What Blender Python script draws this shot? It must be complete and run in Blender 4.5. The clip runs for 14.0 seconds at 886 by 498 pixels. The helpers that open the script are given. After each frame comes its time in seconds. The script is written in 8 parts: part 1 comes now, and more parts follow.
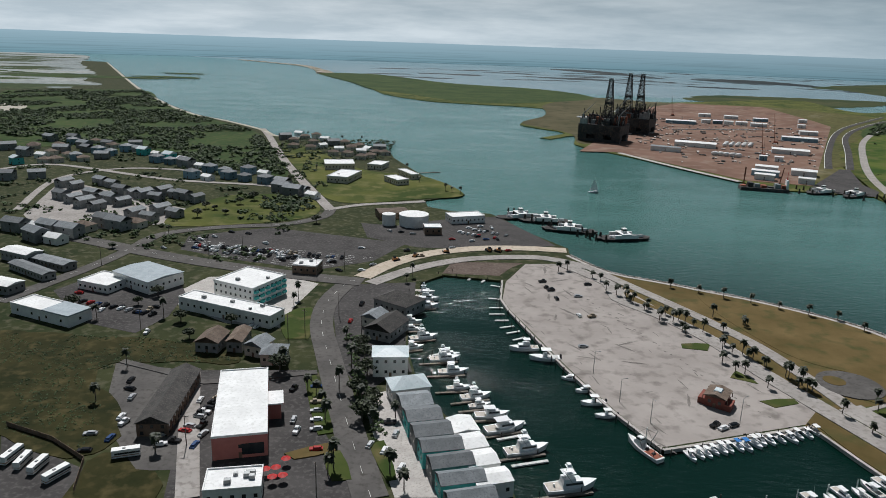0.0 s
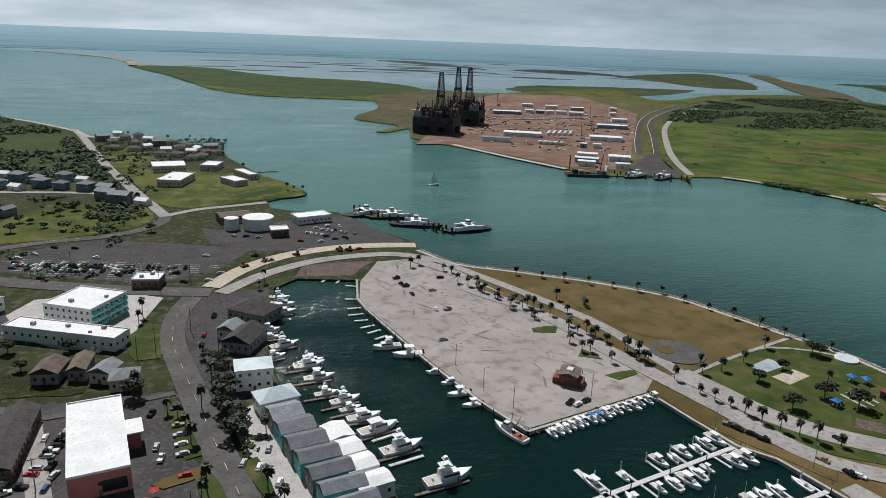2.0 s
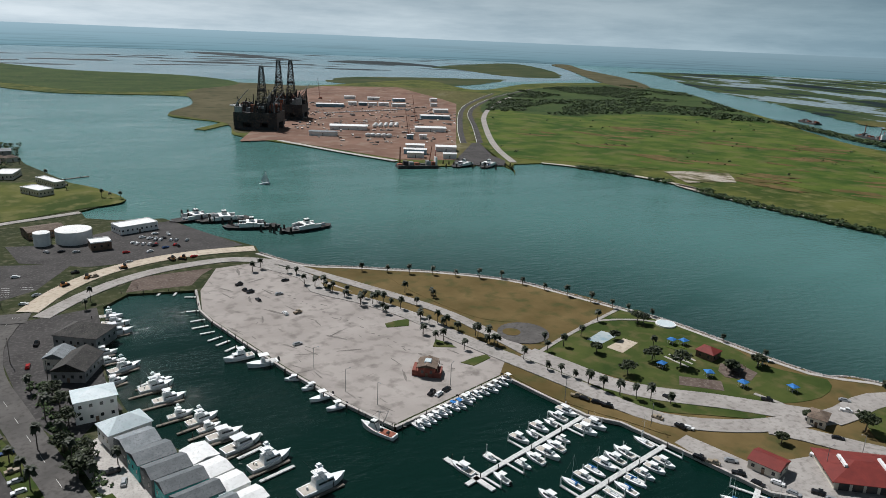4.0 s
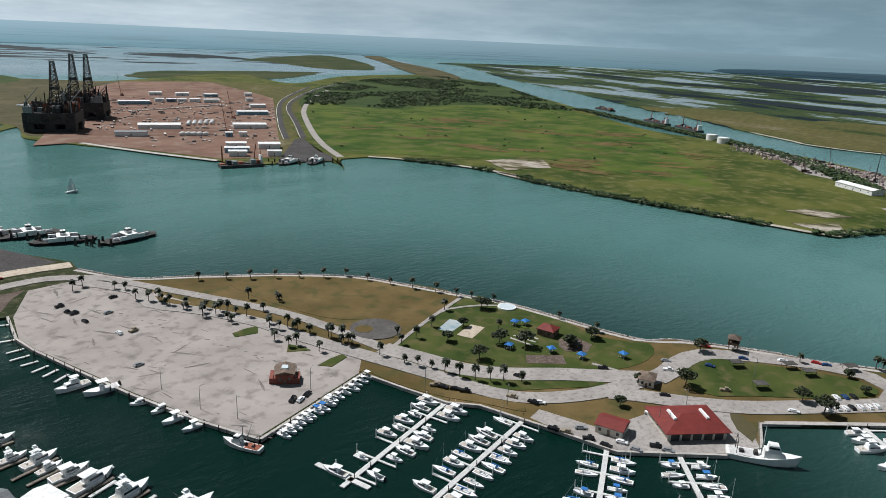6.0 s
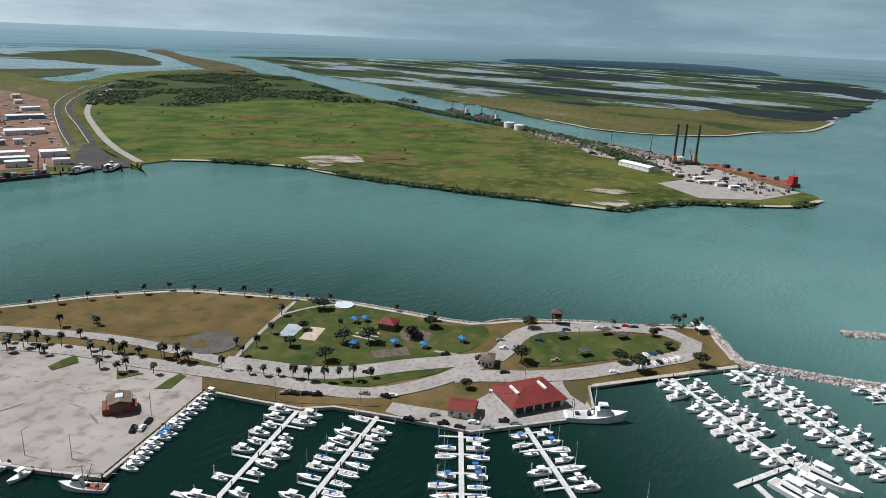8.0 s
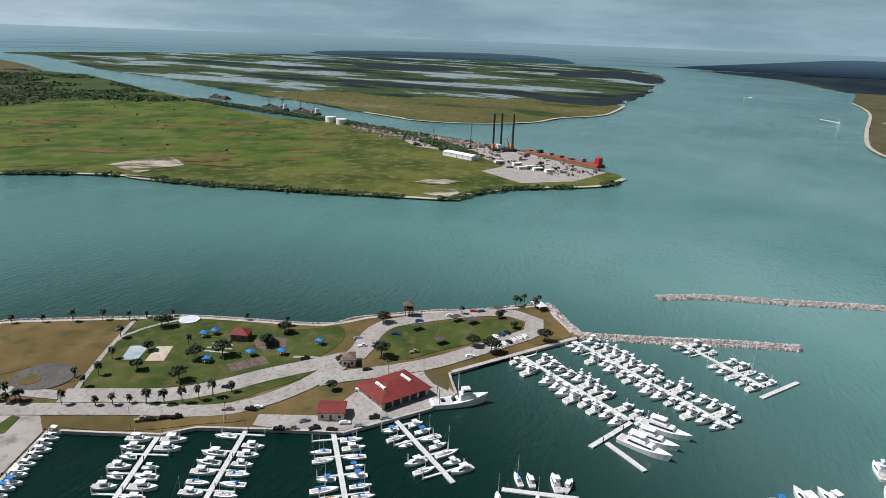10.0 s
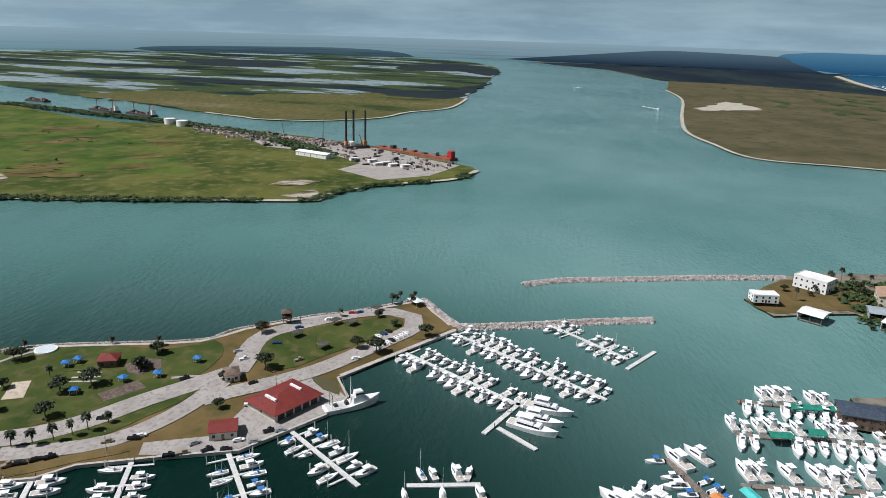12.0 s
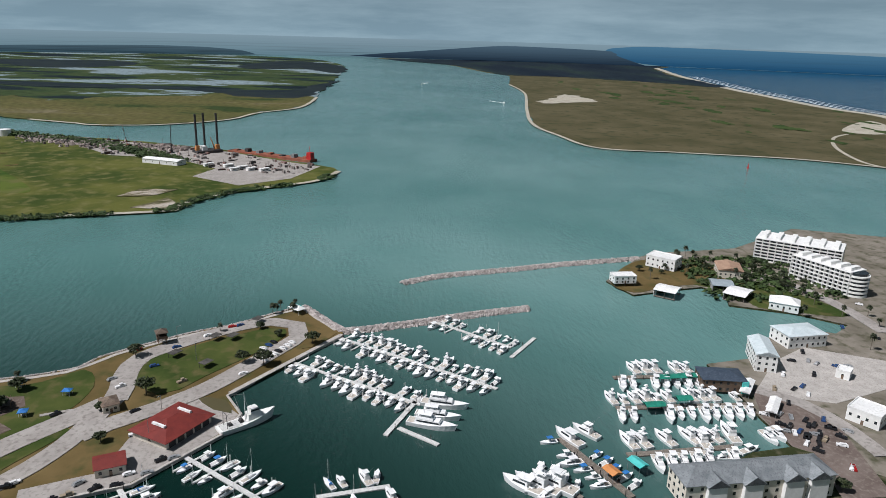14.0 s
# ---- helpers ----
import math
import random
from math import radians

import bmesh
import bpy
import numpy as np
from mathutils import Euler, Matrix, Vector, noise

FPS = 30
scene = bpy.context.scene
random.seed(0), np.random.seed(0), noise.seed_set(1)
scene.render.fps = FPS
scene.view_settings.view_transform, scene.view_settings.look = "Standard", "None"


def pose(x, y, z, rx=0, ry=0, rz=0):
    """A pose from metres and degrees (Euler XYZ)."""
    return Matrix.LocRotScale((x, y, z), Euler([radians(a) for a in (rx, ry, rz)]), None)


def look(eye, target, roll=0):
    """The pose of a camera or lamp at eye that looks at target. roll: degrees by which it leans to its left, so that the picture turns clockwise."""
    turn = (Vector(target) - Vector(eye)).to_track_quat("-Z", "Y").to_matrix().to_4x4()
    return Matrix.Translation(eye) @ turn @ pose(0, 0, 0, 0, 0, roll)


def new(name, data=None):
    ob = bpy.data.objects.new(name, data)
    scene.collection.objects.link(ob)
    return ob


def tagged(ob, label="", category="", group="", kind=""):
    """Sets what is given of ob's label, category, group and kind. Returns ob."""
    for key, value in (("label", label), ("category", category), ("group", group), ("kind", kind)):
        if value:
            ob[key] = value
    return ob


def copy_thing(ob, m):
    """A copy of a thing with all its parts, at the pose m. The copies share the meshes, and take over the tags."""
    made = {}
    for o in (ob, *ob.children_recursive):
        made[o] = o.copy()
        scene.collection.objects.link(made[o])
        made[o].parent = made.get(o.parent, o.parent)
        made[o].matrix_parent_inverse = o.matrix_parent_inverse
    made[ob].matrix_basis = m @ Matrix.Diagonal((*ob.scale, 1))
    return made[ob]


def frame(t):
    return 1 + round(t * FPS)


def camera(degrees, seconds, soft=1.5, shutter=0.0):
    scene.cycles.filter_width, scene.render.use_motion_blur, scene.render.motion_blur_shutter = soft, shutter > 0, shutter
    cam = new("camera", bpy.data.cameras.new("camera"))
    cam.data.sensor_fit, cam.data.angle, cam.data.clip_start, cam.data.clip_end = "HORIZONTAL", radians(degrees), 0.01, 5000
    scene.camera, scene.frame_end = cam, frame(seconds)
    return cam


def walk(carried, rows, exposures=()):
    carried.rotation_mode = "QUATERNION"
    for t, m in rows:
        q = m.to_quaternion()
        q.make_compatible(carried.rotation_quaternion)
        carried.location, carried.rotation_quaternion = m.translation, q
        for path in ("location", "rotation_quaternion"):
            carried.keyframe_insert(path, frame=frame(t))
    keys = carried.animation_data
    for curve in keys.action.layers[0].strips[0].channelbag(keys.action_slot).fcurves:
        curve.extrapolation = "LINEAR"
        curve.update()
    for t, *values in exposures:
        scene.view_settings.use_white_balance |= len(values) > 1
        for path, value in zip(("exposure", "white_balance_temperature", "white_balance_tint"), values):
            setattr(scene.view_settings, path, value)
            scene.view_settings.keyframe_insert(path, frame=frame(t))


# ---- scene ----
cam = camera(64.38, 14.0, soft=0.8)
# seconds, place, yaw, pitch and roll of a drone that drifts back and climbs while it turns
PATH = [
    (0.0, 0.00, 0.00, 132.00, 0.00, -16.37, 1.97),
    (0.5, -2.37, -0.62, 133.40, -3.35, -16.44, 2.03),
    (1.0, -4.67, -0.91, 134.65, -6.82, -16.49, 2.15),
    (1.5, -6.94, -0.91, 135.76, -10.25, -16.56, 2.19),
    (2.0, -9.21, -0.67, 136.76, -13.78, -16.61, 2.27),
    (2.5, -11.50, -0.23, 137.66, -17.76, -16.64, 2.37),
    (3.0, -13.84, 0.39, 138.49, -21.19, -16.69, 2.34),
    (5.5, -26.33, 5.66, 142.17, -39.59, -16.82, 2.64),
    (6.0, -28.96, 7.12, 142.92, -43.21, -16.82, 2.66),
    (6.5, -31.59, 8.73, 143.70, -46.92, -16.82, 2.71),
    (7.0, -34.22, 10.48, 144.53, -50.79, -16.82, 2.62),
    (7.5, -36.82, 12.38, 145.40, -55.05, -16.77, 2.51),
    (8.0, -39.37, 14.45, 146.32, -59.22, -16.77, 2.49),
    (10.5, -50.39, 27.41, 151.59, -77.41, -16.91, 2.11),
    (11.0, -52.07, 30.51, 152.73, -80.70, -16.93, 2.09),
    (11.5, -53.52, 33.76, 153.85, -83.96, -16.96, 1.97),
    (12.0, -54.72, 37.13, 154.93, -86.73, -16.99, 1.86),
    (12.5, -55.64, 40.60, 155.96, -89.67, -17.02, 1.82),
    (13.0, -56.27, 44.12, 156.89, -92.57, -17.02, 1.80),
    (13.5, -56.60, 47.65, 157.70, -95.64, -16.99, 1.70),
    (14.0, -56.61, 51.14, 158.34, -98.99, -16.95, 1.62),
]
walk(cam, [(t, pose(x, y, z, 90 + pitch, 0, yaw) @ pose(0, 0, 0, 0, 0, roll)) for t, x, y, z, yaw, pitch, roll in PATH],
     [(0.0, -0.25, 6000, 10), (3.0, -0.14, 6000, 10), (7.0, 0.05, 6000, 11), (11.0, 0.14, 6000, 13), (14.0, -0.1, 6000, 13)])

# ---- light ----
SUN_TO = Vector((-0.24, 0.95, 0.0)).normalized()
SUN_ELEV = radians(54)
world = bpy.data.worlds.new("sky")
scene.world = world
world.use_nodes = True
wn, wl = world.node_tree.nodes, world.node_tree.links
sky = wn.new("ShaderNodeTexSky")
sky.sky_type, sky.sun_disc = "NISHITA", False
sky.sun_elevation, sky.sun_rotation = SUN_ELEV, math.atan2(SUN_TO.x, SUN_TO.y)
sky.air_density, sky.dust_density, sky.ozone_density = 1.3, 2.5, 1.5
tc = wn.new("ShaderNodeTexCoord")
mp = wn.new("ShaderNodeMapping")
mp.inputs["Scale"].default_value = (1.0, 1.0, 4.5)
cl = wn.new("ShaderNodeTexNoise")
cl.inputs["Scale"].default_value, cl.inputs["Detail"].default_value, cl.inputs["Roughness"].default_value = 2.6, 8.0, 0.6
cr = wn.new("ShaderNodeValToRGB")
cr.color_ramp.elements[0].position, cr.color_ramp.elements[0].color = 0.44, (0.45, 0.8, 1.0, 1)
cr.color_ramp.elements[1].position, cr.color_ramp.elements[1].color = 0.74, (4.0, 4.7, 5.0, 1)
# haze brightens the sky towards the horizon
sep = wn.new("ShaderNodeSeparateXYZ")
hz = wn.new("ShaderNodeMapRange")
hz.inputs["From Min"].default_value, hz.inputs["From Max"].default_value = 0.0, 0.26
hz.inputs["To Min"].default_value, hz.inputs["To Max"].default_value = 0.96, 0.0
mh = wn.new("ShaderNodeMix")
mh.data_type = "RGBA"
# and towards the sun
toward = wn.new("ShaderNodeVectorMath")
toward.operation = "DOT_PRODUCT"
toward.inputs[1].default_value = (-0.5, 0.866, 0.0)
az = wn.new("ShaderNodeMapRange")
az.inputs["From Min"].default_value, az.inputs["From Max"].default_value = 0.0, 1.0
hc = wn.new("ShaderNodeMix")
hc.data_type = "RGBA"
hc.inputs["A"].default_value, hc.inputs["B"].default_value = (5.4, 7.5, 8.3, 1), (14.5, 15.6, 15.8, 1)
mx = wn.new("ShaderNodeMix")
mx.data_type = "RGBA"
mx.inputs[0].default_value = 0.84
bg = wn["Background"]
bg.inputs["Strength"].default_value = 0.055
wl.new(tc.outputs["Generated"], mp.inputs["Vector"])
wl.new(tc.outputs["Generated"], sep.inputs[0])
wl.new(sep.outputs["Z"], hz.inputs["Value"])
wl.new(tc.outputs["Generated"], toward.inputs[0])
wl.new(toward.outputs["Value"], az.inputs["Value"])
wl.new(az.outputs["Result"], hc.inputs[0])
# broken cloud in the haze
cm = wn.new("ShaderNodeMix")
cm.data_type, cm.blend_type = "RGBA", "MULTIPLY"
cm.inputs[0].default_value = 1.0
cs = wn.new("ShaderNodeValToRGB")
cs.color_ramp.elements[0].position, cs.color_ramp.elements[0].color = 0.38, (0.78, 0.82, 0.84, 1)
cs.color_ramp.elements[1].position, cs.color_ramp.elements[1].color = 0.66, (1.12, 1.1, 1.08, 1)
mp2 = wn.new("ShaderNodeMapping")
mp2.inputs["Scale"].default_value = (1.0, 1.0, 7.0)
cl2 = wn.new("ShaderNodeTexNoise")
cl2.inputs["Scale"].default_value, cl2.inputs["Detail"].default_value, cl2.inputs["Roughness"].default_value = 5.0, 9.0, 0.6
wl.new(tc.outputs["Generated"], mp2.inputs["Vector"])
wl.new(mp2.outputs["Vector"], cl2.inputs["Vector"])
wl.new(cl2.outputs["Fac"], cs.inputs["Fac"])
wl.new(hc.outputs["Result"], cm.inputs["A"])
wl.new(cs.outputs["Color"], cm.inputs["B"])
wl.new(cm.outputs["Result"], mh.inputs["B"])
wl.new(mp.outputs["Vector"], cl.inputs["Vector"])
wl.new(cl.outputs["Fac"], cr.inputs["Fac"])
wl.new(sky.outputs["Color"], mx.inputs["A"])
wl.new(cr.outputs["Color"], mx.inputs["B"])
wl.new(mx.outputs["Result"], mh.inputs["A"])
wl.new(hz.outputs["Result"], mh.inputs[0])
wl.new(mh.outputs["Result"], bg.inputs["Color"])
sun = new("sun", bpy.data.lights.new("sun", "SUN"))
sun.data.energy, sun.data.angle, sun.data.color = 5.0, radians(0.6), (1.0, 0.95, 0.88)
sun.matrix_world = look((0, 0, 300), Vector((0, 0, 300)) - Vector((SUN_TO.x * math.cos(SUN_ELEV), SUN_TO.y * math.cos(SUN_ELEV), math.sin(SUN_ELEV))))

# ---- materials ----
def mat(name, a, b, scale=0.2, rough=0.9, metal=0.0, fine=0.0, bump=0.0, c=None, vary=0.0, lo=0.35, hi=0.65, spec=0.4, island=0.0):
    """Two tones mixed by coarse noise, a third by finer noise; vary: change from object to object."""
    m = bpy.data.materials.new(name)
    m.use_nodes = True
    n, l = m.node_tree.nodes, m.node_tree.links
    p = n["Principled BSDF"]
    p.inputs["Roughness"].default_value, p.inputs["Metallic"].default_value = rough, metal
    p.inputs["Specular IOR Level"].default_value = spec
    geo = n.new("ShaderNodeNewGeometry")
    t = n.new("ShaderNodeTexNoise")
    t.inputs["Scale"].default_value, t.inputs["Detail"].default_value, t.inputs["Roughness"].default_value = scale, 6, 0.6
    l.new(geo.outputs["Position"], t.inputs["Vector"])
    r = n.new("ShaderNodeValToRGB")
    r.color_ramp.elements[0].position, r.color_ramp.elements[0].color = lo, (*a, 1)
    r.color_ramp.elements[1].position, r.color_ramp.elements[1].color = hi, (*b, 1)
    l.new(t.outputs["Fac"], r.inputs["Fac"])
    out = r.outputs["Color"]
    if c is not None:
        t2 = n.new("ShaderNodeTexNoise")
        t2.inputs["Scale"].default_value, t2.inputs["Detail"].default_value = fine or scale * 6, 5
        l.new(geo.outputs["Position"], t2.inputs["Vector"])
        r2 = n.new("ShaderNodeValToRGB")
        r2.color_ramp.elements[0].position, r2.color_ramp.elements[1].position = 0.5, 0.72
        l.new(t2.outputs["Fac"], r2.inputs["Fac"])
        mx = n.new("ShaderNodeMix")
        mx.data_type = "RGBA"
        l.new(r2.outputs["Color"], mx.inputs[0])
        l.new(out, mx.inputs["A"])
        mx.inputs["B"].default_value = (*c, 1)
        out = mx.outputs["Result"]
        tb = t2
    else:
        tb = t
    if vary or island:
        hs = n.new("ShaderNodeHueSaturation")
        mr = n.new("ShaderNodeMapRange")
        amount = vary or island
        mr.inputs["To Min"].default_value, mr.inputs["To Max"].default_value = 1 - amount, 1 + amount
        if island:
            l.new(geo.outputs["Random Per Island"], mr.inputs["Value"])
        else:
            oi = n.new("ShaderNodeObjectInfo")
            l.new(oi.outputs["Random"], mr.inputs["Value"])
        l.new(mr.outputs["Result"], hs.inputs["Value"])
        l.new(out, hs.inputs["Color"])
        out = hs.outputs["Color"]
    l.new(out, p.inputs["Base Color"])
    if bump:
        bp = n.new("ShaderNodeBump")
        bp.inputs["Strength"].default_value, bp.inputs["Distance"].default_value = 0.6, bump
        l.new(tb.outputs["Fac"], bp.inputs["Height"])
        l.new(bp.outputs["Normal"], p.inputs["Normal"])
    return m


def mosaic(name, tones, cuts, scale, stretch, turn, rough=0.9, gloss=None):
    """Ground that breaks up into patches of several tones, drawn out along one direction."""
    m = bpy.data.materials.new(name)
    m.use_nodes = True
    n, l = m.node_tree.nodes, m.node_tree.links
    p = n["Principled BSDF"]
    p.inputs["Roughness"].default_value, p.inputs["Specular IOR Level"].default_value = rough, 0.1
    geo = n.new("ShaderNodeNewGeometry")
    mp = n.new("ShaderNodeMapping")
    mp.vector_type = "TEXTURE"
    mp.inputs["Rotation"].default_value, mp.inputs["Scale"].default_value = (0, 0, turn), (stretch, 1.0, 1.0)
    l.new(geo.outputs["Position"], mp.inputs["Vector"])
    t = n.new("ShaderNodeTexNoise")
    t.inputs["Scale"].default_value, t.inputs["Detail"].default_value, t.inputs["Roughness"].default_value = scale, 9, 0.62
    l.new(mp.outputs["Vector"], t.inputs["Vector"])
    r = n.new("ShaderNodeValToRGB")
    while len(r.color_ramp.elements) < len(tones):
        r.color_ramp.elements.new(0.5)
    for e, tone, cut in zip(r.color_ramp.elements, tones, cuts):
        e.position, e.color = cut, (*tone, 1)
    l.new(t.outputs["Fac"], r.inputs["Fac"])
    fine = n.new("ShaderNodeTexNoise")
    fine.inputs["Scale"].default_value, fine.inputs["Detail"].default_value = scale * 14, 4
    l.new(geo.outputs["Position"], fine.inputs["Vector"])
    hs = n.new("ShaderNodeHueSaturation")
    mr = n.new("ShaderNodeMapRange")
    mr.inputs["From Min"].default_value, mr.inputs["From Max"].default_value = 0.3, 0.7
    mr.inputs["To Min"].default_value, mr.inputs["To Max"].default_value = 0.7, 1.3
    l.new(fine.outputs["Fac"], mr.inputs["Value"])
    l.new(mr.outputs["Result"], hs.inputs["Value"])
    l.new(r.outputs["Color"], hs.inputs["Color"])
    l.new(hs.outputs["Color"], p.inputs["Base Color"])
    return m


def water_material(name, deep, shallow, ripple, rough, centre, r0, r1, channel=None):
    """Sea water: base colour turns from harbour green to open turquoise with the distance from the harbour's middle."""
    m = bpy.data.materials.new(name)
    m.use_nodes = True
    n, l = m.node_tree.nodes, m.node_tree.links
    p = n["Principled BSDF"]
    geo = n.new("ShaderNodeNewGeometry")
    sub = n.new("ShaderNodeVectorMath")
    sub.operation = "DISTANCE"
    sub.inputs[1].default_value = centre
    l.new(geo.outputs["Position"], sub.inputs[0])
    mr = n.new("ShaderNodeMapRange")
    mr.interpolation_type = "SMOOTHSTEP"
    mr.inputs["From Min"].default_value, mr.inputs["From Max"].default_value = r0, r1
    l.new(sub.outputs["Value"], mr.inputs["Value"])
    tn = n.new("ShaderNodeTexNoise")
    tn.inputs["Scale"].default_value, tn.inputs["Detail"].default_value, tn.inputs["Roughness"].default_value = 0.0035, 6, 0.6
    l.new(geo.outputs["Position"], tn.inputs["Vector"])
    rr = n.new("ShaderNodeValToRGB")
    rr.color_ramp.elements[0].position, rr.color_ramp.elements[0].color = 0.35, (*shallow[0], 1)
    rr.color_ramp.elements[1].position, rr.color_ramp.elements[1].color = 0.68, (*shallow[1], 1)
    l.new(tn.outputs["Fac"], rr.inputs["Fac"])
    mx = n.new("ShaderNodeMix")
    mx.data_type = "RGBA"
    l.new(mr.outputs["Result"], mx.inputs[0])
    mx.inputs["A"].default_value = (*deep, 1)
    if channel:
        # the dredged channel is deeper and darker than the shoals round it
        d2 = n.new("ShaderNodeVectorMath")
        d2.operation = "DISTANCE"
        d2.inputs[1].default_value = channel[0]
        l.new(geo.outputs["Position"], d2.inputs[0])
        m2 = n.new("ShaderNodeMapRange")
        m2.interpolation_type = "SMOOTHSTEP"
        m2.inputs["From Min"].default_value, m2.inputs["From Max"].default_value = channel[1], channel[2]
        l.new(d2.outputs["Value"], m2.inputs["Value"])
        x2 = n.new("ShaderNodeMix")
        x2.data_type = "RGBA"
        x2.inputs["A"].default_value = (*channel[3], 1)
        l.new(m2.outputs["Result"], x2.inputs[0])
        l.new(rr.outputs["Color"], x2.inputs["B"])
        l.new(x2.outputs["Result"], mx.inputs["B"])
    else:
        l.new(rr.outputs["Color"], mx.inputs["B"])
    l.new(mx.outputs["Result"], p.inputs["Base Color"])
    p.inputs["Roughness"].default_value, p.inputs["IOR"].default_value = rough, 1.33
    w1 = n.new("ShaderNodeTexNoise")
    w1.inputs["Scale"].default_value, w1.inputs["Detail"].default_value, w1.inputs["Roughness"].default_value = ripple, 5, 0.62
    mp = n.new("ShaderNodeMapping")
    mp.inputs["Rotation"].default_value, mp.inputs["Scale"].default_value = (0, 0, 0.5), (1.0, 2.4, 1.0)
    l.new(geo.outputs["Position"], mp.inputs["Vector"])
    l.new(mp.outputs["Vector"], w1.inputs["Vector"])
    w2 = n.new("ShaderNodeTexNoise")
    w2.inputs["Scale"].default_value, w2.inputs["Detail"].default_value = 0.011, 4
    l.new(mp.outputs["Vector"], w2.inputs["Vector"])
    gust = n.new("ShaderNodeMapRange")
    gust.inputs["From Min"].default_value, gust.inputs["From Max"].default_value = 0.35, 0.65
    gust.inputs["To Min"].default_value, gust.inputs["To Max"].default_value = 0.16, 0.75
    l.new(w2.outputs["Fac"], gust.inputs["Value"])
    bp = n.new("ShaderNodeBump")
    bp.inputs["Distance"].default_value = 1.6
    l.new(gust.outputs["Result"], bp.inputs["Strength"])
    l.new(w1.outputs["Fac"], bp.inputs["Height"])
    l.new(bp.outputs["Normal"], p.inputs["Normal"])
    return m


M = {}
M["water"] = water_material("sea_water", (0.0015, 0.015, 0.0105), ((0.075, 0.185, 0.172), (0.14, 0.26, 0.248)), 0.13, 0.12, (60, 180, -1), 120, 430, ((230, 520, -1), 120, 620, (0.072, 0.172, 0.154)))
# turbid shallows; haze and grazing sky reflection are painted into the pale base tone
M["bay"] = water_material("shallow_hazed_bay_water", (0.2, 0.28, 0.31), ((0.14, 0.22, 0.25), (0.24, 0.32, 0.35)), 0.05, 0.2, (0, 0, 0), 1, 2)
M["gulf"] = water_material("gulf_water", (0.008, 0.05, 0.10), ((0.008, 0.05, 0.11), (0.012, 0.075, 0.14)), 0.1, 0.2, (1500, -1800, 0), 10, 4000)
M["scrub"] = mat("coastal_scrub", (0.02, 0.045, 0.012), (0.05, 0.078, 0.022), 0.012, 0.95, c=(0.075, 0.078, 0.032), fine=0.12, bump=0.5, spec=0.12)
M["town"] = mat("dry_town_ground", (0.02, 0.03, 0.01), (0.045, 0.05, 0.02), 0.04, 0.95, c=(0.1, 0.092, 0.058), fine=0.22, bump=0.2, spec=0.12)
M["field"] = mat("island_grass", (0.036, 0.056, 0.01), (0.098, 0.104, 0.024), 0.014, 0.95, c=(0.14, 0.132, 0.05), fine=0.07, bump=0.4, lo=0.4, hi=0.6, spec=0.12)
M["green"] = mat("green_field", (0.03, 0.064, 0.009), (0.084, 0.112, 0.02), 0.014, 0.95, c=(0.115, 0.112, 0.04), fine=0.035, bump=0.4, lo=0.4, hi=0.6, spec=0.12)
M["reeds"] = mat("salt_reeds", (0.02, 0.04, 0.013), (0.066, 0.07, 0.03), 0.006, 0.95, c=(0.035, 0.05, 0.018), fine=0.02, bump=0.5, spec=0.12)
M["marsh"] = mosaic("salt_marsh", ((0.006, 0.012, 0.018), (0.012, 0.022, 0.022), (0.028, 0.05, 0.018), (0.05, 0.066, 0.026), (0.17, 0.22, 0.24), (0.2, 0.26, 0.28)), (0.36, 0.44, 0.46, 0.54, 0.555, 0.7), 0.0042, 2.2, 1.35)
M["marsh_olive"] = mosaic("olive_marsh_grass", ((0.03, 0.048, 0.014), (0.075, 0.078, 0.026), (0.1, 0.09, 0.034), (0.17, 0.15, 0.1)), (0.36, 0.42, 0.6, 0.72), 0.006, 2.0, 1.2)
M["wet_flat"] = mosaic("wet_salt_flat", ((0.036, 0.055, 0.02), (0.06, 0.07, 0.034), (0.2, 0.235, 0.24), (0.3, 0.31, 0.29), (0.26, 0.3, 0.31)), (0.4, 0.45, 0.47, 0.58, 0.66), 0.004, 2.6, 0.1)
# barrier flats with cloud shadow put into the dark tones
M["cloud_shade_flat"] = mosaic("cloud_shaded_barrier_flat", ((0.006, 0.012, 0.022), (0.012, 0.02, 0.028), (0.02, 0.034, 0.03), (0.12, 0.16, 0.19)), (0.35, 0.5, 0.62, 0.72), 0.003, 3.0, -0.15)
M["bare_sand"] = mosaic("bare_shell_sand", ((0.06, 0.06, 0.022), (0.16, 0.14, 0.09), (0.34, 0.3, 0.25), (0.42, 0.38, 0.33)), (0.38, 0.46, 0.52, 0.65), 0.05, 2.0, -1.1)
# dark mud and seagrass tone, also used to paint cloud shadow on the marsh
M["mud_and_cloud_shade"] = mat("dark_mud_and_cloud_shade", (0.008, 0.014, 0.02), (0.018, 0.025, 0.026), 0.006, 0.6, c=(0.02, 0.03, 0.022), fine=0.03, spec=0.12)
M["dune"] = mat("dune_grass", (0.062, 0.058, 0.027), (0.11, 0.094, 0.052), 0.01, 0.95, c=(0.036, 0.042, 0.018), fine=0.04, bump=0.5, spec=0.12)
M["beach"] = mat("shell_sand", (0.34, 0.31, 0.25), (0.46, 0.43, 0.36), 0.05, 0.95, c=(0.26, 0.23, 0.18), fine=0.4)
M["sand"] = mat("graded_sand", (0.42, 0.35, 0.27), (0.52, 0.45, 0.36), 0.08, 0.95, c=(0.32, 0.26, 0.2), fine=0.5)
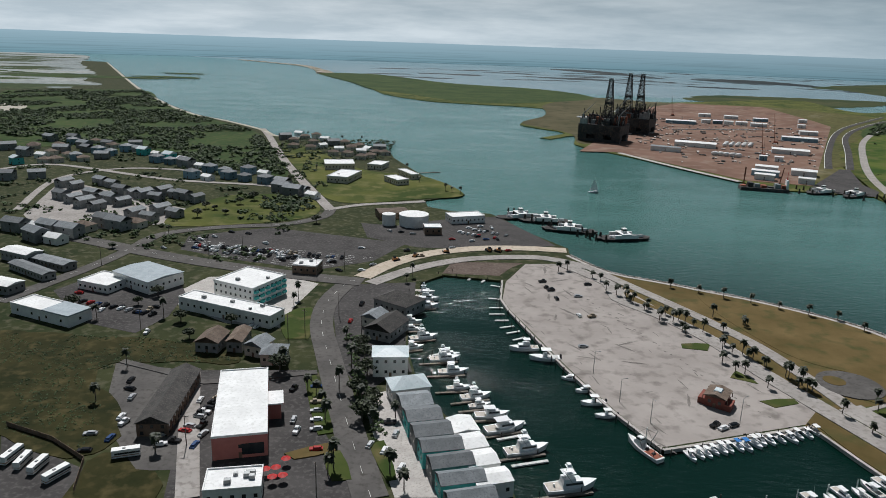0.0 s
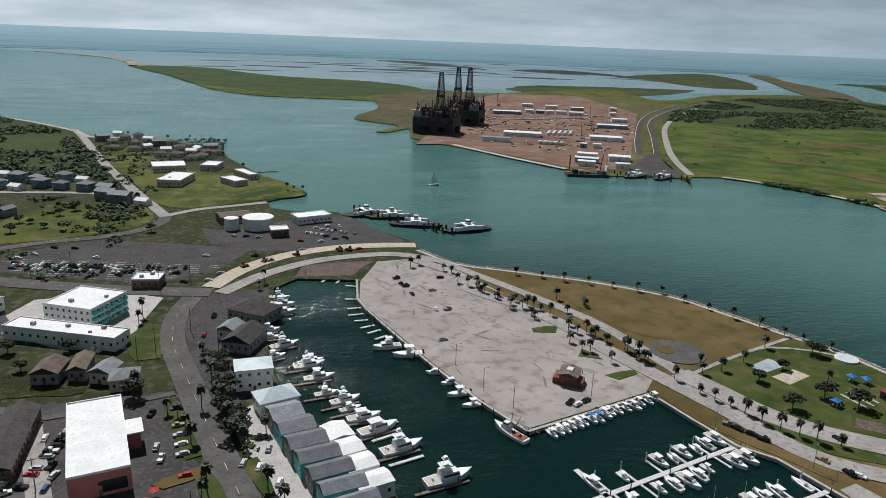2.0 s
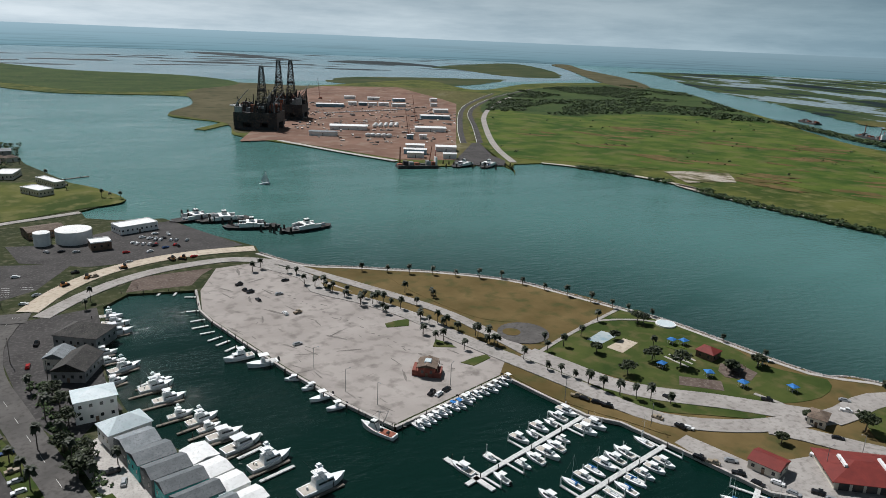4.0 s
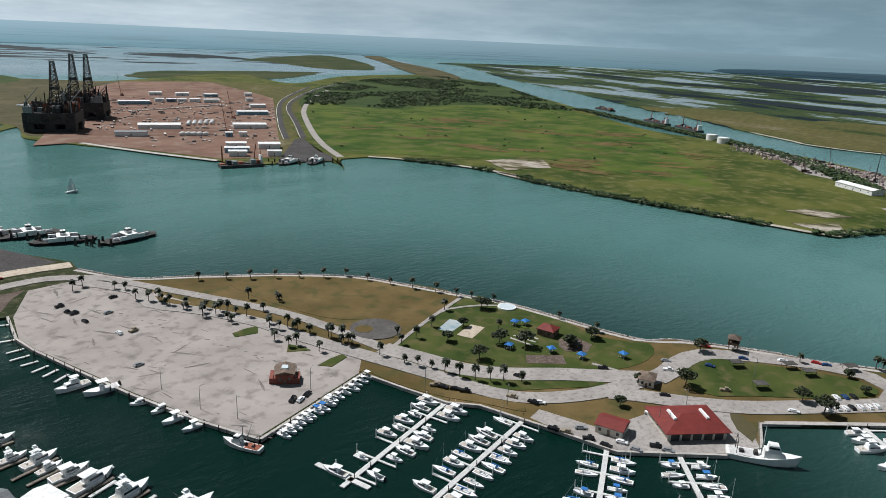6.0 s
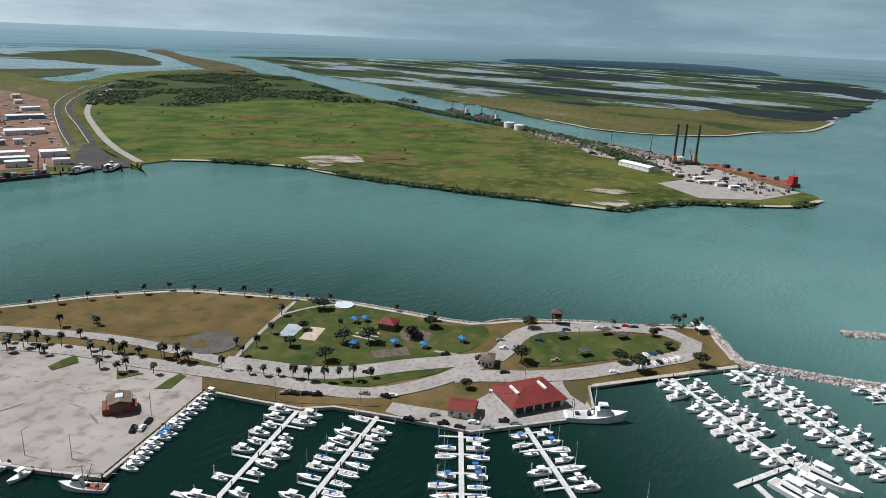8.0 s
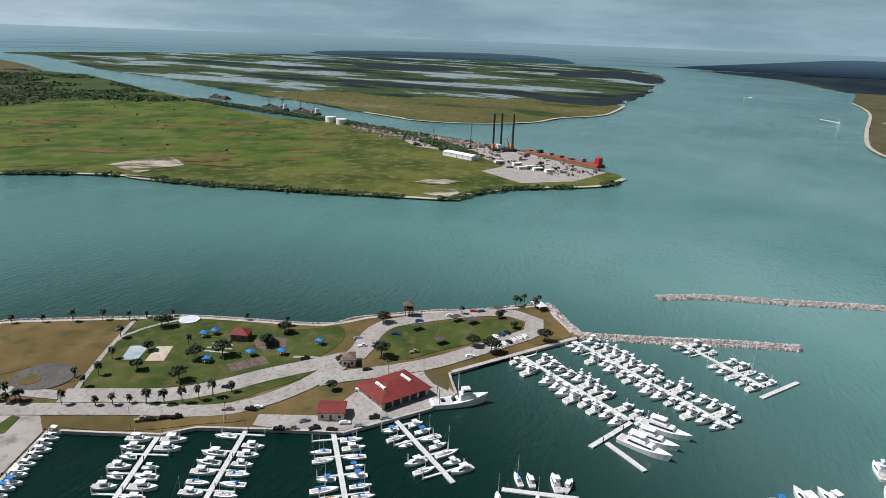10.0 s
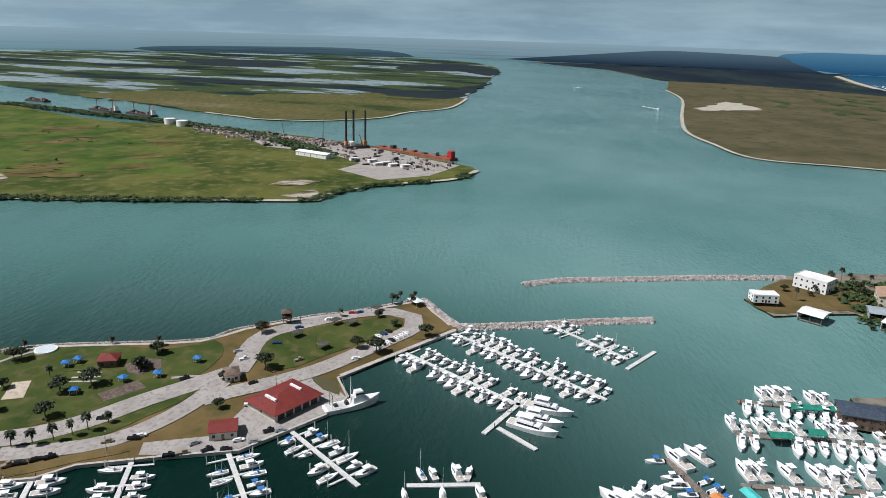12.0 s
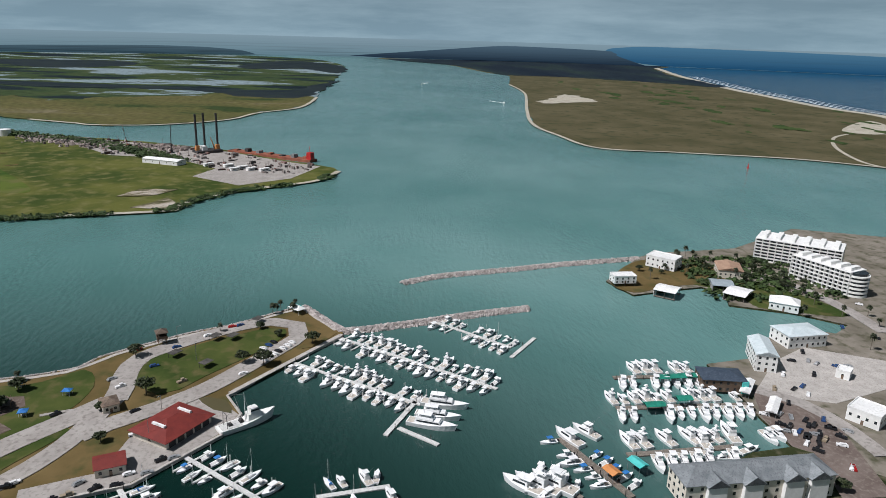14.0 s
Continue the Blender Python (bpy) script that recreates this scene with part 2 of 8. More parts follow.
M["lawn"] = mat("park_lawn", (0.03, 0.052, 0.011), (0.07, 0.085, 0.022), 0.04, 0.95, c=(0.11, 0.096, 0.04), fine=0.12, bump=0.1, spec=0.12)
M["dry_lawn"] = mat("dry_meadow", (0.085, 0.063, 0.022), (0.155, 0.11, 0.047), 0.03, 0.95, c=(0.06, 0.064, 0.022), fine=0.1, bump=0.1, spec=0.12)
M["rough_field"] = mat("rough_brown_field", (0.016, 0.02, 0.006), (0.042, 0.038, 0.013), 0.05, 0.95, c=(0.075, 0.062, 0.026), fine=0.18, bump=0.3, spec=0.12)
M["asphalt"] = mat("asphalt", (0.045, 0.042, 0.041), (0.075, 0.07, 0.068), 0.06, 0.9, c=(0.105, 0.098, 0.094), fine=0.6, spec=0.12)
M["street"] = mat("worn_street", (0.085, 0.08, 0.076), (0.125, 0.117, 0.11), 0.08, 0.9, c=(0.07, 0.065, 0.06), fine=0.5, spec=0.12)
M["pale_road"] = mat("worn_concrete_road", (0.28, 0.258, 0.24), (0.37, 0.345, 0.322), 0.08, 0.9, c=(0.21, 0.19, 0.175), fine=0.5, spec=0.12)
M["concrete"] = mat("concrete", (0.36, 0.335, 0.31), (0.48, 0.45, 0.42), 0.2, 0.85, c=(0.28, 0.26, 0.235), fine=1.2)
M["lot"] = mat("stained_lot_concrete", (0.285, 0.255, 0.235), (0.37, 0.335, 0.31), 0.03, 0.9, c=(0.19, 0.17, 0.155), fine=0.16, spec=0.12)
M["rock"] = mat("granite_block", (0.32, 0.285, 0.27), (0.48, 0.435, 0.415), 0.4, 0.9, c=(0.24, 0.21, 0.2), fine=1.5, bump=0.1, island=0.3)
M["red_soil"] = mat("red_port_soil", (0.13, 0.075, 0.055), (0.22, 0.135, 0.1), 0.012, 0.95, c=(0.25, 0.19, 0.15), fine=0.045, spec=0.12)
M["mulch"] = mat("brown_mulch", (0.085, 0.062, 0.052), (0.14, 0.108, 0.09), 0.1, 0.95, c=(0.18, 0.15, 0.13), fine=0.6, spec=0.12)
M["brown_gravel"] = mat("brown_gravel", (0.12, 0.092, 0.08), (0.18, 0.145, 0.128), 0.08, 0.95, c=(0.22, 0.19, 0.165), fine=0.5, spec=0.12)
M["court"] = mat("court_paint", (0.28, 0.34, 0.36), (0.42, 0.45, 0.45), 0.12, 0.85, c=(0.2, 0.3, 0.36), fine=0.3)
M["town_pale"] = mat("pale_sandy_ground", (0.14, 0.125, 0.098), (0.24, 0.215, 0.18), 0.05, 0.95, c=(0.06, 0.062, 0.032), fine=0.14, bump=0.1, spec=0.12)
for key, a, b, kw in (
        ("white_paint", (0.72, 0.72, 0.7), (0.82, 0.82, 0.8), dict(scale=0.4, rough=0.6)),
        ("white_roof", (0.68, 0.68, 0.67), (0.82, 0.82, 0.81), dict(scale=0.15, rough=0.7, c=(0.6, 0.6, 0.58), fine=0.9)),
        ("grey_roof", (0.13, 0.145, 0.155), (0.2, 0.215, 0.225), dict(scale=0.3, rough=0.7, c=(0.1, 0.11, 0.12), fine=1.5, vary=0.35)),
        ("pale_metal_roof", (0.5, 0.58, 0.6), (0.62, 0.68, 0.7), dict(scale=0.3, rough=0.5, c=(0.44, 0.5, 0.52), fine=1.2)),
        ("slate_metal_roof", (0.26, 0.31, 0.34), (0.36, 0.41, 0.44), dict(scale=0.3, rough=0.5, c=(0.22, 0.26, 0.29), fine=1.2)),
        ("navy_roof", (0.03, 0.045, 0.07), (0.05, 0.07, 0.1), dict(scale=0.3, rough=0.6, c=(0.08, 0.1, 0.13), fine=1.2)),
        ("dark_roof", (0.035, 0.033, 0.032), (0.07, 0.065, 0.06), dict(scale=0.3, rough=0.9, c=(0.1, 0.09, 0.08), fine=1.5, vary=0.2)),
        ("brown_roof", (0.1, 0.07, 0.05), (0.17, 0.13, 0.1), dict(scale=0.3, rough=0.9, c=(0.08, 0.06, 0.05), fine=1.5, vary=0.25)),
        ("tan_roof", (0.3, 0.19, 0.13), (0.4, 0.27, 0.19), dict(scale=0.3, rough=0.9, c=(0.25, 0.16, 0.11), fine=1.5)),
        ("red_roof", (0.13, 0.018, 0.014), (0.19, 0.027, 0.02), dict(scale=0.3, rough=0.7, c=(0.15, 0.02, 0.015), fine=1.4)),
        ("salmon_wall", (0.42, 0.15, 0.125), (0.5, 0.19, 0.16), dict(scale=0.3, rough=0.85)),
        ("teal_paint", (0.06, 0.42, 0.4), (0.1, 0.52, 0.49), dict(scale=0.3, rough=0.6)),
        ("green_canvas", (0.01, 0.16, 0.11), (0.02, 0.23, 0.16), dict(scale=0.6, rough=0.8)),
        ("blue_canvas", (0.02, 0.12, 0.38), (0.04, 0.2, 0.5), dict(scale=0.6, rough=0.8)),
        ("grey_wall", (0.2, 0.205, 0.205), (0.3, 0.305, 0.3), dict(scale=0.3, rough=0.85, vary=0.25)),
        ("blue_wall", (0.14, 0.24, 0.31), (0.22, 0.32, 0.38), dict(scale=0.3, rough=0.85, vary=0.35)),
        ("cream_wall", (0.55, 0.5, 0.42), (0.66, 0.62, 0.54), dict(scale=0.3, rough=0.85, vary=0.1)),
        ("brown_wall", (0.12, 0.08, 0.055), (0.2, 0.14, 0.1), dict(scale=0.3, rough=0.9, vary=0.2)),
        ("brick_red", (0.17, 0.05, 0.035), (0.24, 0.08, 0.06), dict(scale=0.5, rough=0.9)),
        ("glass_dark", (0.015, 0.02, 0.024), (0.03, 0.036, 0.04), dict(scale=0.5, rough=0.12, spec=0.6)),
        ("rubber", (0.012, 0.012, 0.012), (0.02, 0.02, 0.02), dict(scale=2.0, rough=0.9)),
        ("gelcoat", (0.78, 0.79, 0.79), (0.86, 0.86, 0.86), dict(scale=0.5, rough=0.3, vary=0.08)),
        ("teak", (0.4, 0.36, 0.31), (0.52, 0.48, 0.43), dict(scale=1.0, rough=0.8)),
        ("dock_white", (0.5, 0.5, 0.49), (0.64, 0.64, 0.62), dict(scale=0.4, rough=0.8, c=(0.38, 0.37, 0.35), fine=2.0)),
        ("old_wood", (0.1, 0.085, 0.07), (0.18, 0.16, 0.14), dict(scale=0.8, rough=0.95, vary=0.3)),
        ("pier_wood", (0.13, 0.11, 0.09), (0.24, 0.21, 0.18), dict(scale=0.8, rough=0.95, c=(0.09, 0.075, 0.06), fine=3.0)),
        ("piling", (0.035, 0.03, 0.026), (0.07, 0.06, 0.05), dict(scale=1.0, rough=0.95)),
        ("steel_dark", (0.018, 0.019, 0.021), (0.05, 0.05, 0.052), dict(scale=0.1, rough=0.7, c=(0.09, 0.06, 0.045), fine=0.4)),
        ("steel_grey", (0.2, 0.21, 0.21), (0.3, 0.31, 0.31), dict(scale=0.3, rough=0.5, metal=0.3)),
        ("rust", (0.18, 0.06, 0.035), (0.3, 0.1, 0.06), dict(scale=0.1, rough=0.9)),
        ("crane_orange", (0.5, 0.2, 0.06), (0.6, 0.27, 0.1), dict(scale=0.3, rough=0.6)),
        ("trunk", (0.1, 0.085, 0.07), (0.18, 0.15, 0.12), dict(scale=1.5, rough=0.95)),
        ("palm_leaf", (0.014, 0.02, 0.008), (0.032, 0.04, 0.015), dict(scale=0.7, rough=0.6, island=0.4)),
        ("leaf", (0.013, 0.022, 0.007), (0.036, 0.048, 0.014), dict(scale=0.4, rough=0.7, island=0.45)),
        ("scrub_leaf", (0.02, 0.042, 0.01), (0.05, 0.08, 0.02), dict(scale=0.05, rough=0.8, island=0.35)),
        ("red_paint", (0.4, 0.02, 0.02), (0.5, 0.035, 0.03), dict(scale=0.5, rough=0.4)),
        ("rock_wall", (0.3, 0.26, 0.23), (0.42, 0.37, 0.33), dict(scale=0.5, rough=0.95, c=(0.16, 0.14, 0.12), fine=2.0)),
        ("line_paint", (0.6, 0.6, 0.57), (0.75, 0.75, 0.72), dict(scale=1.0, rough=0.8)),
        ("foam", (0.7, 0.75, 0.75), (0.85, 0.88, 0.88), dict(scale=0.05, rough=0.9)),
        ("stain", (0.12, 0.105, 0.095), (0.2, 0.18, 0.162), dict(scale=0.3, rough=0.85)),
        ("car_white", (0.7, 0.7, 0.7), (0.76, 0.76, 0.76), dict(scale=1, rough=0.25)),
        ("car_black", (0.012, 0.012, 0.014), (0.02, 0.02, 0.022), dict(scale=1, rough=0.2)),
        ("car_silver", (0.32, 0.33, 0.34), (0.4, 0.41, 0.42), dict(scale=1, rough=0.3, metal=0.4)),
        ("car_red", (0.3, 0.012, 0.012), (0.36, 0.02, 0.018), dict(scale=1, rough=0.25)),
        ("car_blue", (0.02, 0.05, 0.14), (0.03, 0.07, 0.18), dict(scale=1, rough=0.25)),
        ("car_tan", (0.25, 0.2, 0.14), (0.3, 0.25, 0.18), dict(scale=1, rough=0.3))):
    M[key] = mat(key, a, b, **kw)
# outlines of the site in metres
PLAN = {}
PLAN['town'] = [(-4600, 4300), (-1500, 3179), (-1068, 2354), (-795, 1826), (-556, 1402), (-433, 1218), (-356, 1142), (-278, 1049), (-236, 981), (-112, 927), (-69, 862), (-61, 820), (-22, 711), (18, 628), (-17, 597), (-14, 573), (6, 560), (38, 555), (48, 535), (62, 500), (85, 461), (84, 445)]
PLAN['seawall'] = [(84, 445), (98, 419), (109, 407), (133, 395), (152, 383), (176, 369), (211, 339), (225, 314), (242, 278), (254, 253), (261, 223), (267, 193), (274, 174), (284, 169), (302, 144), (313, 126), (321, 108), (337, 85), (344, 71), (319, 57), (306, 48)]
PLAN['quay'] = [(300, 49), (287, 60), (238, 101), (221, 93), (205, 99), (185, 117), (175, 126), (168, 152), (159, 181), (150, 191), (144, 211), (138, 233), (137, 232), (78, 213), (67, 237), (54, 274), (35, 340), (32, 357), (35, 388), (1, 395), (-12, 380), (-12, 353), (-16, 317), (-14, 288), (-10, 266), (-2, 242), (15, 208), (24, 187), (40, 120), (60, 0), (90, -80), (150, -72), (170, -114), (172, -133), (195, -133), (215, -135), (248, -136), (252, -163), (275, -183), (283, -222), (278, -232), (289, -248), (309, -228), (318, -209), (326, -193), (345, -202), (359, -192), (356, -174), (348, -139), (376, -131), (427, -177), (436, -194), (439, -224), (444, -265), (499, -353), (468, -422), (700, -900), (1300, -4600), (-4600, -4600)]
PLAN['harbor_island'] = [(-531, 2899), (-265, 2193), (-165, 1848), (-64, 1688), (9, 1638), (185, 1589), (208, 1530), (182, 1367), (126, 1234), (158, 1176), (187, 1124), (140, 1056), (154, 1047), (199, 1099), (181, 992), (219, 919), (314, 738), (322, 708), (423, 682), (409, 635), (442, 690), (478, 685), (506, 649), (542, 565), (550, 500), (545, 535), (543, 478), (553, 396), (571, 290), (579, 242), (585, 210), (590, 195), (618, 190), (666, 153), (719, 73), (777, 47), (813, 66), (850, 112), (927, 191), (968, 258), (1033, 383), (1074, 545), (1088, 676), (1185, 846), (1373, 1118), (1723, 1758), (1768, 1956), (1776, 2079), (1374, 2013), (1012, 1755), (1024, 2142), (557, 1878), (365, 2005), (218, 2202), (-17, 2186), (-210, 2451)]
PLAN['far_spit'] = [(-1190, 4090), (-770, 3580), (-600, 3180), (-504, 2800), (-460, 2900), (-555, 3200), (-725, 3610), (-1160, 4120)]
PLAN['marsh'] = [(2766, 2980), (2585, 2701), (2340, 2336), (1987, 1838), (1749, 1385), (1524, 1035), (1399, 801), (1257, 573), (1208, 482), (1187, 440), (1196, 344), (1276, 245), (1393, 202), (1512, 125), (1766, 94), (2200, 70), (2700, 30), (3316, 0), (3784, 36), (4318, 215), (4600, 700), (4500, 1500), (3900, 2500)]
PLAN['barrier'] = [(4700, -330), (4300, -460), (3816, -582), (3166, -633), (2922, -679), (2357, -548), (1998, -506), (1512, -383), (1251, -324), (1097, -326), (963, -346), (923, -454), (870, -602), (798, -696), (700, -900), (1235, -1152), (1456, -1243), (1678, -1238), (2037, -1299), (2323, -1348), (3162, -1570), (3900, -1810), (4500, -2000)]
PLAN['center_lot'] = [(137, 234), (78, 215), (68, 238), (55, 276), (36, 341), (33, 357), (37, 386), (52, 422), (77, 425), (102, 389), (118, 344), (128, 304), (136, 280), (147, 261), (151, 250)]
PLAN['ramp_apron'] = [(0, 398), (34, 397), (42, 413), (51, 424), (6, 421)]
PLAN['queue_lot'] = [(-173, 460), (-124, 489), (-73, 474), (-25, 459), (-43, 418), (-75, 396), (-122, 409), (-167, 428)]
PLAN['terminal_lot'] = [(-62, 511), (-36, 506), (2, 532), (42, 546), (78, 466), (21, 451), (-17, 451), (-53, 472)]
PLAN['shop_lot'] = [(-100, 261), (-54, 265), (-44, 227), (-35, 209), (-27, 190), (-23, 181), (-80, 178), (-89, 216)]
PLAN['white_yard'] = [(-144, 341), (-132, 377), (-92, 384), (-69, 372), (-75, 334), (-75, 308), (-102, 311)]
PLAN['dark_house_lot'] = [(-134, 266), (-110, 262), (-94, 253), (-77, 193), (-94, 191), (-119, 222)]
PLAN['blue_lot'] = [(-204, 347), (-198, 363), (-142, 362), (-135, 349), (-132, 317), (-139, 296), (-170, 307)]
PLAN['rv_lot'] = [(-147, 209), (-110, 191), (-104, 177), (-127, 175)]
PLAN['quay_yard'] = [(-57, 371), (-15, 380), (-14, 352), (-17, 317), (-15, 288), (-11, 266), (-18, 265), (-29, 245), (-43, 274), (-53, 325)]
PLAN['shed_yard'] = [(-29, 243), (-19, 250), (-11, 229), (4, 192), (5, 183), (-12, 182), (-21, 213)]
PLAN['apt_lot'] = [(-310, 502), (-350, 632), (-312, 607), (-202, 536), (-194, 492), (-237, 470), (-281, 465)]
PLAN['plaza'] = [(184, 139), (216, 133), (238, 116), (234, 104), (221, 94), (206, 100), (186, 117), (176, 127), (169, 152), (168, 162), (176, 164)]
PLAN['sand_patch'] = [(238, 114), (234, 101), (222, 97), (226, 105)]
PLAN['lawn_meadow'] = [(146, 379), (172, 366), (207, 339), (240, 277), (175, 252), (181, 276), (166, 288), (156, 305), (145, 348)]
PLAN['lawn_park'] = [(243, 274), (251, 252), (258, 218), (257, 192), (271, 172), (267, 167), (253, 162), (231, 166), (210, 183), (192, 199), (179, 219), (166, 246), (183, 253)]
PLAN['lawn_strip'] = [(156, 246), (166, 221), (182, 194), (200, 176), (218, 163), (215, 159), (194, 172), (177, 184), (166, 207), (153, 235)]
PLAN['lawn_strip_b'] = [(141, 236), (149, 217), (157, 198), (175, 171), (170, 166), (161, 182), (153, 194), (145, 212)]
PLAN['lawn_loop'] = [(264, 149), (275, 148), (292, 128), (313, 90), (311, 80), (299, 81), (278, 96), (258, 114), (246, 123), (242, 132), (248, 139)]
PLAN['lawn_tip'] = [(328, 73), (330, 68), (303, 52), (295, 57), (286, 65), (285, 70), (309, 68)]
PLAN['lawn_median'] = [(102, 376), (116, 350), (131, 321), (128, 319), (113, 343), (99, 368)]
PLAN['lawn_median_b'] = [(131, 308), (141, 293), (152, 258), (149, 254), (140, 275), (131, 301)]
PLAN['lawn_tri'] = [(113, 305), (127, 306), (123, 298), (112, 300)]
PLAN['lawn_tri_b'] = [(128, 278), (123, 271), (133, 266)]
PLAN['lawn_tri_c'] = [(127, 251), (142, 254), (142, 250), (131, 246)]
PLAN['court'] = [(197, 249), (211, 255), (215, 247), (200, 242)]
PLAN['sandbox'] = [(200, 238), (215, 243), (218, 236), (203, 230)]
PLAN['playground'] = [(210, 201), (224, 190), (218, 183), (204, 195)]
PLAN['playground_b'] = [(238, 203), (246, 198), (246, 189), (237, 185), (229, 192), (231, 198)]
PLAN['yard_east'] = [(219, -146), (247, -173), (262, -200), (242, -234), (213, -210), (203, -176), (210, -158)]
PLAN['brick_lot'] = [(220, -144), (210, -158), (187, -164), (143, -152), (137, -147), (138, -130), (167, -139), (172, -133), (195, -134)]
PLAN['condo_lawn'] = [(369, -184), (378, -223), (331, -255), (302, -258), (309, -232), (320, -210), (350, -207)]
PLAN['point_lawn'] = [(376, -134), (417, -172), (415, -216), (372, -219), (361, -168), (352, -141)]
PLAN['port_yard'] = [(175, 928), (479, 1704), (597, 1866), (802, 1829), (759, 1481), (738, 1373), (386, 730), (323, 749), (228, 930)]
PLAN['landing'] = [(423, 682), (365, 702), (403, 753), (476, 848), (488, 847), (447, 747), (443, 709)]
PLAN['spit_yard'] = [(747, 208), (794, 190), (862, 249), (888, 336), (970, 398), (1052, 505), (1020, 379), (957, 255), (912, 189), (838, 110), (807, 69), (733, 100), (697, 152)]
PLAN['green_field'] = [(741, 1239), (475, 787), (528, 678), (595, 605), (619, 507), (612, 459), (666, 585), (674, 421), (694, 357), (1000, 613), (1219, 974), (1063, 1131), (847, 1123)]
PLAN['green_shallow'] = [(2329, 1058), (2701, 641), (2842, 29), (1798, 95), (1329, 354), (1346, 653)]
PLAN['gulf'] = [(1235, -1152), (1456, -1248), (1678, -1243), (2037, -1304), (2323, -1353), (3162, -1575), (3900, -1815), (4500, -2005), (4300, -2600), (3300, -3700), (1300, -4500), (800, -1300)]
PLAN['apartments'] = [(-332.8, 603.7), (-306.5, 616.1), (-288.8, 564.1), (-310.2, 556.3), (-273.7, 582.4), (-228.4, 504.7), (-215.3, 519.2), (-217.0, 571.3), (-249.6, 570.5), (-268.4, 550.3), (-238.3, 583.6), (-280.8, 534.1)]
PLAN['houses_blue'] = [(-387.9, 780.7), (-366.0, 802.8), (-338.5, 783.5), (-306.5, 739.8), (-267.9, 719.3), (-234.7, 692.7), (-207.5, 664.3), (-241.5, 660.9), (-167.7, 646.1), (-143.9, 611.3), (-131.2, 599.0), (-195.8, 690.7), (-299.6, 756.3)]
PLAN['houses_far'] = [(-492.4, 786.4), (-454.3, 753.6), (-428.4, 739.9), (-402.5, 719.6), (-433.3, 702.6), (-473.8, 804.1), (-428.5, 779.8), (-448.4, 843.2), (-421.6, 816.6), (-396.9, 623.7), (-391.9, 823.7), (-484.4, 859.3), (-390.7, 736.7)]
PLAN['houses_point'] = [(-216.3, 944.6), (-199.9, 920.9), (-192.1, 956.7), (-172.3, 911.8), (-155.7, 880.1), (-162.7, 941.4), (-145.2, 902.8), (-131.0, 857.2), (-132.6, 916.3), (-118.1, 874.4), (-111.0, 890.7), (-102.0, 845.5), (-96.0, 865.3), (-84.5, 840.6), (-82.4, 868.4), (-189.4, 872.0), (-166.7, 863.0), (-132.9, 825.4), (-116.1, 824.8), (-206.5, 989.1), (-180.6, 977.6), (-97.0, 803.8), (-74.1, 838.5), (-88.3, 814.0)]
PLAN['houses_west'] = [(-278.7, 460.4), (-264.9, 456.3), (-248.2, 449.8), (-237.1, 478.4), (-226.2, 472.0), (-217.0, 477.9), (-264.1, 438.0), (-248.7, 433.2), (-289.4, 458.9), (-246.2, 464.7)]
PLAN['palms_shore'] = [(132.5, 386.5), (146.3, 378.8), (157.7, 371.5), (170.0, 364.5), (182.0, 356.7), (194.3, 348.8), (206.3, 342.8), (212.4, 328.9), (219.2, 315.8), (225.7, 302.9), (232.4, 290.0), (237.5, 277.5), (243.1, 271.3), (249.7, 259.9), (259.6, 220.4), (261.0, 197.0), (141.1, 342.0), (152.6, 329.0), (311.1, 114.7), (334.1, 88.4), (337.8, 86.4), (341.6, 84.4), (346.8, 76.1), (334.7, 76.7)]
PLAN['palms_mid'] = [(101.7, 363.8), (103.5, 357.5), (108.2, 347.0), (111.0, 333.8), (116.4, 341.8), (118.8, 317.0), (120.9, 334.5), (122.8, 330.3), (125.9, 326.8), (128.3, 319.9), (133.3, 305.2), (137.8, 295.1), (140.4, 290.1), (143.6, 283.6), (148.0, 271.8), (151.1, 266.3), (152.6, 260.9), (125.3, 286.2), (126.9, 275.6), (130.9, 275.2), (135.4, 263.0), (155.1, 242.6), (159.1, 229.3), (162.0, 223.3), (165.3, 217.8), (167.3, 211.2), (169.7, 204.2), (173.4, 198.3), (177.7, 193.2), (182.2, 189.5), (188.1, 184.3), (196.6, 253.4), (181.1, 247.2), (217.7, 266.3), (176.2, 255.8), (170.6, 245.6), (222.0, 229.9), (212.5, 219.2)]
PLAN['palms_lot'] = [(70.7, 408.4), (76.9, 412.6), (89.5, 398.1), (93.6, 393.8), (92.9, 375.9), (97.3, 369.8), (102.1, 368.6), (102.4, 358.7), (107.3, 348.1), (110.3, 351.9), (112.9, 337.6), (117.4, 332.0), (118.9, 321.5), (139.1, 322.0), (153.5, 333.3), (130.5, 300.1), (133.2, 295.6), (138.6, 290.5), (142.2, 282.3), (147.7, 273.8), (150.0, 260.0), (148.4, 263.6)]
PLAN['palms_town'] = [(-42.2, 294.6), (-36.7, 268.9), (-31.2, 249.3), (-28.4, 236.1), (-25.4, 228.0), (-22.6, 220.4), (-75.6, 338.1), (-75.0, 346.4), (-134.2, 317.1), (-163.6, 310.8), (-127.7, 261.9), (-46.8, 243.6), (-43.1, 235.1), (-40.3, 225.1), (-33.9, 192.7), (-32.6, 195.8), (-67.4, 203.4), (-126.8, 233.5), (-14.4, 193.8), (-9.4, 185.9), (-65.7, 269.4), (-17.3, 389.8), (-20.0, 379.4), (-27.5, 267.0), (-15.2, 228.7), (-92.0, 201.8), (-38.8, 248.8), (-50.9, 247.9)]
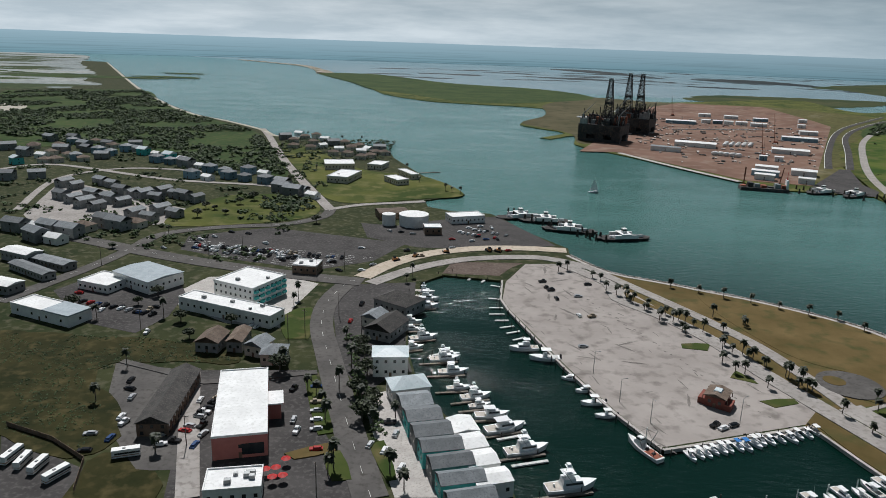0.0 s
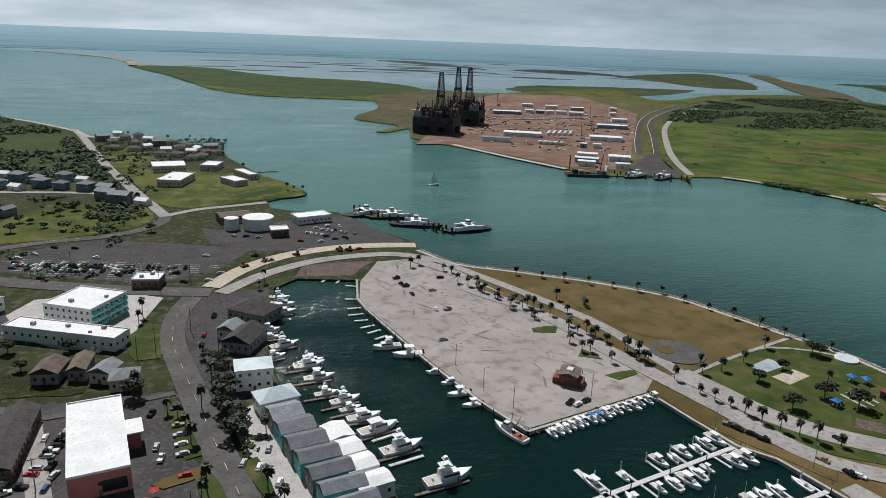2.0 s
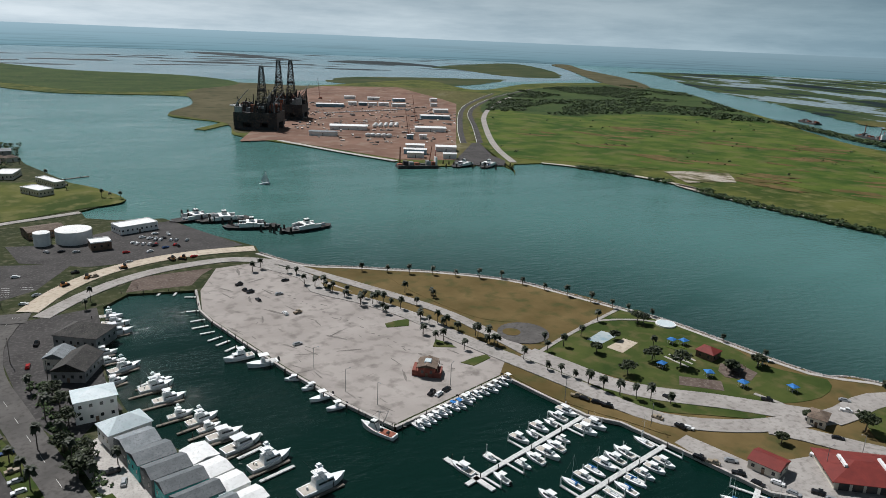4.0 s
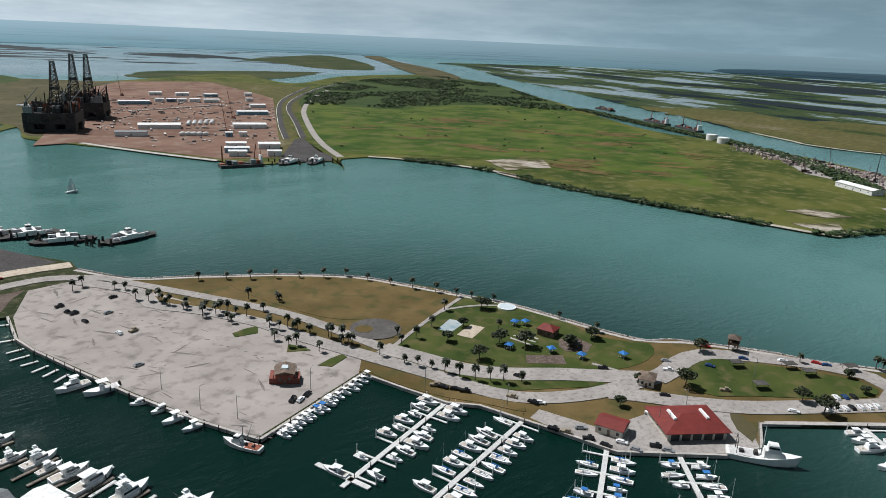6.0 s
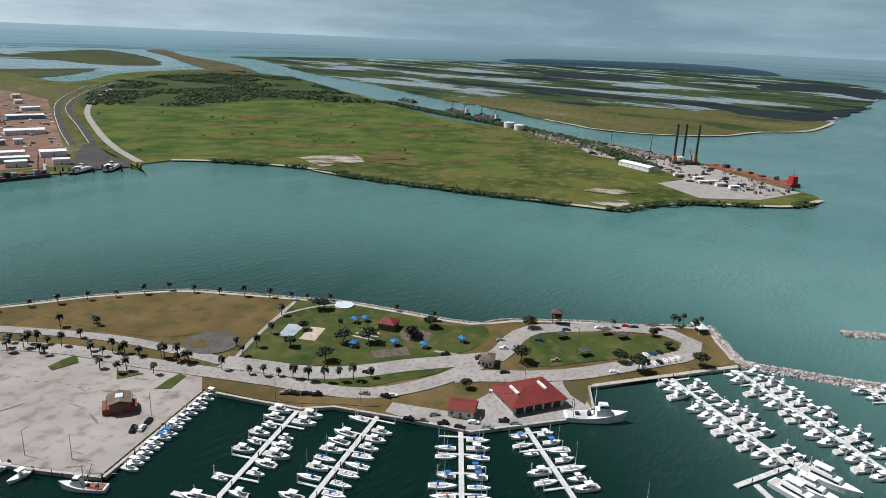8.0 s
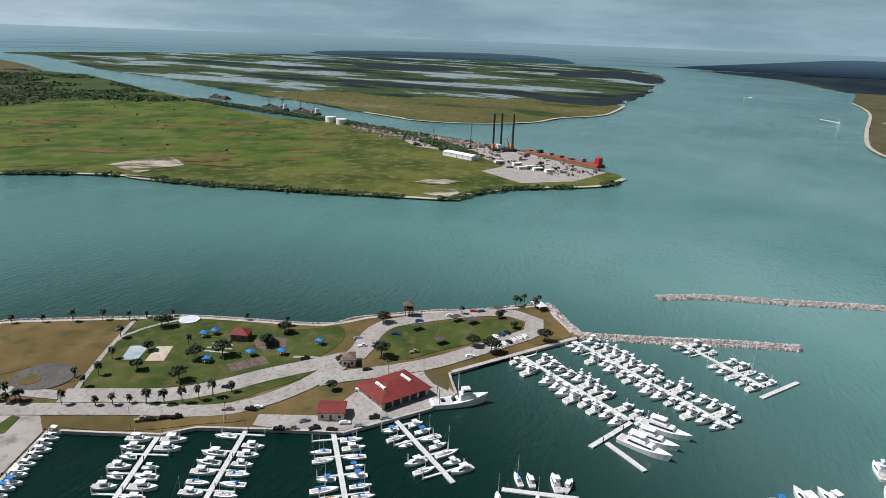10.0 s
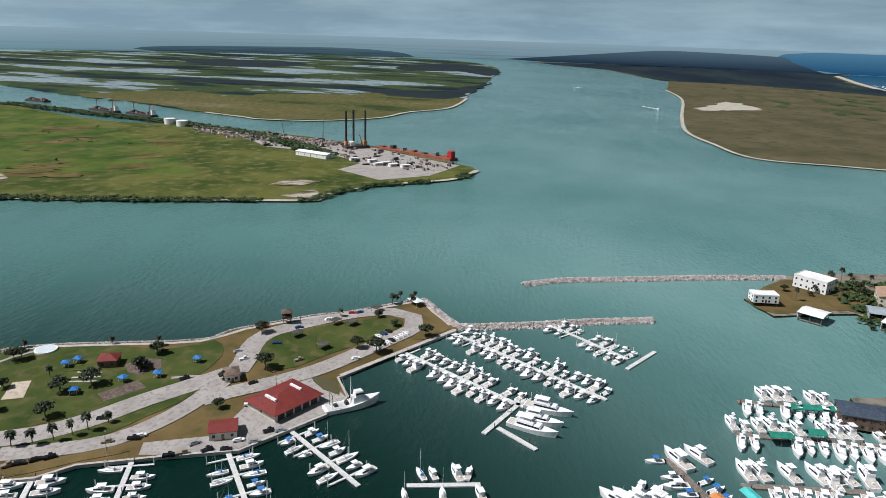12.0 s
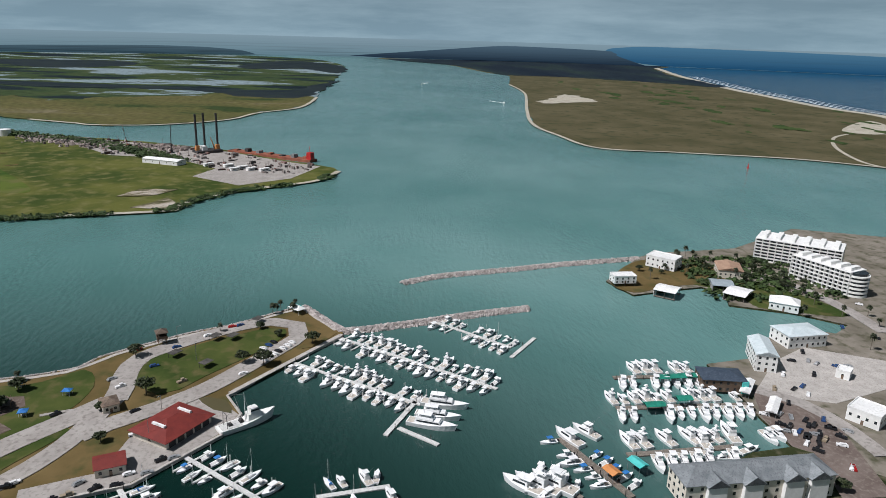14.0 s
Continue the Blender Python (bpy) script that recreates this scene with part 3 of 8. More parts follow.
PLAN['palms_point'] = [(14.2, 630.3), (6.5, 636.6), (0.2, 640.7), (-25.5, 680.1), (-41.7, 747.3), (-151.1, 917.0), (-140.8, 947.0), (-115.0, 953.6), (-86.5, 896.6), (-213.7, 956.9), (-195.2, 992.1), (-65.7, 818.9), (-103.0, 671.9), (-135.2, 728.7), (-202.8, 868.8)]
PLAN['palms_east'] = [(418.2, -202.6), (415.4, -203.0), (420.5, -211.0), (420.1, -216.8), (414.6, -216.2), (409.9, -225.1), (376.2, -162.8), (393.2, -181.2), (386.0, -194.9), (371.8, -223.6), (304.2, -228.8), (302.2, -253.9), (300.8, -270.2), (283.9, -264.1), (255.4, -235.6), (321.4, -248.6), (152.0, -75.1), (155.1, -95.1), (341.4, -254.5), (402.0, -241.2), (366.0, -254.2)]
PLAN['trees_park'] = [(235.7, 256.0), (237.8, 253.7), (217.8, 208.0), (191.4, 235.3), (189.5, 211.6), (209.9, 243.7), (204.9, 145.0), (283.1, 151.3), (312.9, 93.2), (301.6, 83.0), (243.2, 137.0), (230.1, 152.3), (251.9, 193.6), (234.5, 194.0), (289.9, 64.5), (271.1, 98.0), (209.5, 217.5), (267.4, 87.6)]
PLAN['trees_town'] = [(-34.5, 286.1), (-31.9, 274.8), (-29.2, 261.7), (-31.2, 244.7), (-24.6, 230.1), (-24.5, 238.5), (-112.9, 291.8), (-123.7, 310.9), (-147.5, 343.5), (-152.4, 330.7), (-181.7, 324.0), (-77.7, 288.6), (-99.1, 309.6), (-65.1, 261.5), (-27.2, 225.9), (-94.7, 506.3), (-187.3, 538.5), (-179.8, 535.8), (-159.0, 574.0), (-166.9, 522.6), (-166.2, 557.9), (-208.6, 425.1), (-184.5, 511.0), (-148.3, 569.2)]
PLAN['trees_east'] = [(401.8, -245.5), (388.6, -246.6), (376.2, -245.6), (364.1, -248.7), (369.1, -260.6), (352.3, -253.7), (374.3, -272.8), (387.7, -259.5), (403.8, -215.1), (391.0, -212.7), (387.3, -176.3), (394.4, -162.5), (406.4, -176.4), (357.1, -265.4), (365.6, -228.4), (401.0, -256.5), (389.5, -233.9), (352.8, -247.7), (362.3, -273.3), (144.3, -113.7), (142.1, -132.9), (146.5, -124.5)]
PLAN['cars_park'] = [(155.7, 204.8), (157.3, 201.4), (160.3, 197.1), (162.3, 193.1), (174.3, 177.4), (177.7, 168.8), (179.9, 166.9), (227.6, 137.7), (253.2, 123.5), (258.5, 96.3), (270.8, 139.7), (258.7, 155.7), (250.8, 149.9), (291.8, 133.5), (305.3, 120.3), (316.2, 108.9), (317.8, 104.9), (177.3, 144.3), (174.7, 130.8), (181.1, 121.9), (189.1, 118.7), (190.1, 114.2), (208.4, 133.1), (227.9, 169.7), (290.3, 152.1), (190.5, 188.1), (168.2, 150.4), (170.3, 145.9), (173.3, 137.7), (181.2, 128.2)]
PLAN['cars_row'] = [(272.9, 88.0), (276.4, 85.7), (279.1, 83.3), (282.1, 81.6), (285.5, 79.4), (288.9, 77.2), (292.2, 75.2), (286.3, 89.4), (290.0, 87.0), (293.5, 84.8)]
PLAN['cars_lot'] = [(59.5, 376.0), (61.4, 373.4), (62.6, 359.9), (75.1, 364.7), (70.7, 336.0), (76.9, 335.0), (65.7, 297.4), (102.0, 230.5), (104.4, 228.7), (109.0, 231.0), (58.4, 387.6), (84.3, 385.3)]
PLAN['cars_town'] = [(-118.3, 243.0), (-120.9, 249.9), (-114.7, 236.5), (-112.3, 222.2), (-109.6, 218.5), (-117.6, 210.6), (-109.8, 208.3), (-114.5, 200.5), (-100.6, 242.0), (-95.6, 231.5), (-93.2, 223.5), (-88.9, 236.2), (-86.0, 226.0), (-82.2, 218.4), (-80.0, 213.0), (-80.5, 205.9), (-51.4, 224.3), (-48.8, 216.9), (-65.2, 272.2), (-56.3, 247.5), (-143.8, 323.7), (-142.6, 327.7), (-147.6, 319.6), (-158.9, 326.1), (-166.5, 321.6), (-188.8, 343.7), (-133.9, 296.4), (-95.8, 317.0), (-89.3, 308.4), (-86.4, 307.2), (-16.9, 224.6), (-14.3, 217.2), (-17.3, 206.4), (-36.5, 326.1), (-41.1, 341.4), (-43.8, 318.1), (-22.4, 209.6), (-11.0, 197.1)]
PLAN['cars_queue'] = [(-158.9, 431.2), (-154.9, 435.6), (-148.4, 432.5), (-144.7, 438.2), (-137.1, 431.3), (-133.4, 436.9), (-125.6, 428.9), (-121.4, 433.2), (-114.2, 426.5), (-109.8, 430.8), (-102.6, 422.9), (-98.5, 428.3), (-91.4, 420.6), (-162.0, 451.0), (-155.1, 459.0), (-147.4, 471.8), (-134.8, 469.0), (-160.6, 441.5), (-135.9, 421.4), (-117.5, 446.9), (-98.2, 411.5), (-78.2, 416.1), (-67.0, 411.6), (-53.5, 444.1), (-61.1, 395.5), (-177.9, 428.9), (-47.9, 397.0)]
PLAN['cars_terminal'] = [(18.7, 505.1), (22.8, 500.8), (27.4, 511.3), (31.0, 498.6), (35.6, 507.4), (12.3, 493.0), (24.2, 482.2), (29.9, 475.4), (19.8, 469.8), (37.9, 476.5), (-38.7, 489.4), (-30.4, 487.3), (-22.1, 483.8), (6.1, 472.4), (-23.6, 441.2), (-13.9, 429.7), (6.0, 451.4), (30.5, 450.3), (43.6, 449.3), (-42.4, 408.6)]
PLAN['cars_east'] = [(197, -136), (188, -138), (186, -141), (183, -137), (181, -140), (173, -140), (178, -143), (172, -145), (186, -150), (179, -148), (175, -147), (190, -160), (183, -158), (176, -158), (155, -147), (255.5, -195.1), (242.0, -193.9), (245.6, -191.5), (238.0, -202.2), (246.4, -182.4), (231.9, -168.0), (219.8, -170.5), (230.3, -183.9), (237.4, -208.2), (217.5, -164.4), (211.7, -167.8), (203.7, -142.3), (196.1, -143.0), (193.3, -146.6), (190.4, -151.5), (185.6, -152.2), (182.0, -143.0), (179.1, -150.2), (177.5, -143.8), (174.7, -149.7), (179.8, -164.1), (154.8, -147.4), (182.7, -158.2), (205.1, -153.2), (170.0, -154.0), (269.0, -250.1), (285.8, -241.6), (218.5, -154.7), (167.3, -141.2), (319.0, -278.7)]
PLAN['boats_west'] = [(-9.3, 366.3, 10.5, -9), (-14.1, 313.3, 8.2, 10), (-12.2, 291.8, 9.6, 19), (4.0, 285.9, 9.3, 5), (7.8, 254.9, 9.2, 10), (15.9, 241.3, 8.2, 16), (-7.9, 355.8, 12.7, -14), (-8.9, 343.5, 14.8, 5), (-14.7, 322.2, 10.3, 5), (-7.9, 303.1, 13.0, 19), (2.2, 280.8, 13.1, 12), (5.7, 268.8, 12.3, 9), (14.5, 247.9, 11.9, 17), (20.0, 233.8, 12.5, 10), (24.0, 224.5, 14.7, 20), (30.4, 210.9, 15.0, 17), (42.2, 190.8, 16.1, 14)]
PLAN['boats_lot'] = [(42.8, 296.6, 14.0, -173), (50.8, 286.7, 15.1, -180), (58.9, 268.1, 7.0, 167), (63.3, 258.0, 7.8, -169), (64.6, 247.8, 9.7, -171), (67.7, 238.3, 8.4, -173)]
PLAN['boats_row'] = [(85.3, 215.4, 6.7, -72), (88.2, 216.4, 6.8, -72), (91.2, 217.4, 6.8, -73), (94.3, 218.5, 6.9, -73), (97.4, 219.5, 7.0, -73), (100.6, 220.6, 7.1, -73), (103.9, 221.8, 7.2, -73), (107.3, 222.9, 7.3, -74), (110.7, 224.1, 7.4, -74), (114.3, 225.4, 7.5, -74), (117.9, 226.6, 7.5, -74), (121.6, 227.9, 7.6, -75), (125.4, 229.2, 7.8, -75), (129.4, 230.6, 7.9, -75), (133.4, 231.9, 8.0, -75), (137.5, 233.4, 8.1, -76)]
PLAN['boats_east'] = [(180.6, -97.5, 13.6, -2), (184.1, -111.8, 15.3, -4), (172.1, -113.7, 9.8, -72), (168.2, -99.7, 6.4, 94), (188.1, -42.7, 15.0, 26), (192.1, -51.5, 13.1, 34), (158.7, -15.4, 16.1, 45), (158.5, -20.9, 17.7, 46), (158.3, -27.4, 18.1, 42), (180.2, -127.6, 11.0, -176), (181.8, -132.5, 11.1, -177)]
PLAN['campers'] = [(-135.0, 195.2, 8.1, 82), (-130.0, 192.7, 8.4, 90), (-124.0, 190.5, 9.2, 84), (-116.0, 186.2, 9.4, 64), (-100.1, 198.7, 4.7, 19)]
PLAN['boats_big'] = [(204.4, 12.9, 21.7, -115), (211.4, 9.3, 19.3, -110), (220.8, 5.0, 20.7, -110), (213.8, 90.2, 24.6, -59)]
PLAN['ferries'] = [(130.6, 494.1, 35.9, 12), (60.8, 548.4, 34.3, 18), (79.7, 538.1, 31.0, -2), (94.3, 511.6, 18.9, -13)]
PLAN['shuffle'] = [(228.6, 215.1, 11.1, -85), (224.0, 213.9, 12.6, -79), (220.0, 212.7, 13.0, -81), (233.9, 225.5, 9.0, -68), (229.7, 223.4, 8.1, -70)]
PLAN['ferries_far'] = [(378.8, 697.4, 34.7, 22), (406.4, 688.2, 39.5, 36)]
PLAN['barges'] = [(1338.7, 948.2, 61.4, -114), (1220.8, 744.6, 73.4, -117), (1185.5, 657.2, 75.8, -121), (884.7, 133.8, 137.6, -126), (322, 704, 46, -12)]
PLAN['tanks'] = [(-22.6, 511.2, 11), (-41.1, 508.7, 5)]
PLAN['jackup_legs'] = [(909.8, 226.5), (911.5, 218.2), (913.3, 209.9)]
PLAN['rig_bases'] = [(225.5, 1028.3), (304.5, 1127.4)]
PLAN['derricks'] = [(260.2, 1151.6), (317.6, 1248.2), (337.7, 1280.6)]
PLAN['port_cranes'] = [(471.2, 1499.5), (419.8, 934.1), (500.4, 1078.7)]
PLAN['misc'] = [(141.8, 662.6), (71.7, 213.8)]
PLAN['tower_spot'] = [(298.2, 142.0)]
PLAN['splash_spot'] = [(248.3, 248.3)]
PLAN['picnic'] = [(209.0, 211.0), (222.3, 195.7), (255.4, 194.1), (245.6, 170.8), (228.6, 182.5), (233.0, 228.8), (237.8, 225.7)]
PLAN['tables_loop'] = [(281.0, 132.0), (268.4, 115.0), (299.7, 106.4), (321.9, 95.8), (300.1, 115.4)]
PLAN['poles'] = [(70.6, 246.5), (65.2, 271.1), (78.4, 231.2), (112.6, 234.1), (149.7, 204.4), (167.7, 174.1), (275.8, 120.9), (203.0, 126.1), (296.4, 133.9), (222.7, 125.5)]
PLAN['poles_town'] = [(-121.0, 511.2), (-144.3, 414.4), (-125.6, 422.6), (-72.3, 383.8), (-57.8, 395.9), (-136.4, 296.2), (-69.1, 295.5), (-35.4, 181.1), (-83.2, 205.8), (-36.0, 298.3), (-50.4, 324.8), (-125.2, 493.7), (-179.3, 441.9), (-199.5, 390.9), (-62.8, 302.6)]
PLAN['cylinders_spit'] = [(1076.8, 556.5), (1057.3, 527.6)]
PLAN['port_sheds'] = [(438, 1340, 53, 18, -16), (538, 1499, 24, 12, -15), (582, 1470, 26, 12, -13), (495, 1368, 16, 10, -14), (514, 1358, 17, 10, -16), (533, 1354, 16, 10, -14), (555, 1348, 20, 11, -13), (580, 1330, 28, 12, -15), (627, 1433, 27, 12, -13), (712, 1434, 15, 9, -11), (660, 1330, 13, 9, -13), (618, 1218, 28, 15, -17), (557, 1122, 51, 18, -20), (474, 974, 47, 22, -23), (374, 818, 24, 14, -26), (407, 796, 26, 18, -25), (358, 784, 28, 12, -27), (347, 760, 20, 10, -27), (358, 1018, 56, 24, -22), (298, 959, 39, 12, -24), (406, 902, 9, 6, -18), (424, 897, 10, 6, -24), (384, 742, 16, 8, -27)]
PLAN['causeway'] = [(2659, 3662), (2315, 3049), (1835, 2245), (1663, 1886), (1775, 1874), (2121, 2394), (2445, 3071), (2824, 3708)]
PLAN['dark_marsh'] = [(1958, 205), (2199, 104), (2432, 33), (2100, 70), (1761, 122), (1739, 256), (1911, 434), (2001, 923), (2142, 981), (2050, 600)]
PLAN['dark_barrier'] = [(4640, -360), (3816, -590), (3166, -640), (2940, -690), (2877, -912), (2634, -1180), (2415, -1370), (3162, -1530), (3900, -1780), (4500, -1960)]
PLAN['scrub_west'] = [(-932, 1488), (-918, 1586), (-723, 1688), (-544, 1367), (-345, 1104), (-270, 1004), (-216, 866), (-157, 692), (-193, 701), (-286, 752), (-420, 826), (-552, 868)]
PLAN['shore_grass'] = [(-202, 536), (-179, 593), (-120, 592), (-99, 542), (-120, 508), (-195, 484)]
PLAN['west_field'] = [(-198, 291), (-152, 292), (-117, 291), (-83, 271), (-134, 264), (-123, 230), (-115, 200), (-149, 212)]
PLAN['west_field_b'] = [(-113, 201), (-83, 191), (-78, 178), (-101, 177)]
PLAN['verge'] = [(-78, 322), (-66, 335), (-60, 296), (-70, 295)]
PLAN['verge_b'] = [(-54, 258), (-50, 260), (-36, 217), (-41, 215)]
PLAN['verge_c'] = [(-37, 204), (-32, 206), (-26, 190), (-32, 189)]
PLAN['verge_d'] = [(-50, 203), (-35, 211), (-33, 206), (-46, 200)]
PLAN['verge_e'] = [(-23, 211), (-18, 213), (-12, 191), (-15, 190)]
PLAN['bush_line'] = [(-42, 304), (-35, 274), (-30, 249), (-24, 228), (-20, 215)]
PLAN['bay'] = [(-1650, 4650), (-900, 3820), (-480, 3020), (0, 2400), (350, 2150), (1000, 2050), (1750, 2250), (2100, 2700), (2500, 3000), (2600, 3500), (2700, 4000), (1500, 4600), (0, 4850)]
PLAN['salt_pan'] = [(-814, 1294), (-754, 1270), (-720, 1205), (-736, 1168)]
PLAN['point_grass'] = [(-217, 901), (-160, 865), (-89, 738), (-22, 708), (17, 628), (-18, 603), (-89, 579), (-133, 672)]
PLAN['dozers'] = [(-29.4, 419.4), (-17.5, 429.2), (30.4, 447.7), (36.7, 447.1), (2.3, 440.4)]
PLAN['marsh_olive'] = [(1679, 790), (1600, 660), (1689, 554), (1746, 402), (1848, 296), (1789, 151), (1740, 100), (1512, 130), (1393, 207), (1276, 250), (1201, 349), (1192, 440), (1213, 482), (1262, 573), (1404, 801), (1500, 950)]
PLAN['thicket'] = [(700, 1180), (850, 1100), (1080, 1090), (1230, 960), (1390, 1180), (1680, 1600), (1760, 1960), (1500, 1950), (1100, 1700), (900, 1500)]
PLAN['spit_scrub'] = [(-495, 2824), (-317, 2322), (-211, 2007), (-107, 1870), (-4, 1715), (100, 1665), (217, 1720), (395, 1950), (300, 2250), (11, 2430), (-162, 2700), (-312, 2900)]
PLAN['port_dry'] = [(217, 1640), (205, 1500), (186, 1390), (132, 1262), (160, 1190), (195, 1120), (190, 1010), (230, 1040), (340, 1240), (490, 1700), (620, 1850), (560, 1860), (365, 1980), (280, 1800)]
PLAN['port_dry_b'] = [(400, 700), (560, 1000), (720, 1240), (830, 1420), (960, 1600), (800, 1830), (700, 1480), (560, 1100), (440, 860), (386, 740)]
PLAN['bare_a'] = [(590, 595), (625, 585), (660, 566), (640, 540), (622, 522), (590, 535), (563, 535)]
PLAN['bare_b'] = [(647, 257), (677, 246), (679, 212), (655, 225), (645, 239)]
PLAN['bare_c'] = [(600, 238), (622, 225), (640, 212), (616, 198), (592, 203)]
PLAN['mud_a'] = [(3384, 462), (3955, 262), (3426, 8), (2843, 35), (3131, 196), (3047, 400)]
PLAN['mud_b'] = [(3438, 1516), (3505, 1060), (3184, 880), (2853, 1078), (3098, 1376)]
PLAN['tidal_flat'] = [(-1000, 1600), (-880, 1800), (-990, 1960), (-1130, 2300), (-1500, 2950), (-2050, 4000), (-2800, 3800), (-2400, 2800), (-1500, 1750)]
PLAN['dune_sand'] = [(1687, -497), (1729, -480), (1959, -615), (1850, -640), (1750, -624)]
PLAN['wash_sand'] = [(1188, -924), (1357, -1107), (1287, -1102), (1143, -983)]
PLAN['bay_isle'] = [(687, 2087), (887, 2287), (1356, 2241), (1346, 2152), (1036, 1911), (744, 1934)]
PLAN['bay_isle_b'] = [(1562, 3106), (2357, 3728), (2283, 3275), (1811, 2426), (1564, 2411), (1581, 2881)]
PLAN['bay_isle_c'] = [(1168, 3496), (1518, 3626), (1624, 3170), (1290, 3278)]
PLAN['bay_isle_d'] = [(592, 4300), (858, 4329), (1031, 3435), (837, 3773)]
LINES = {}
LINES['shore_street'] = (11, 'street', [(-19, 181), (-27, 206), (-38, 244), (-48, 279), (-57, 313), (-59, 344), (-54, 371)])
LINES['main_street'] = (13, 'street', [(-310, 473), (-235, 442), (-168, 412), (-110, 392), (-72, 382), (-45, 377)])
LINES['cross_street'] = (9, 'street', [(-221, 328), (-212, 359), (-202, 396), (-197, 427), (-191, 462), (-156, 486), (-118, 498), (-94, 524), (-91, 549)])
LINES['beach_road'] = (9, 'pale_road', [(-91, 549), (-113, 604), (-143, 679), (-185, 793), (-247, 978), (-274, 1050)])
LINES['point_road'] = (7, 'pale_road', [(-90, 553), (-69, 571), (-41, 582), (-17, 592)])
LINES['dirt_road'] = (11, 'sand', [(-46, 385), (-32, 412), (-9, 437), (21, 452), (52, 457), (83, 455)])
LINES['harbour_road'] = (9, 'pale_road', [(-40, 375), (-21, 400), (2, 420), (28, 432), (65, 436), (91, 419)])
LINES['park_drive_north'] = (7, 'pale_road', [(91, 419), (108, 388), (122, 362), (135, 337), (149, 305), (157, 271), (161, 248)])
LINES['park_drive_south'] = (9.5, 'pale_road', [(77, 422), (98, 387), (97, 364), (114, 340), (129, 311), (139, 277), (150, 246), (161, 216), (171, 185), (183, 170), (205, 158), (229, 152), (241, 149)])
LINES['park_drive_loop'] = (11, 'pale_road', [(238, 149), (249, 149), (265, 151), (282, 148), (299, 130), (316, 106), (322, 87), (316, 74), (301, 72), (285, 82), (267, 95), (246, 111), (230, 129), (218, 146), (210, 155)])
LINES['park_drive_bays'] = (12, 'pale_road', [(161, 248), (168, 230), (176, 209), (189, 193), (208, 178), (223, 164), (238, 151)])
LINES['park_path'] = (2.2, 'pale_road', [(166, 246), (196, 259), (242, 276)])
LINES['park_path_b'] = (2, 'pale_road', [(203, 262), (219, 266), (239, 259), (251, 249)])
LINES['park_path_c'] = (2, 'pale_road', [(228, 176), (231, 166), (232, 158)])
LINES['field_lane'] = (3.5, 'street', [(-132, 267), (-109, 258), (-92, 251), (-70, 257), (-50, 263)])
LINES['lot_lane'] = (7, 'pale_road', [(-101, 261), (-86, 216), (-73, 178)])
LINES['town_lane'] = (7, 'pale_road', [(-431, 670), (-394, 704), (-259, 649), (-159, 634), (-120, 592)])
LINES['town_lane_b'] = (6, 'pale_road', [(-322, 514), (-355, 631), (-330, 690), (-278, 700), (-193, 679)])
LINES['highway'] = (9, 'asphalt', [(488, 847), (568, 998), (669, 1192), (777, 1347), (960, 1552), (1214, 1779)])
LINES['highway_b'] = (9, 'asphalt', [(463, 849), (541, 1000), (677, 1239), (797, 1407), (993, 1633)])
LINES['levee_track'] = (9, 'pale_road', [(446, 697), (486, 799), (554, 935), (674, 1147), (820, 1348), (975, 1524)])
LINES['port_street'] = (9, 'pale_road', [(389, -234), (358, -257), (320, -264), (276, -262)])
LINES['east_street'] = (8, 'pale_road', [(219, -146), (204, -160), (182, -166), (161, -166)])
LINES['quay_walk'] = (2.5, 'concrete', [(301, 49), (288, 60), (240, 100)])
LINES['beach_west'] = (7, 'beach', [(-1473, 3122), (-787, 1807), (-551, 1390), (-430, 1209), (-354, 1134), (-276, 1043), (-235, 975), (-191, 969)])
LINES['beach_barrier'] = (7, 'beach', [(2357, -545), (1998, -503), (1512, -380), (1251, -322), (1097, -324), (963, -344), (921, -454), (868, -602), (797, -696)])
LINES['beach_gulf'] = (34, 'beach', [(1235, -1145), (1456, -1238), (1678, -1236), (2037, -1297), (2323, -1346), (3162, -1568), (3900, -1808), (4500, -1998)])
LINES['beach_marsh'] = (8, 'beach', [(1257, 571), (1208, 480), (1186, 440), (1195, 343), (1275, 243), (1392, 200), (1511, 123), (1766, 92)])
LINES['wharf'] = (8, 'concrete', [(226, 925), (272, 821), (313, 741)])
LINES['island_shore'] = (7, 'beach', [(478, 685), (506, 649), (542, 565), (550, 500), (545, 535), (543, 478), (553, 396), (571, 290), (579, 242), (585, 210), (590, 195), (618, 190), (666, 153), (719, 73), (777, 47)])
LINES['island_track'] = (6, 'pale_road', [(839, 244), (981, 375), (1088, 551), (1176, 759), (1270, 964)])
LINES['dune_track'] = (6, 'beach', [(794, -693), (852, -697), (973, -751), (1084, -829), (1139, -898)])
LINES['jetty_south'] = (0, 'rock', [(344, 71), (320, 57), (307, 48), (307, 43), (316, 4), (325, -29), (332, -64)])
LINES['jetty_north'] = (0, 'rock', [(383, 8), (395, -19), (405, -69), (415, -114), (424, -175)])
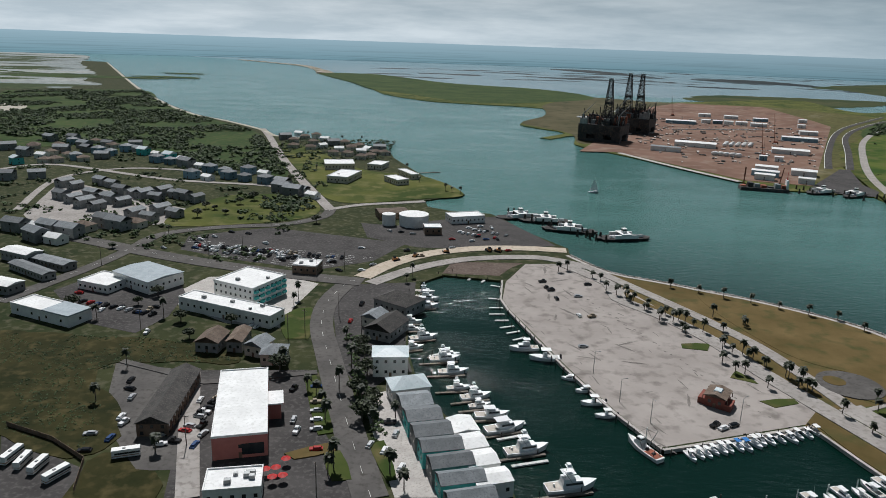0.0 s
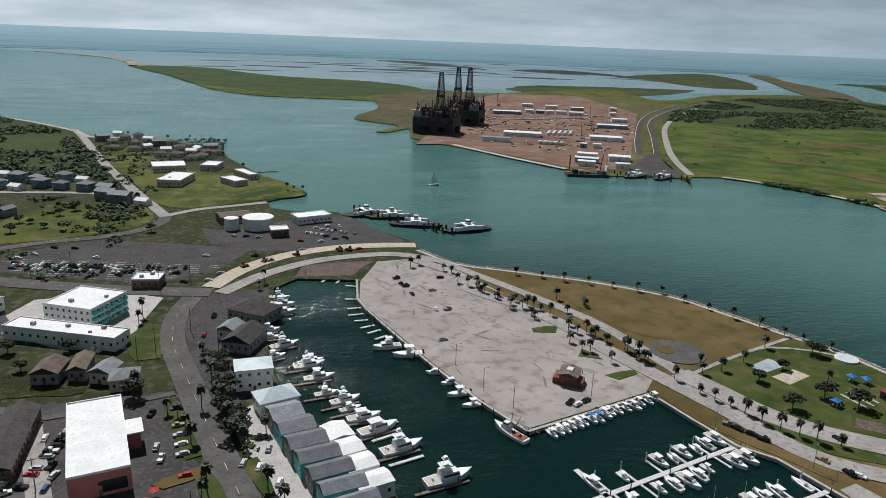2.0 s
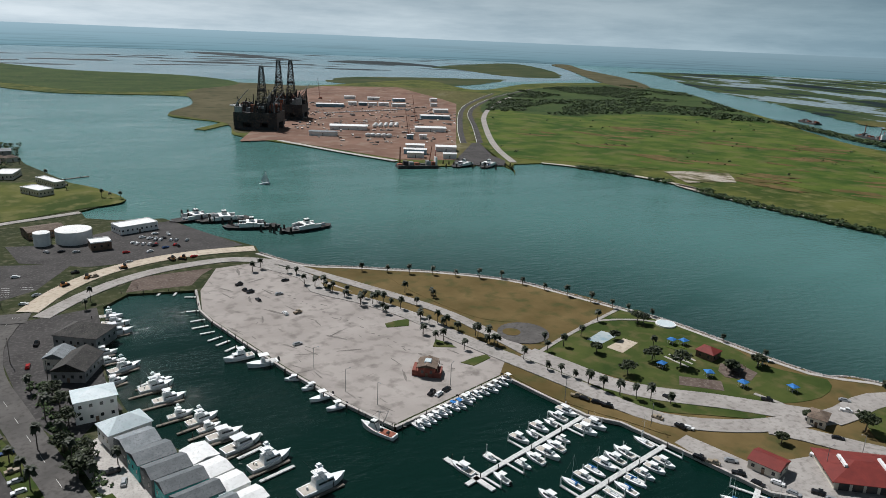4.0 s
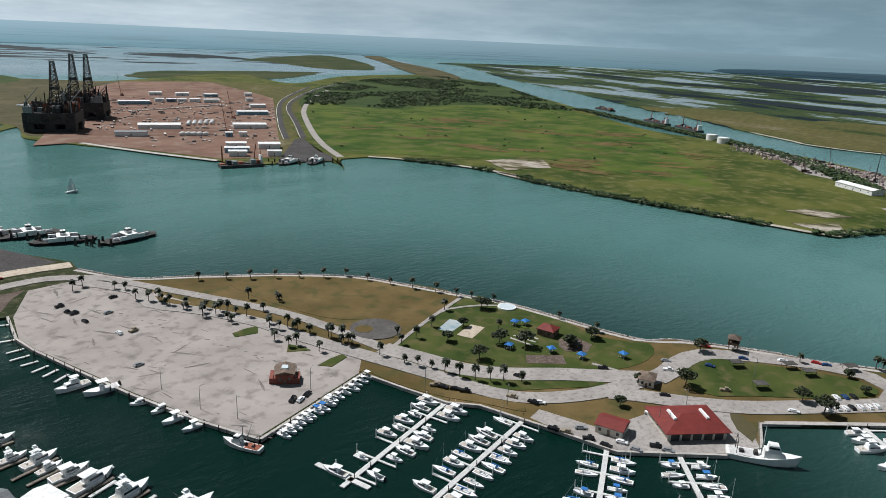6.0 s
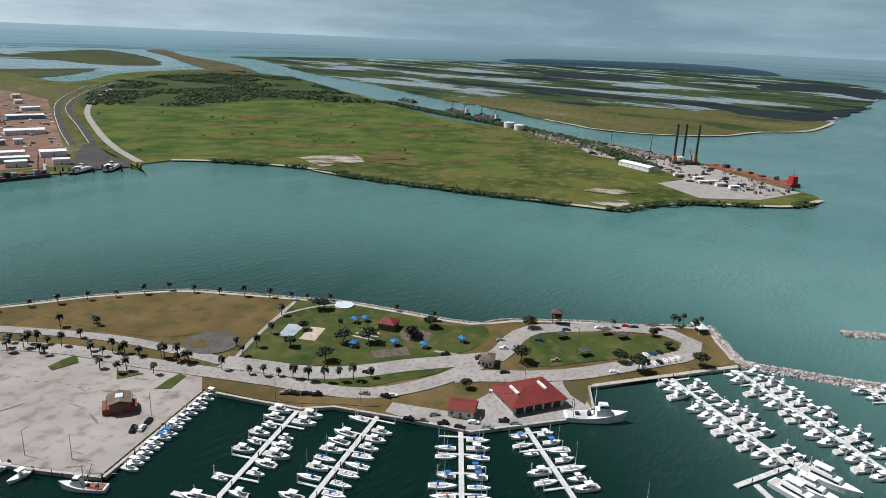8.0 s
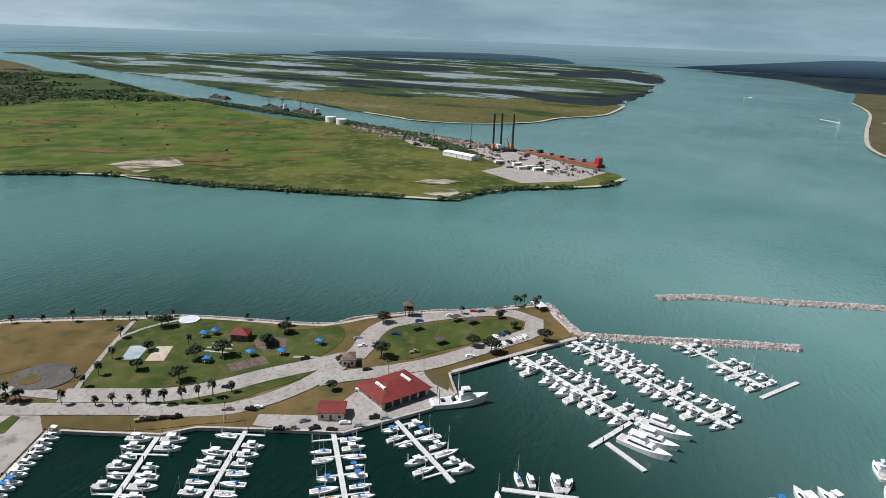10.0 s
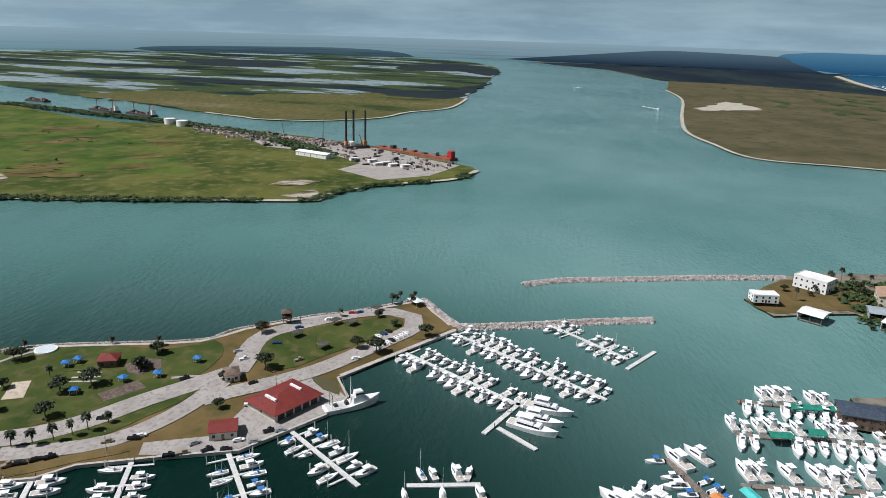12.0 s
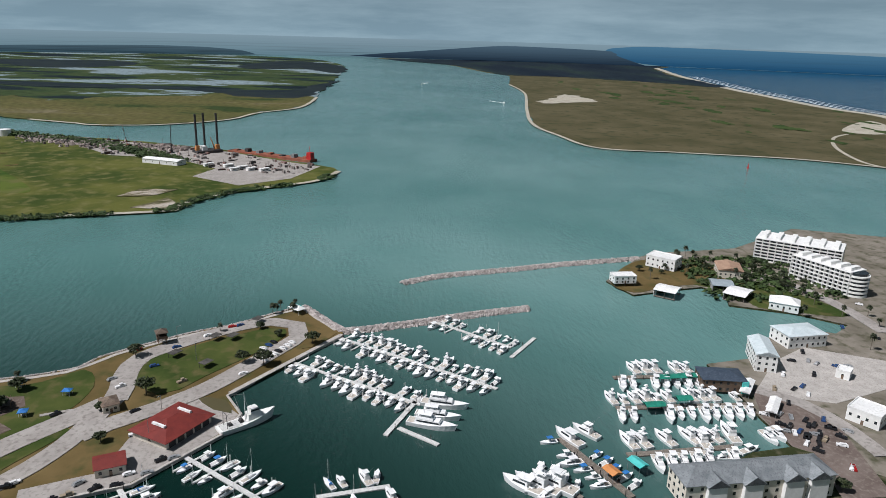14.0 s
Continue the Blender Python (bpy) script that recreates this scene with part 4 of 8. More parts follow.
# buildings: middle x and y, length, depth, turn, height
LOTS = {}
LOTS['pink_store'] = [(-69.2, 223.4, 17.5, 48.1, 13.7, 8)]
LOTS['dark_motel'] = [(-97.9, 231.0, 10.5, 40.4, 3.8, 5)]
LOTS['white_cafe'] = [(-60.0, 181.4, 16.5, 11.0, 10.7, 5)]
LOTS['teal_block'] = [(-100.5, 348.8, 25.9, 25.9, -26.3, 10)]
LOTS['long_store'] = [(-102.9, 321.7, 55.2, 11.2, -23.0, 6)]
LOTS['grey_hall'] = [(-159.9, 362.5, 30.2, 21.8, -32.1, 7)]
LOTS['white_annex'] = [(-180.6, 356.4, 20.4, 17.9, -20.1, 4)]
LOTS['low_hall'] = [(-186.3, 312.7, 39.0, 12.7, -23.4, 5)]
LOTS['storage'] = [(-229.1, 372.0, 35.3, 7.3, -32.5, 4), (-225.9, 387.1, 30.4, 8.4, -25.7, 4), (-248.9, 396.2, 22.2, 10.8, -24.1, 6), (-227.7, 344.3, 16.5, 10.3, -19.2, 5)]
LOTS['corner_cafe'] = [(-79.2, 393.2, 14.5, 12.2, -6.3, 5)]
LOTS['cottage'] = [(-99.6, 284.0, 10.1, 13.0, -5.3, 5), (-88.8, 286.8, 6.6, 15.3, -0.4, 5), (-78.1, 280.1, 8.5, 9.9, -19.5, 5), (-69.7, 272.9, 10.4, 10.2, 4.6, 5)]
LOTS['terminal'] = [(16.1, 527.9, 26.8, 15.1, 19.8, 5), (-40.9, 534.0, 22.7, 16.3, 17.8, 5), (-8.1, 489.7, 12.1, 11.2, 7.7, 5)]
LOTS['point_hall'] = [(-113.7, 744.1, 31.0, 28.8, 11.7, 6), (-98.4, 677.9, 21.2, 38.8, -13.4, 6), (-72.6, 751.6, 16.4, 24.6, -13.7, 5), (-37.7, 704.6, 33.1, 8.6, -62.0, 5), (-47.1, 670.3, 25.1, 13.1, -55.7, 5)]
LOTS['quay_shop'] = [(-21.2, 336.4, 20.6, 15.7, -35.3, 6), (-25.0, 305.4, 13.3, 18.3, -24.4, 5), (-31.7, 316.5, 8.7, 10.4, -24.2, 5)]
LOTS['quay_house'] = [(-20.2, 266.2, 14.2, 10.4, 4.6, 9)]
LOTS['boat_house'] = [(-11.6, 245.3, 14.8, 10.5, 18.3, 6)]
LOTS['pavilion'] = [(211.3, 118.8, 23.8, 18.5, -35.7, 4)]
LOTS['restroom'] = [(185.8, 135.9, 10.4, 9.4, -72.4, 3.5)]
LOTS['shelter_hall'] = [(238.3, 210.7, 8.4, 8.2, -74.6, 3.5)]
LOTS['lot_hut'] = [(109.0, 248.2, 9.6, 15.8, -34.1, 6)]
LOTS['kiosk'] = [(231.7, 149.1, 6.5, 8.4, -64.8, 3.5)]
LOTS['condo'] = [(404.8, -293.6, 58.3, 25.5, -131.6, 17), (357.5, -281.8, 42.8, 16.7, -160.2, 16)]
LOTS['point_house'] = [(367.6, -139.2, 15.5, 8.9, -89.9, 7), (403.2, -185.3, 21.5, 14.4, -136.7, 8), (317.5, -224.9, 16.8, 12.5, -125.1, 5)]
LOTS['boathouse'] = [(347.7, -161.7, 13.8, 14.1, -131.4, 4), (338.8, -206.5, 13.4, 18.7, -137.5, 4), (355.9, -204.2, 13.6, 14.2, -108.2, 4)]
LOTS['brown_hall'] = [(382.4, -224.4, 16.4, 20.7, -111.3, 6)]
LOTS['marina_hall'] = [(269.7, -201.5, 23.8, 15.9, -86.0, 7)]
LOTS['white_tower'] = [(247.1, -165.2, 10.1, 23.0, -110.1, 9)]
LOTS['fish_house'] = [(225.2, -130.1, 20.1, 13.2, -102.0, 6)]
LOTS['grey_lodge'] = [(146.3, -97.9, 58.6, 13.0, -89.2, 9)]
LOTS['street_shop'] = [(188.0, -179.6, 13.5, 12.5, -146.8, 6), (227.7, -198.3, 6.3, 7.0, -138.2, 4)]
LOTS['grey_shed'] = [(-8.5, 232.5, 11.7, 11.1, 16.1, 6), (-5.1, 222.1, 12.6, 10.2, 14.2, 6), (-1.8, 212.2, 13.2, 9.5, 14.4, 6), (1.5, 203.0, 13.8, 8.8, 13.0, 6), (4.7, 193.9, 14.0, 8.1, 15.8, 6), (7.8, 185.1, 14.3, 7.5, 14.5, 6), (10.5, 176.4, 14.7, 6.8, 16.4, 6)]
LOTS['white_shed'] = [(8.9, 216.5, 9.1, 10.5, 17.4, 5.5), (11.1, 206.2, 10.0, 9.6, 18.9, 5.5), (14.1, 196.5, 10.5, 8.9, 16.9, 5.5), (17.1, 186.6, 11.8, 8.1, 17.1, 5.5)]
LOTS['white_long'] = [(829.5, 255.7, 51.5, 15.8, -118.4, 5)]
# piers: both ends
PIERS = {}
PIERS['slip_pier'] = [(153.0, 193.0, 85.5, 172.4), (165.7, 163.2, 105.3, 148.4), (174.1, 129.9, 135.0, 106.9), (191.6, 110.1, 159.3, 76.8), (271.7, 74.7, 222.7, 15.0), (299.3, 50.7, 233.8, -22.6), (317.7, -3.0, 278.0, -40.3)]
PIERS['pier'] = [(86.3, 188.8, 92.3, 166.2), (230.9, 14.0, 199.3, 32.6), (204.4, 26.7, 189.9, 11.7), (266.5, -37.5, 289.1, -56.2), (161.3, 59.8, 164.9, 33.3)]
PIERS['east_pier'] = [(237.0, -126.9, 239.5, -82.2), (207.9, -136.6, 210.8, -72.2), (175.7, -109.5, 174.7, -62.5), (148.5, -53.7, 189.6, -39.0), (150.0, -35.0, 166.0, -20.4)]
PIERS['finger'] = [(34.2, 378.9, 27.9, 381.2), (32.2, 358.5, 25.5, 359.6), (32.5, 345.9, 25.3, 345.2), (32.7, 337.1, 24.8, 336.3), (34.1, 328.8, 27.2, 328.2), (36.3, 321.7, 29.1, 318.9), (38.5, 315.5, 31.7, 312.1), (40.5, 308.2, 34.2, 304.4), (5.9, 400.4, 11.1, 408.6), (15.1, 388.8, 21.2, 402.1), (22.9, 385.6, 28.8, 398.6), (-2.5, 395.2, 2.5, 404.4), (21.2, 217.5, 30.5, 221.1), (23.5, 208.2, 35.7, 214.1), (24.9, 201.7, 37.5, 205.7), (22.7, 224.4, 32.4, 229.7), (-4.4, 283.9, 5.6, 289.5), (-10.1, 301.9, -2.4, 307.8)]

# ---- builders ----
def part(name, bm, material, parent=None, label="", smooth=False):
    me = bpy.data.meshes.new(name)
    bm.normal_update()
    bm.to_mesh(me)
    bm.free()
    if smooth:
        me.polygons.foreach_set("use_smooth", [True] * len(me.polygons))
    me.materials.append(M[material] if isinstance(material, str) else material)
    ob = new(name, me)
    ob.parent = parent
    return tagged(ob, label)


def spline(pts, closed, step):
    """A smooth run of points through the given ones."""
    out, n = [], len(pts)
    last = n if closed else n - 1
    for i in range(last):
        a, b = Vector(pts[i]), Vector(pts[(i + 1) % n])
        z = Vector(pts[i - 1]) if closed or i > 0 else a
        c = Vector(pts[(i + 2) % n]) if closed or i < n - 2 else b
        k = max(1, min(14, int((b - a).length / step)))
        for j in range(k):
            u = j / k
            out.append(0.5 * ((2 * a) + (b - z) * u + (2 * z - 5 * a + 4 * b - c) * u * u + (3 * a - z - 3 * b + c) * u ** 3))
    if not closed:
        out.append(Vector(pts[-1]))
    return out


def sheet(bm, pts, z, depth=0.0):
    """A level sheet with that outline, and a skirt that goes down by depth."""
    vs = [bm.verts.new((p[0], p[1], z)) for p in pts]
    f = bm.faces.new(vs)
    f.normal_update()
    if f.normal.z < 0:
        f.normal_flip()
    if depth:
        low = [bm.verts.new((p[0], p[1], z - depth)) for p in pts]
        k = len(vs)
        for i in range(k):
            bm.faces.new((vs[i], vs[(i + 1) % k], low[(i + 1) % k], low[i]))
    bmesh.ops.triangulate(bm, faces=[f])
    bmesh.ops.recalc_face_normals(bm, faces=bm.faces)


def region(name, pts, z, material, label, depth=1.0, step=12.0, rough_edge=0.0, smooth=True, category="ground"):
    run = spline([(p[0], p[1], 0) for p in pts], True, step) if smooth else [Vector((p[0], p[1], 0)) for p in pts]
    if rough_edge:
        run = [p + Vector((noise.noise(p * 0.03), noise.noise(p * 0.03 + Vector((9, 9, 9))), 0)) * rough_edge + Vector((noise.noise(p * 0.15), noise.noise(p * 0.15 + Vector((5, 1, 9))), 0)) * rough_edge * 0.4 for p in run]
    bm = bmesh.new()
    sheet(bm, run, z, depth)
    return tagged(part(name, bm, material), label, category, kind="structure")


def ribbon(bm, pts, width, z, depth=0.3, step=8.0):
    run = spline([(p[0], p[1], 0) for p in pts], False, step)
    left, right = [], []
    for i, p in enumerate(run):
        d = (run[min(i + 1, len(run) - 1)] - run[max(i - 1, 0)]).normalized()
        s = Vector((-d.y, d.x, 0)) * width / 2
        left.append(p + s), right.append(p - s)
    rows = [[bm.verts.new((q.x, q.y, h)) for q in side] for side, h in ((left, z - depth), (left, z), (right, z), (right, z - depth))]
    for a, b in zip(rows, rows[1:]):
        for i in range(len(run) - 1):
            bm.faces.new((a[i], b[i], b[i + 1], a[i + 1]))
    bmesh.ops.recalc_face_normals(bm, faces=bm.faces)
    return run


# ---- water and land ----
bm = bmesh.new()
ring = [Vector((math.cos(a), math.sin(a), 0)) * 7000 for a in np.linspace(0, 2 * math.pi, 97)[:-1]]
sheet(bm, ring, -1.2)
tagged(part("water", bm, "water"), "turquoise ship channel and bay water with fine ripples", "water", kind="structure")

mainland = PLAN["town"] + PLAN["seawall"][1:] + PLAN["quay"]
region("ground", mainland, 0.0, "town", "sandy town ground with dry grass", 3.0, 25, smooth=False)
region("harbor_island_ground", PLAN["harbor_island"], 0.0, "field", "low grassy island across the channel", 3.0, 20, 4)
region("far_spit_ground", PLAN["far_spit"], 0.0, "bare_sand", "narrow sandy spit in the bay", 3.0, 60, 10)
region("marsh_ground", PLAN["marsh"], 0.0, "marsh", "salt marsh island with pools", 3.0, 30, 15)
region("barrier_ground", PLAN["barrier"], 0.0, "dune", "barrier island of dunes and dry grass", 3.0, 40, 8)
region("park_ground", PLAN["seawall"] + PLAN["quay"][:13], 0.012, "dry_lawn", "dry grass of the park peninsula", 0.4, smooth=False)
region("east_ground", PLAN["quay"][33:56] + [(600, -800), (220, -420), (125, -180)], 0.014, "town_pale", "pale sandy ground of the harbour village", 0.4, smooth=False)
LAYER = 0.0
# sheet over the far bay, its colour paled for haze and sky reflection
region("bay_water", PLAN["bay"], -1.16, "bay", "shallow bay water with haze and sky reflection painted pale", 0.1, 60)
region("gulf_water", PLAN["gulf"], -1.0, "gulf", "deep blue open gulf water", 0.2, 60)
for key, material, label, z in (
        ("center_lot", "lot", "large stained concrete parking lot", 0.05), ("ramp_apron", "mulch", "brown boat ramp apron", 0.03),
        ("queue_lot", "asphalt", "ferry queue asphalt lot", 0.03), ("terminal_lot", "asphalt", "ferry terminal asphalt lot", 0.03),
        ("shop_lot", "asphalt", "shop car park of grey asphalt", 0.03), ("white_yard", "concrete", "pale concrete yard", 0.03),
        ("dark_house_lot", "street", "grey motel car park", 0.03), ("blue_lot", "asphalt", "asphalt car park", 0.03),
        ("rv_lot", "asphalt", "camper park paving", 0.03), ("quay_yard", "asphalt", "worn quayside asphalt", 0.03),
        ("shed_yard", "concrete", "pale concrete forecourt of the boat sheds", 0.04), ("apt_lot", "pale_road", "apartment car park", 0.03),
        ("plaza", "pale_road", "paved quay by the red-roofed pavilion", 0.03), ("sand_patch", "dune", "bare gravel patch", 0.07),
        ("lawn_meadow", "dry_lawn", "dry brown meadow", 0.1), ("lawn_park", "lawn", "green park lawn", 0.1),
        ("lawn_strip", "lawn", "lawn strip between the drives", 0.15), ("lawn_strip_b", "dry_lawn", "dry lawn strip on the quay", 0.15),
        ("lawn_loop", "lawn", "green lawn inside the loop drive", 0.15), ("lawn_tip", "dry_lawn", "dry lawn at the point", 0.15),
        ("lawn_median", "dry_lawn", "grass median", 0.15), ("lawn_median_b", "dry_lawn", "grass median", 0.15),
        ("lawn_tri", "lawn", "grass island in the car park", 0.15), ("lawn_tri_b", "lawn", "grass island in the car park", 0.15),
        ("lawn_tri_c", "lawn", "grass island in the car park", 0.15), ("court", "court", "painted sports court", 0.15),
        ("sandbox", "sand", "sand volleyball court", 0.15), ("playground", "mulch", "brown mulch playground", 0.15),
        ("playground_b", "mulch", "round mulch playground", 0.15), ("yard_east", "concrete", "white shell parking yard", 0.04),
        ("brick_lot", "brown_gravel", "brown gravel car park", 0.03), ("condo_lawn", "lawn", "lawn by the condominiums", 0.06),
        ("point_lawn", "dry_lawn", "lawn at the house point", 0.06), ("spit_scrub", "scrub", "scrub on the low spit", 0.04), ("thicket", "scrub", "dark scrub at the far end of the island", 0.06), ("port_dry", "dune", "dry ground beside the port", 0.03), ("port_dry_b", "marsh_olive", "dry verge of the highway", 0.03), ("bare_a", "bare_sand", "bare shell sand on the island shore", 0.45), ("bare_b", "bare_sand", "bare shell sand by the island point", 0.45), ("bare_c", "bare_sand", "bare shell sand by the island point", 0.45), ("port_yard", "red_soil", "red earth port yard", 0.05),
        ("landing", "asphalt", "ferry landing asphalt", 0.08), ("spit_yard", "pale_road", "pale shell yard on the spit", 0.05),
        # the dark marsh patch here is cloud shadow painted as ground colour
        ("green_field", "green", "bright green field", 0.04), ("causeway", "dune", "sandy causeway islands in the bay", 0.3), ("marsh_olive", "marsh_olive", "olive grass shore of the marsh", 0.25), ("dark_marsh", "mud_and_cloud_shade", "marsh painted dark for cloud shadow", 0.3), ("mud_a", "mud_and_cloud_shade", "dark patch on the far marsh", 0.3), ("mud_b", "mud_and_cloud_shade", "dark patch on the far marsh", 0.3), ("tidal_flat", "wet_flat", "pale tidal flats behind the west shore", 0.05), ("dune_sand", "beach", "bare sand on the dunes", 0.2), ("wash_sand", "beach", "bare sand behind the gulf beach", 0.2), ("bay_isle", "reeds", "low green islet in the bay", -1.0), ("bay_isle_b", "reeds", "low green islet in the bay", -1.0), ("bay_isle_c", "mud_and_cloud_shade", "dark islet in the bay", -1.0), ("bay_isle_d", "mud_and_cloud_shade", "dark islet in the bay", -1.0),
        # far barrier ground darkened in colour for cloud shadow
        ("dark_barrier", "cloud_shade_flat", "barrier island flats painted dark for cloud shadow", 0.3), 
        ("scrub_west", "scrub", "dark green coastal scrub", 0.05), ("shore_grass", "field", "rough green field", 0.04),
        ("west_field", "rough_field", "rough brown field", 0.02), ("west_field_b", "rough_field", "rough brown field", 0.02), ("verge", "lawn", "green verge", 0.05), ("verge_b", "lawn", "green verge by the street", 0.15), ("verge_c", "lawn", "green verge by the street", 0.15), ("verge_d", "dry_lawn", "dry verge of the car park", 0.15), ("verge_e", "lawn", "green bed by the boat sheds", 0.15), ("salt_pan", "beach", "pale salt pan", 0.2), ("point_grass", "field", "grass of the point", 0.02)):
    LAYER += 0.004
    region(key + "_ground" if "lawn" not in key else key, PLAN[key], z + LAYER, material, label, 0.4, 6, smooth=material in ("lawn", "dry_lawn", "rough_field", "green", "field", "scrub", "beach", "mud_and_cloud_shade", "dune", "reeds", "wet_flat", "marsh_olive", "cloud_shade_flat"), rough_edge=25 if material in ("mud_and_cloud_shade", "reeds", "wet_flat", "marsh_olive", "cloud_shade_flat") or key == "dune_sand" else 8 if material in ("bare_sand", "rough_field") else 0)
for key, (width, material, pts) in LINES.items():
    if width:
        bm = bmesh.new()
        LAYER += 0.005
        ribbon(bm, pts, width, 0.03 + LAYER)
        tagged(part(key, bm, material), ("grey asphalt " if material in ("asphalt", "street") else "pale ") + key.replace("_", " "), "road", kind="structure")

# ---- kinds of things ----
def add_box(bm, x0, x1, y0, y1, z0, z1, m=None, taper=0.0):
    """A box; taper draws its top in on all sides."""
    t = taper
    vs = [bm.verts.new(p) for p in ((x0, y0, z0), (x1, y0, z0), (x1, y1, z0), (x0, y1, z0), (x0 + t, y0 + t, z1), (x1 - t, y0 + t, z1), (x1 - t, y1 - t, z1), (x0 + t, y1 - t, z1))]
    if m is not None:
        for v in vs:
            v.co = m @ v.co
    for f in ((3, 2, 1, 0), (4, 5, 6, 7), (0, 1, 5, 4), (1, 2, 6, 5), (2, 3, 7, 6), (3, 0, 4, 7)):
        bm.faces.new([vs[i] for i in f])


def add_tube(bm, a, b, r0, r1=None, n=6):
    a, b = Vector(a), Vector(b)
    r1 = r0 if r1 is None else r1
    q = (b - a).to_track_quat("Z", "Y")
    rows = []
    for p, r in ((a, r0), (b, r1)):
        rows.append([bm.verts.new(p + q @ Vector((math.cos(k * 2 * math.pi / n) * r, math.sin(k * 2 * math.pi / n) * r, 0))) for k in range(n)])
    for k in range(n):
        bm.faces.new((rows[0][k], rows[0][(k + 1) % n], rows[1][(k + 1) % n], rows[1][k]))
    bm.faces.new(rows[0][::-1])
    bm.faces.new(rows[1])


def box_part(name, material, parent, *boxes, label="", bevel=0.0):
    bm = bmesh.new()
    for b in boxes:
        add_box(bm, *b[:6], taper=b[6] if len(b) > 6 else 0.0)
    if bevel:
        bmesh.ops.bevel(bm, geom=list(bm.edges), offset=bevel, segments=1, affect="EDGES")
    return part(name, bm, material, parent, label)


def tube_part(name, material, parent, *tubes, label="", n=6):
    bm = bmesh.new()
    for t in tubes:
        add_tube(bm, *t, n=n)
    return part(name, bm, material, parent, label)


def welded_frame(name, material, parent, foot, head, z0, z1, r):
    """Four legs with a ring at head and foot, one welded piece; foot and head are x0, x1, y0, y1."""
    bm = bmesh.new()
    rows = [[bm.verts.new((x, y, z)) for x, y in ((a, c), (b, c), (b, d), (a, d))] for (a, b, c, d), z in ((foot, z0), (head, z1))]
    for i in range(4):
        j = (i + 1) % 4
        bm.faces.new((rows[0][i], rows[0][j], rows[1][j], rows[1][i]))
    bm.faces.new(rows[1])
    bmesh.ops.wireframe(bm, faces=list(bm.faces), thickness=r, use_replace=True, use_boundary=True, use_even_offset=False)
    return part(name, bm, material, parent)


def thing(name, label, category, group=""):
    return tagged(new(name), label, category, group)


def place(ob, x, y, z=0.0, turn=0.0, scale=1.0):
    ob.matrix_basis = pose(x, y, z, 0, 0, turn) @ Matrix.Scale(scale, 4)
    return ob


def put_copy(ob, x, y, z=0.0, turn=0.0, scale=1.0, label=""):
    c = copy_thing(ob, pose(x, y, z, 0, 0, turn))
    c.scale = (scale, scale, scale)
    return tagged(c, label)


BURIED = pose(0, 0, -60)


def hull(bm, length, beam, height, bow=0.35, draft=0.3, sections=9):
    """A pointed hull along x with a flared bow, a flat transom and a deck."""
    rows = []
    for i in range(sections):
        u = i / (sections - 1)
        x = -length / 2 + length * u
        w = beam / 2 * (1.0 if u < 0.5 else max(0.02, 1 - ((u - 0.5) / 0.5) ** 2.2)) * (0.9 + 0.1 * min(1, u * 4))
        sheer = height * (1 + bow * max(0, u - 0.35) ** 1.5 * 2)
        keel = -draft * (1 - max(0, u - 0.75) * 3.0)
        rake = length * 0.06 * max(0, u - 0.6) / 0.4
        rows.append([bm.verts.new(p) for p in ((x + rake, w, sheer), (x, w * 0.82, 0.05), (x, 0, keel), (x, -w * 0.82, 0.05), (x + rake, -w, sheer))])
    for a, b in zip(rows, rows[1:]):
        for k in range(4):
            bm.faces.new((a[k], a[k + 1], b[k + 1], b[k]))
        bm.faces.new((a[4], a[0], b[0], b[4]))
    bm.faces.new(rows[0])
    bmesh.ops.recalc_face_normals(bm, faces=bm.faces)


def sport_boat(label, tower=True):
    """A sport fishing boat, 13 m long."""
    b = thing("fishing_boat", label, "boat", "boats in the slips")
    bm = bmesh.new()
    hull(bm, 13, 4.4, 1.5, 0.6)
    part("hull", bm, "gelcoat", b)
    box_part("cockpit", "teak", b, (-6.2, -2.6, -1.75, 1.75, 1.5, 1.56), label="teak cockpit sole")
    cab = box_part("cabin", "gelcoat", b, (-2.6, 3.2, -1.6, 1.6, 1.6, 3.1, 0.35))
    box_part("windscreen", "glass_dark", cab, (-1.8, 2.95, -1.52, 1.52, 2.25, 2.75, 0.12), label="dark wraparound window")
    box_part("flybridge", "gelcoat", b, (-2.4, 1.0, -1.35, 1.35, 3.1, 3.9, 0.12))
    box_part("hardtop", "gelcoat", b, (-2.5, 0.9, -1.4, 1.4, 5.3, 5.42))
    welded_frame("tower_frame", "steel_grey", b, (-2.2, 0.7, -1.2, 1.2), (-1.8, 0.56, -1.02, 1.02), 3.85, 5.3, 0.12)
    if tower:
        box_part("tuna_tower", "gelcoat", b, (-1.6, 0.0, -0.8, 0.8, 7.0, 7.12), (-1.4, -0.2, -0.6, 0.6, 7.12, 7.7, 0.1))
        welded_frame("tower_leg", "steel_grey", b, (-2.2, 0.6, -1.2, 1.2), (-1.6, 0.0, -0.72, 0.72), 5.42, 7.0, 0.1)
    for s in (-1, 1):
        tube_part("outrigger", "steel_grey", b, ((0.0, s * 1.6, 2.9), (-4.2, s * 2.3, 9.0), 0.05, 0.02), n=4)
    box_part("fish_chair", "white_paint", b, (-4.6, -4.1, -0.3, 0.3, 1.56, 2.3, 0.05))
    return b


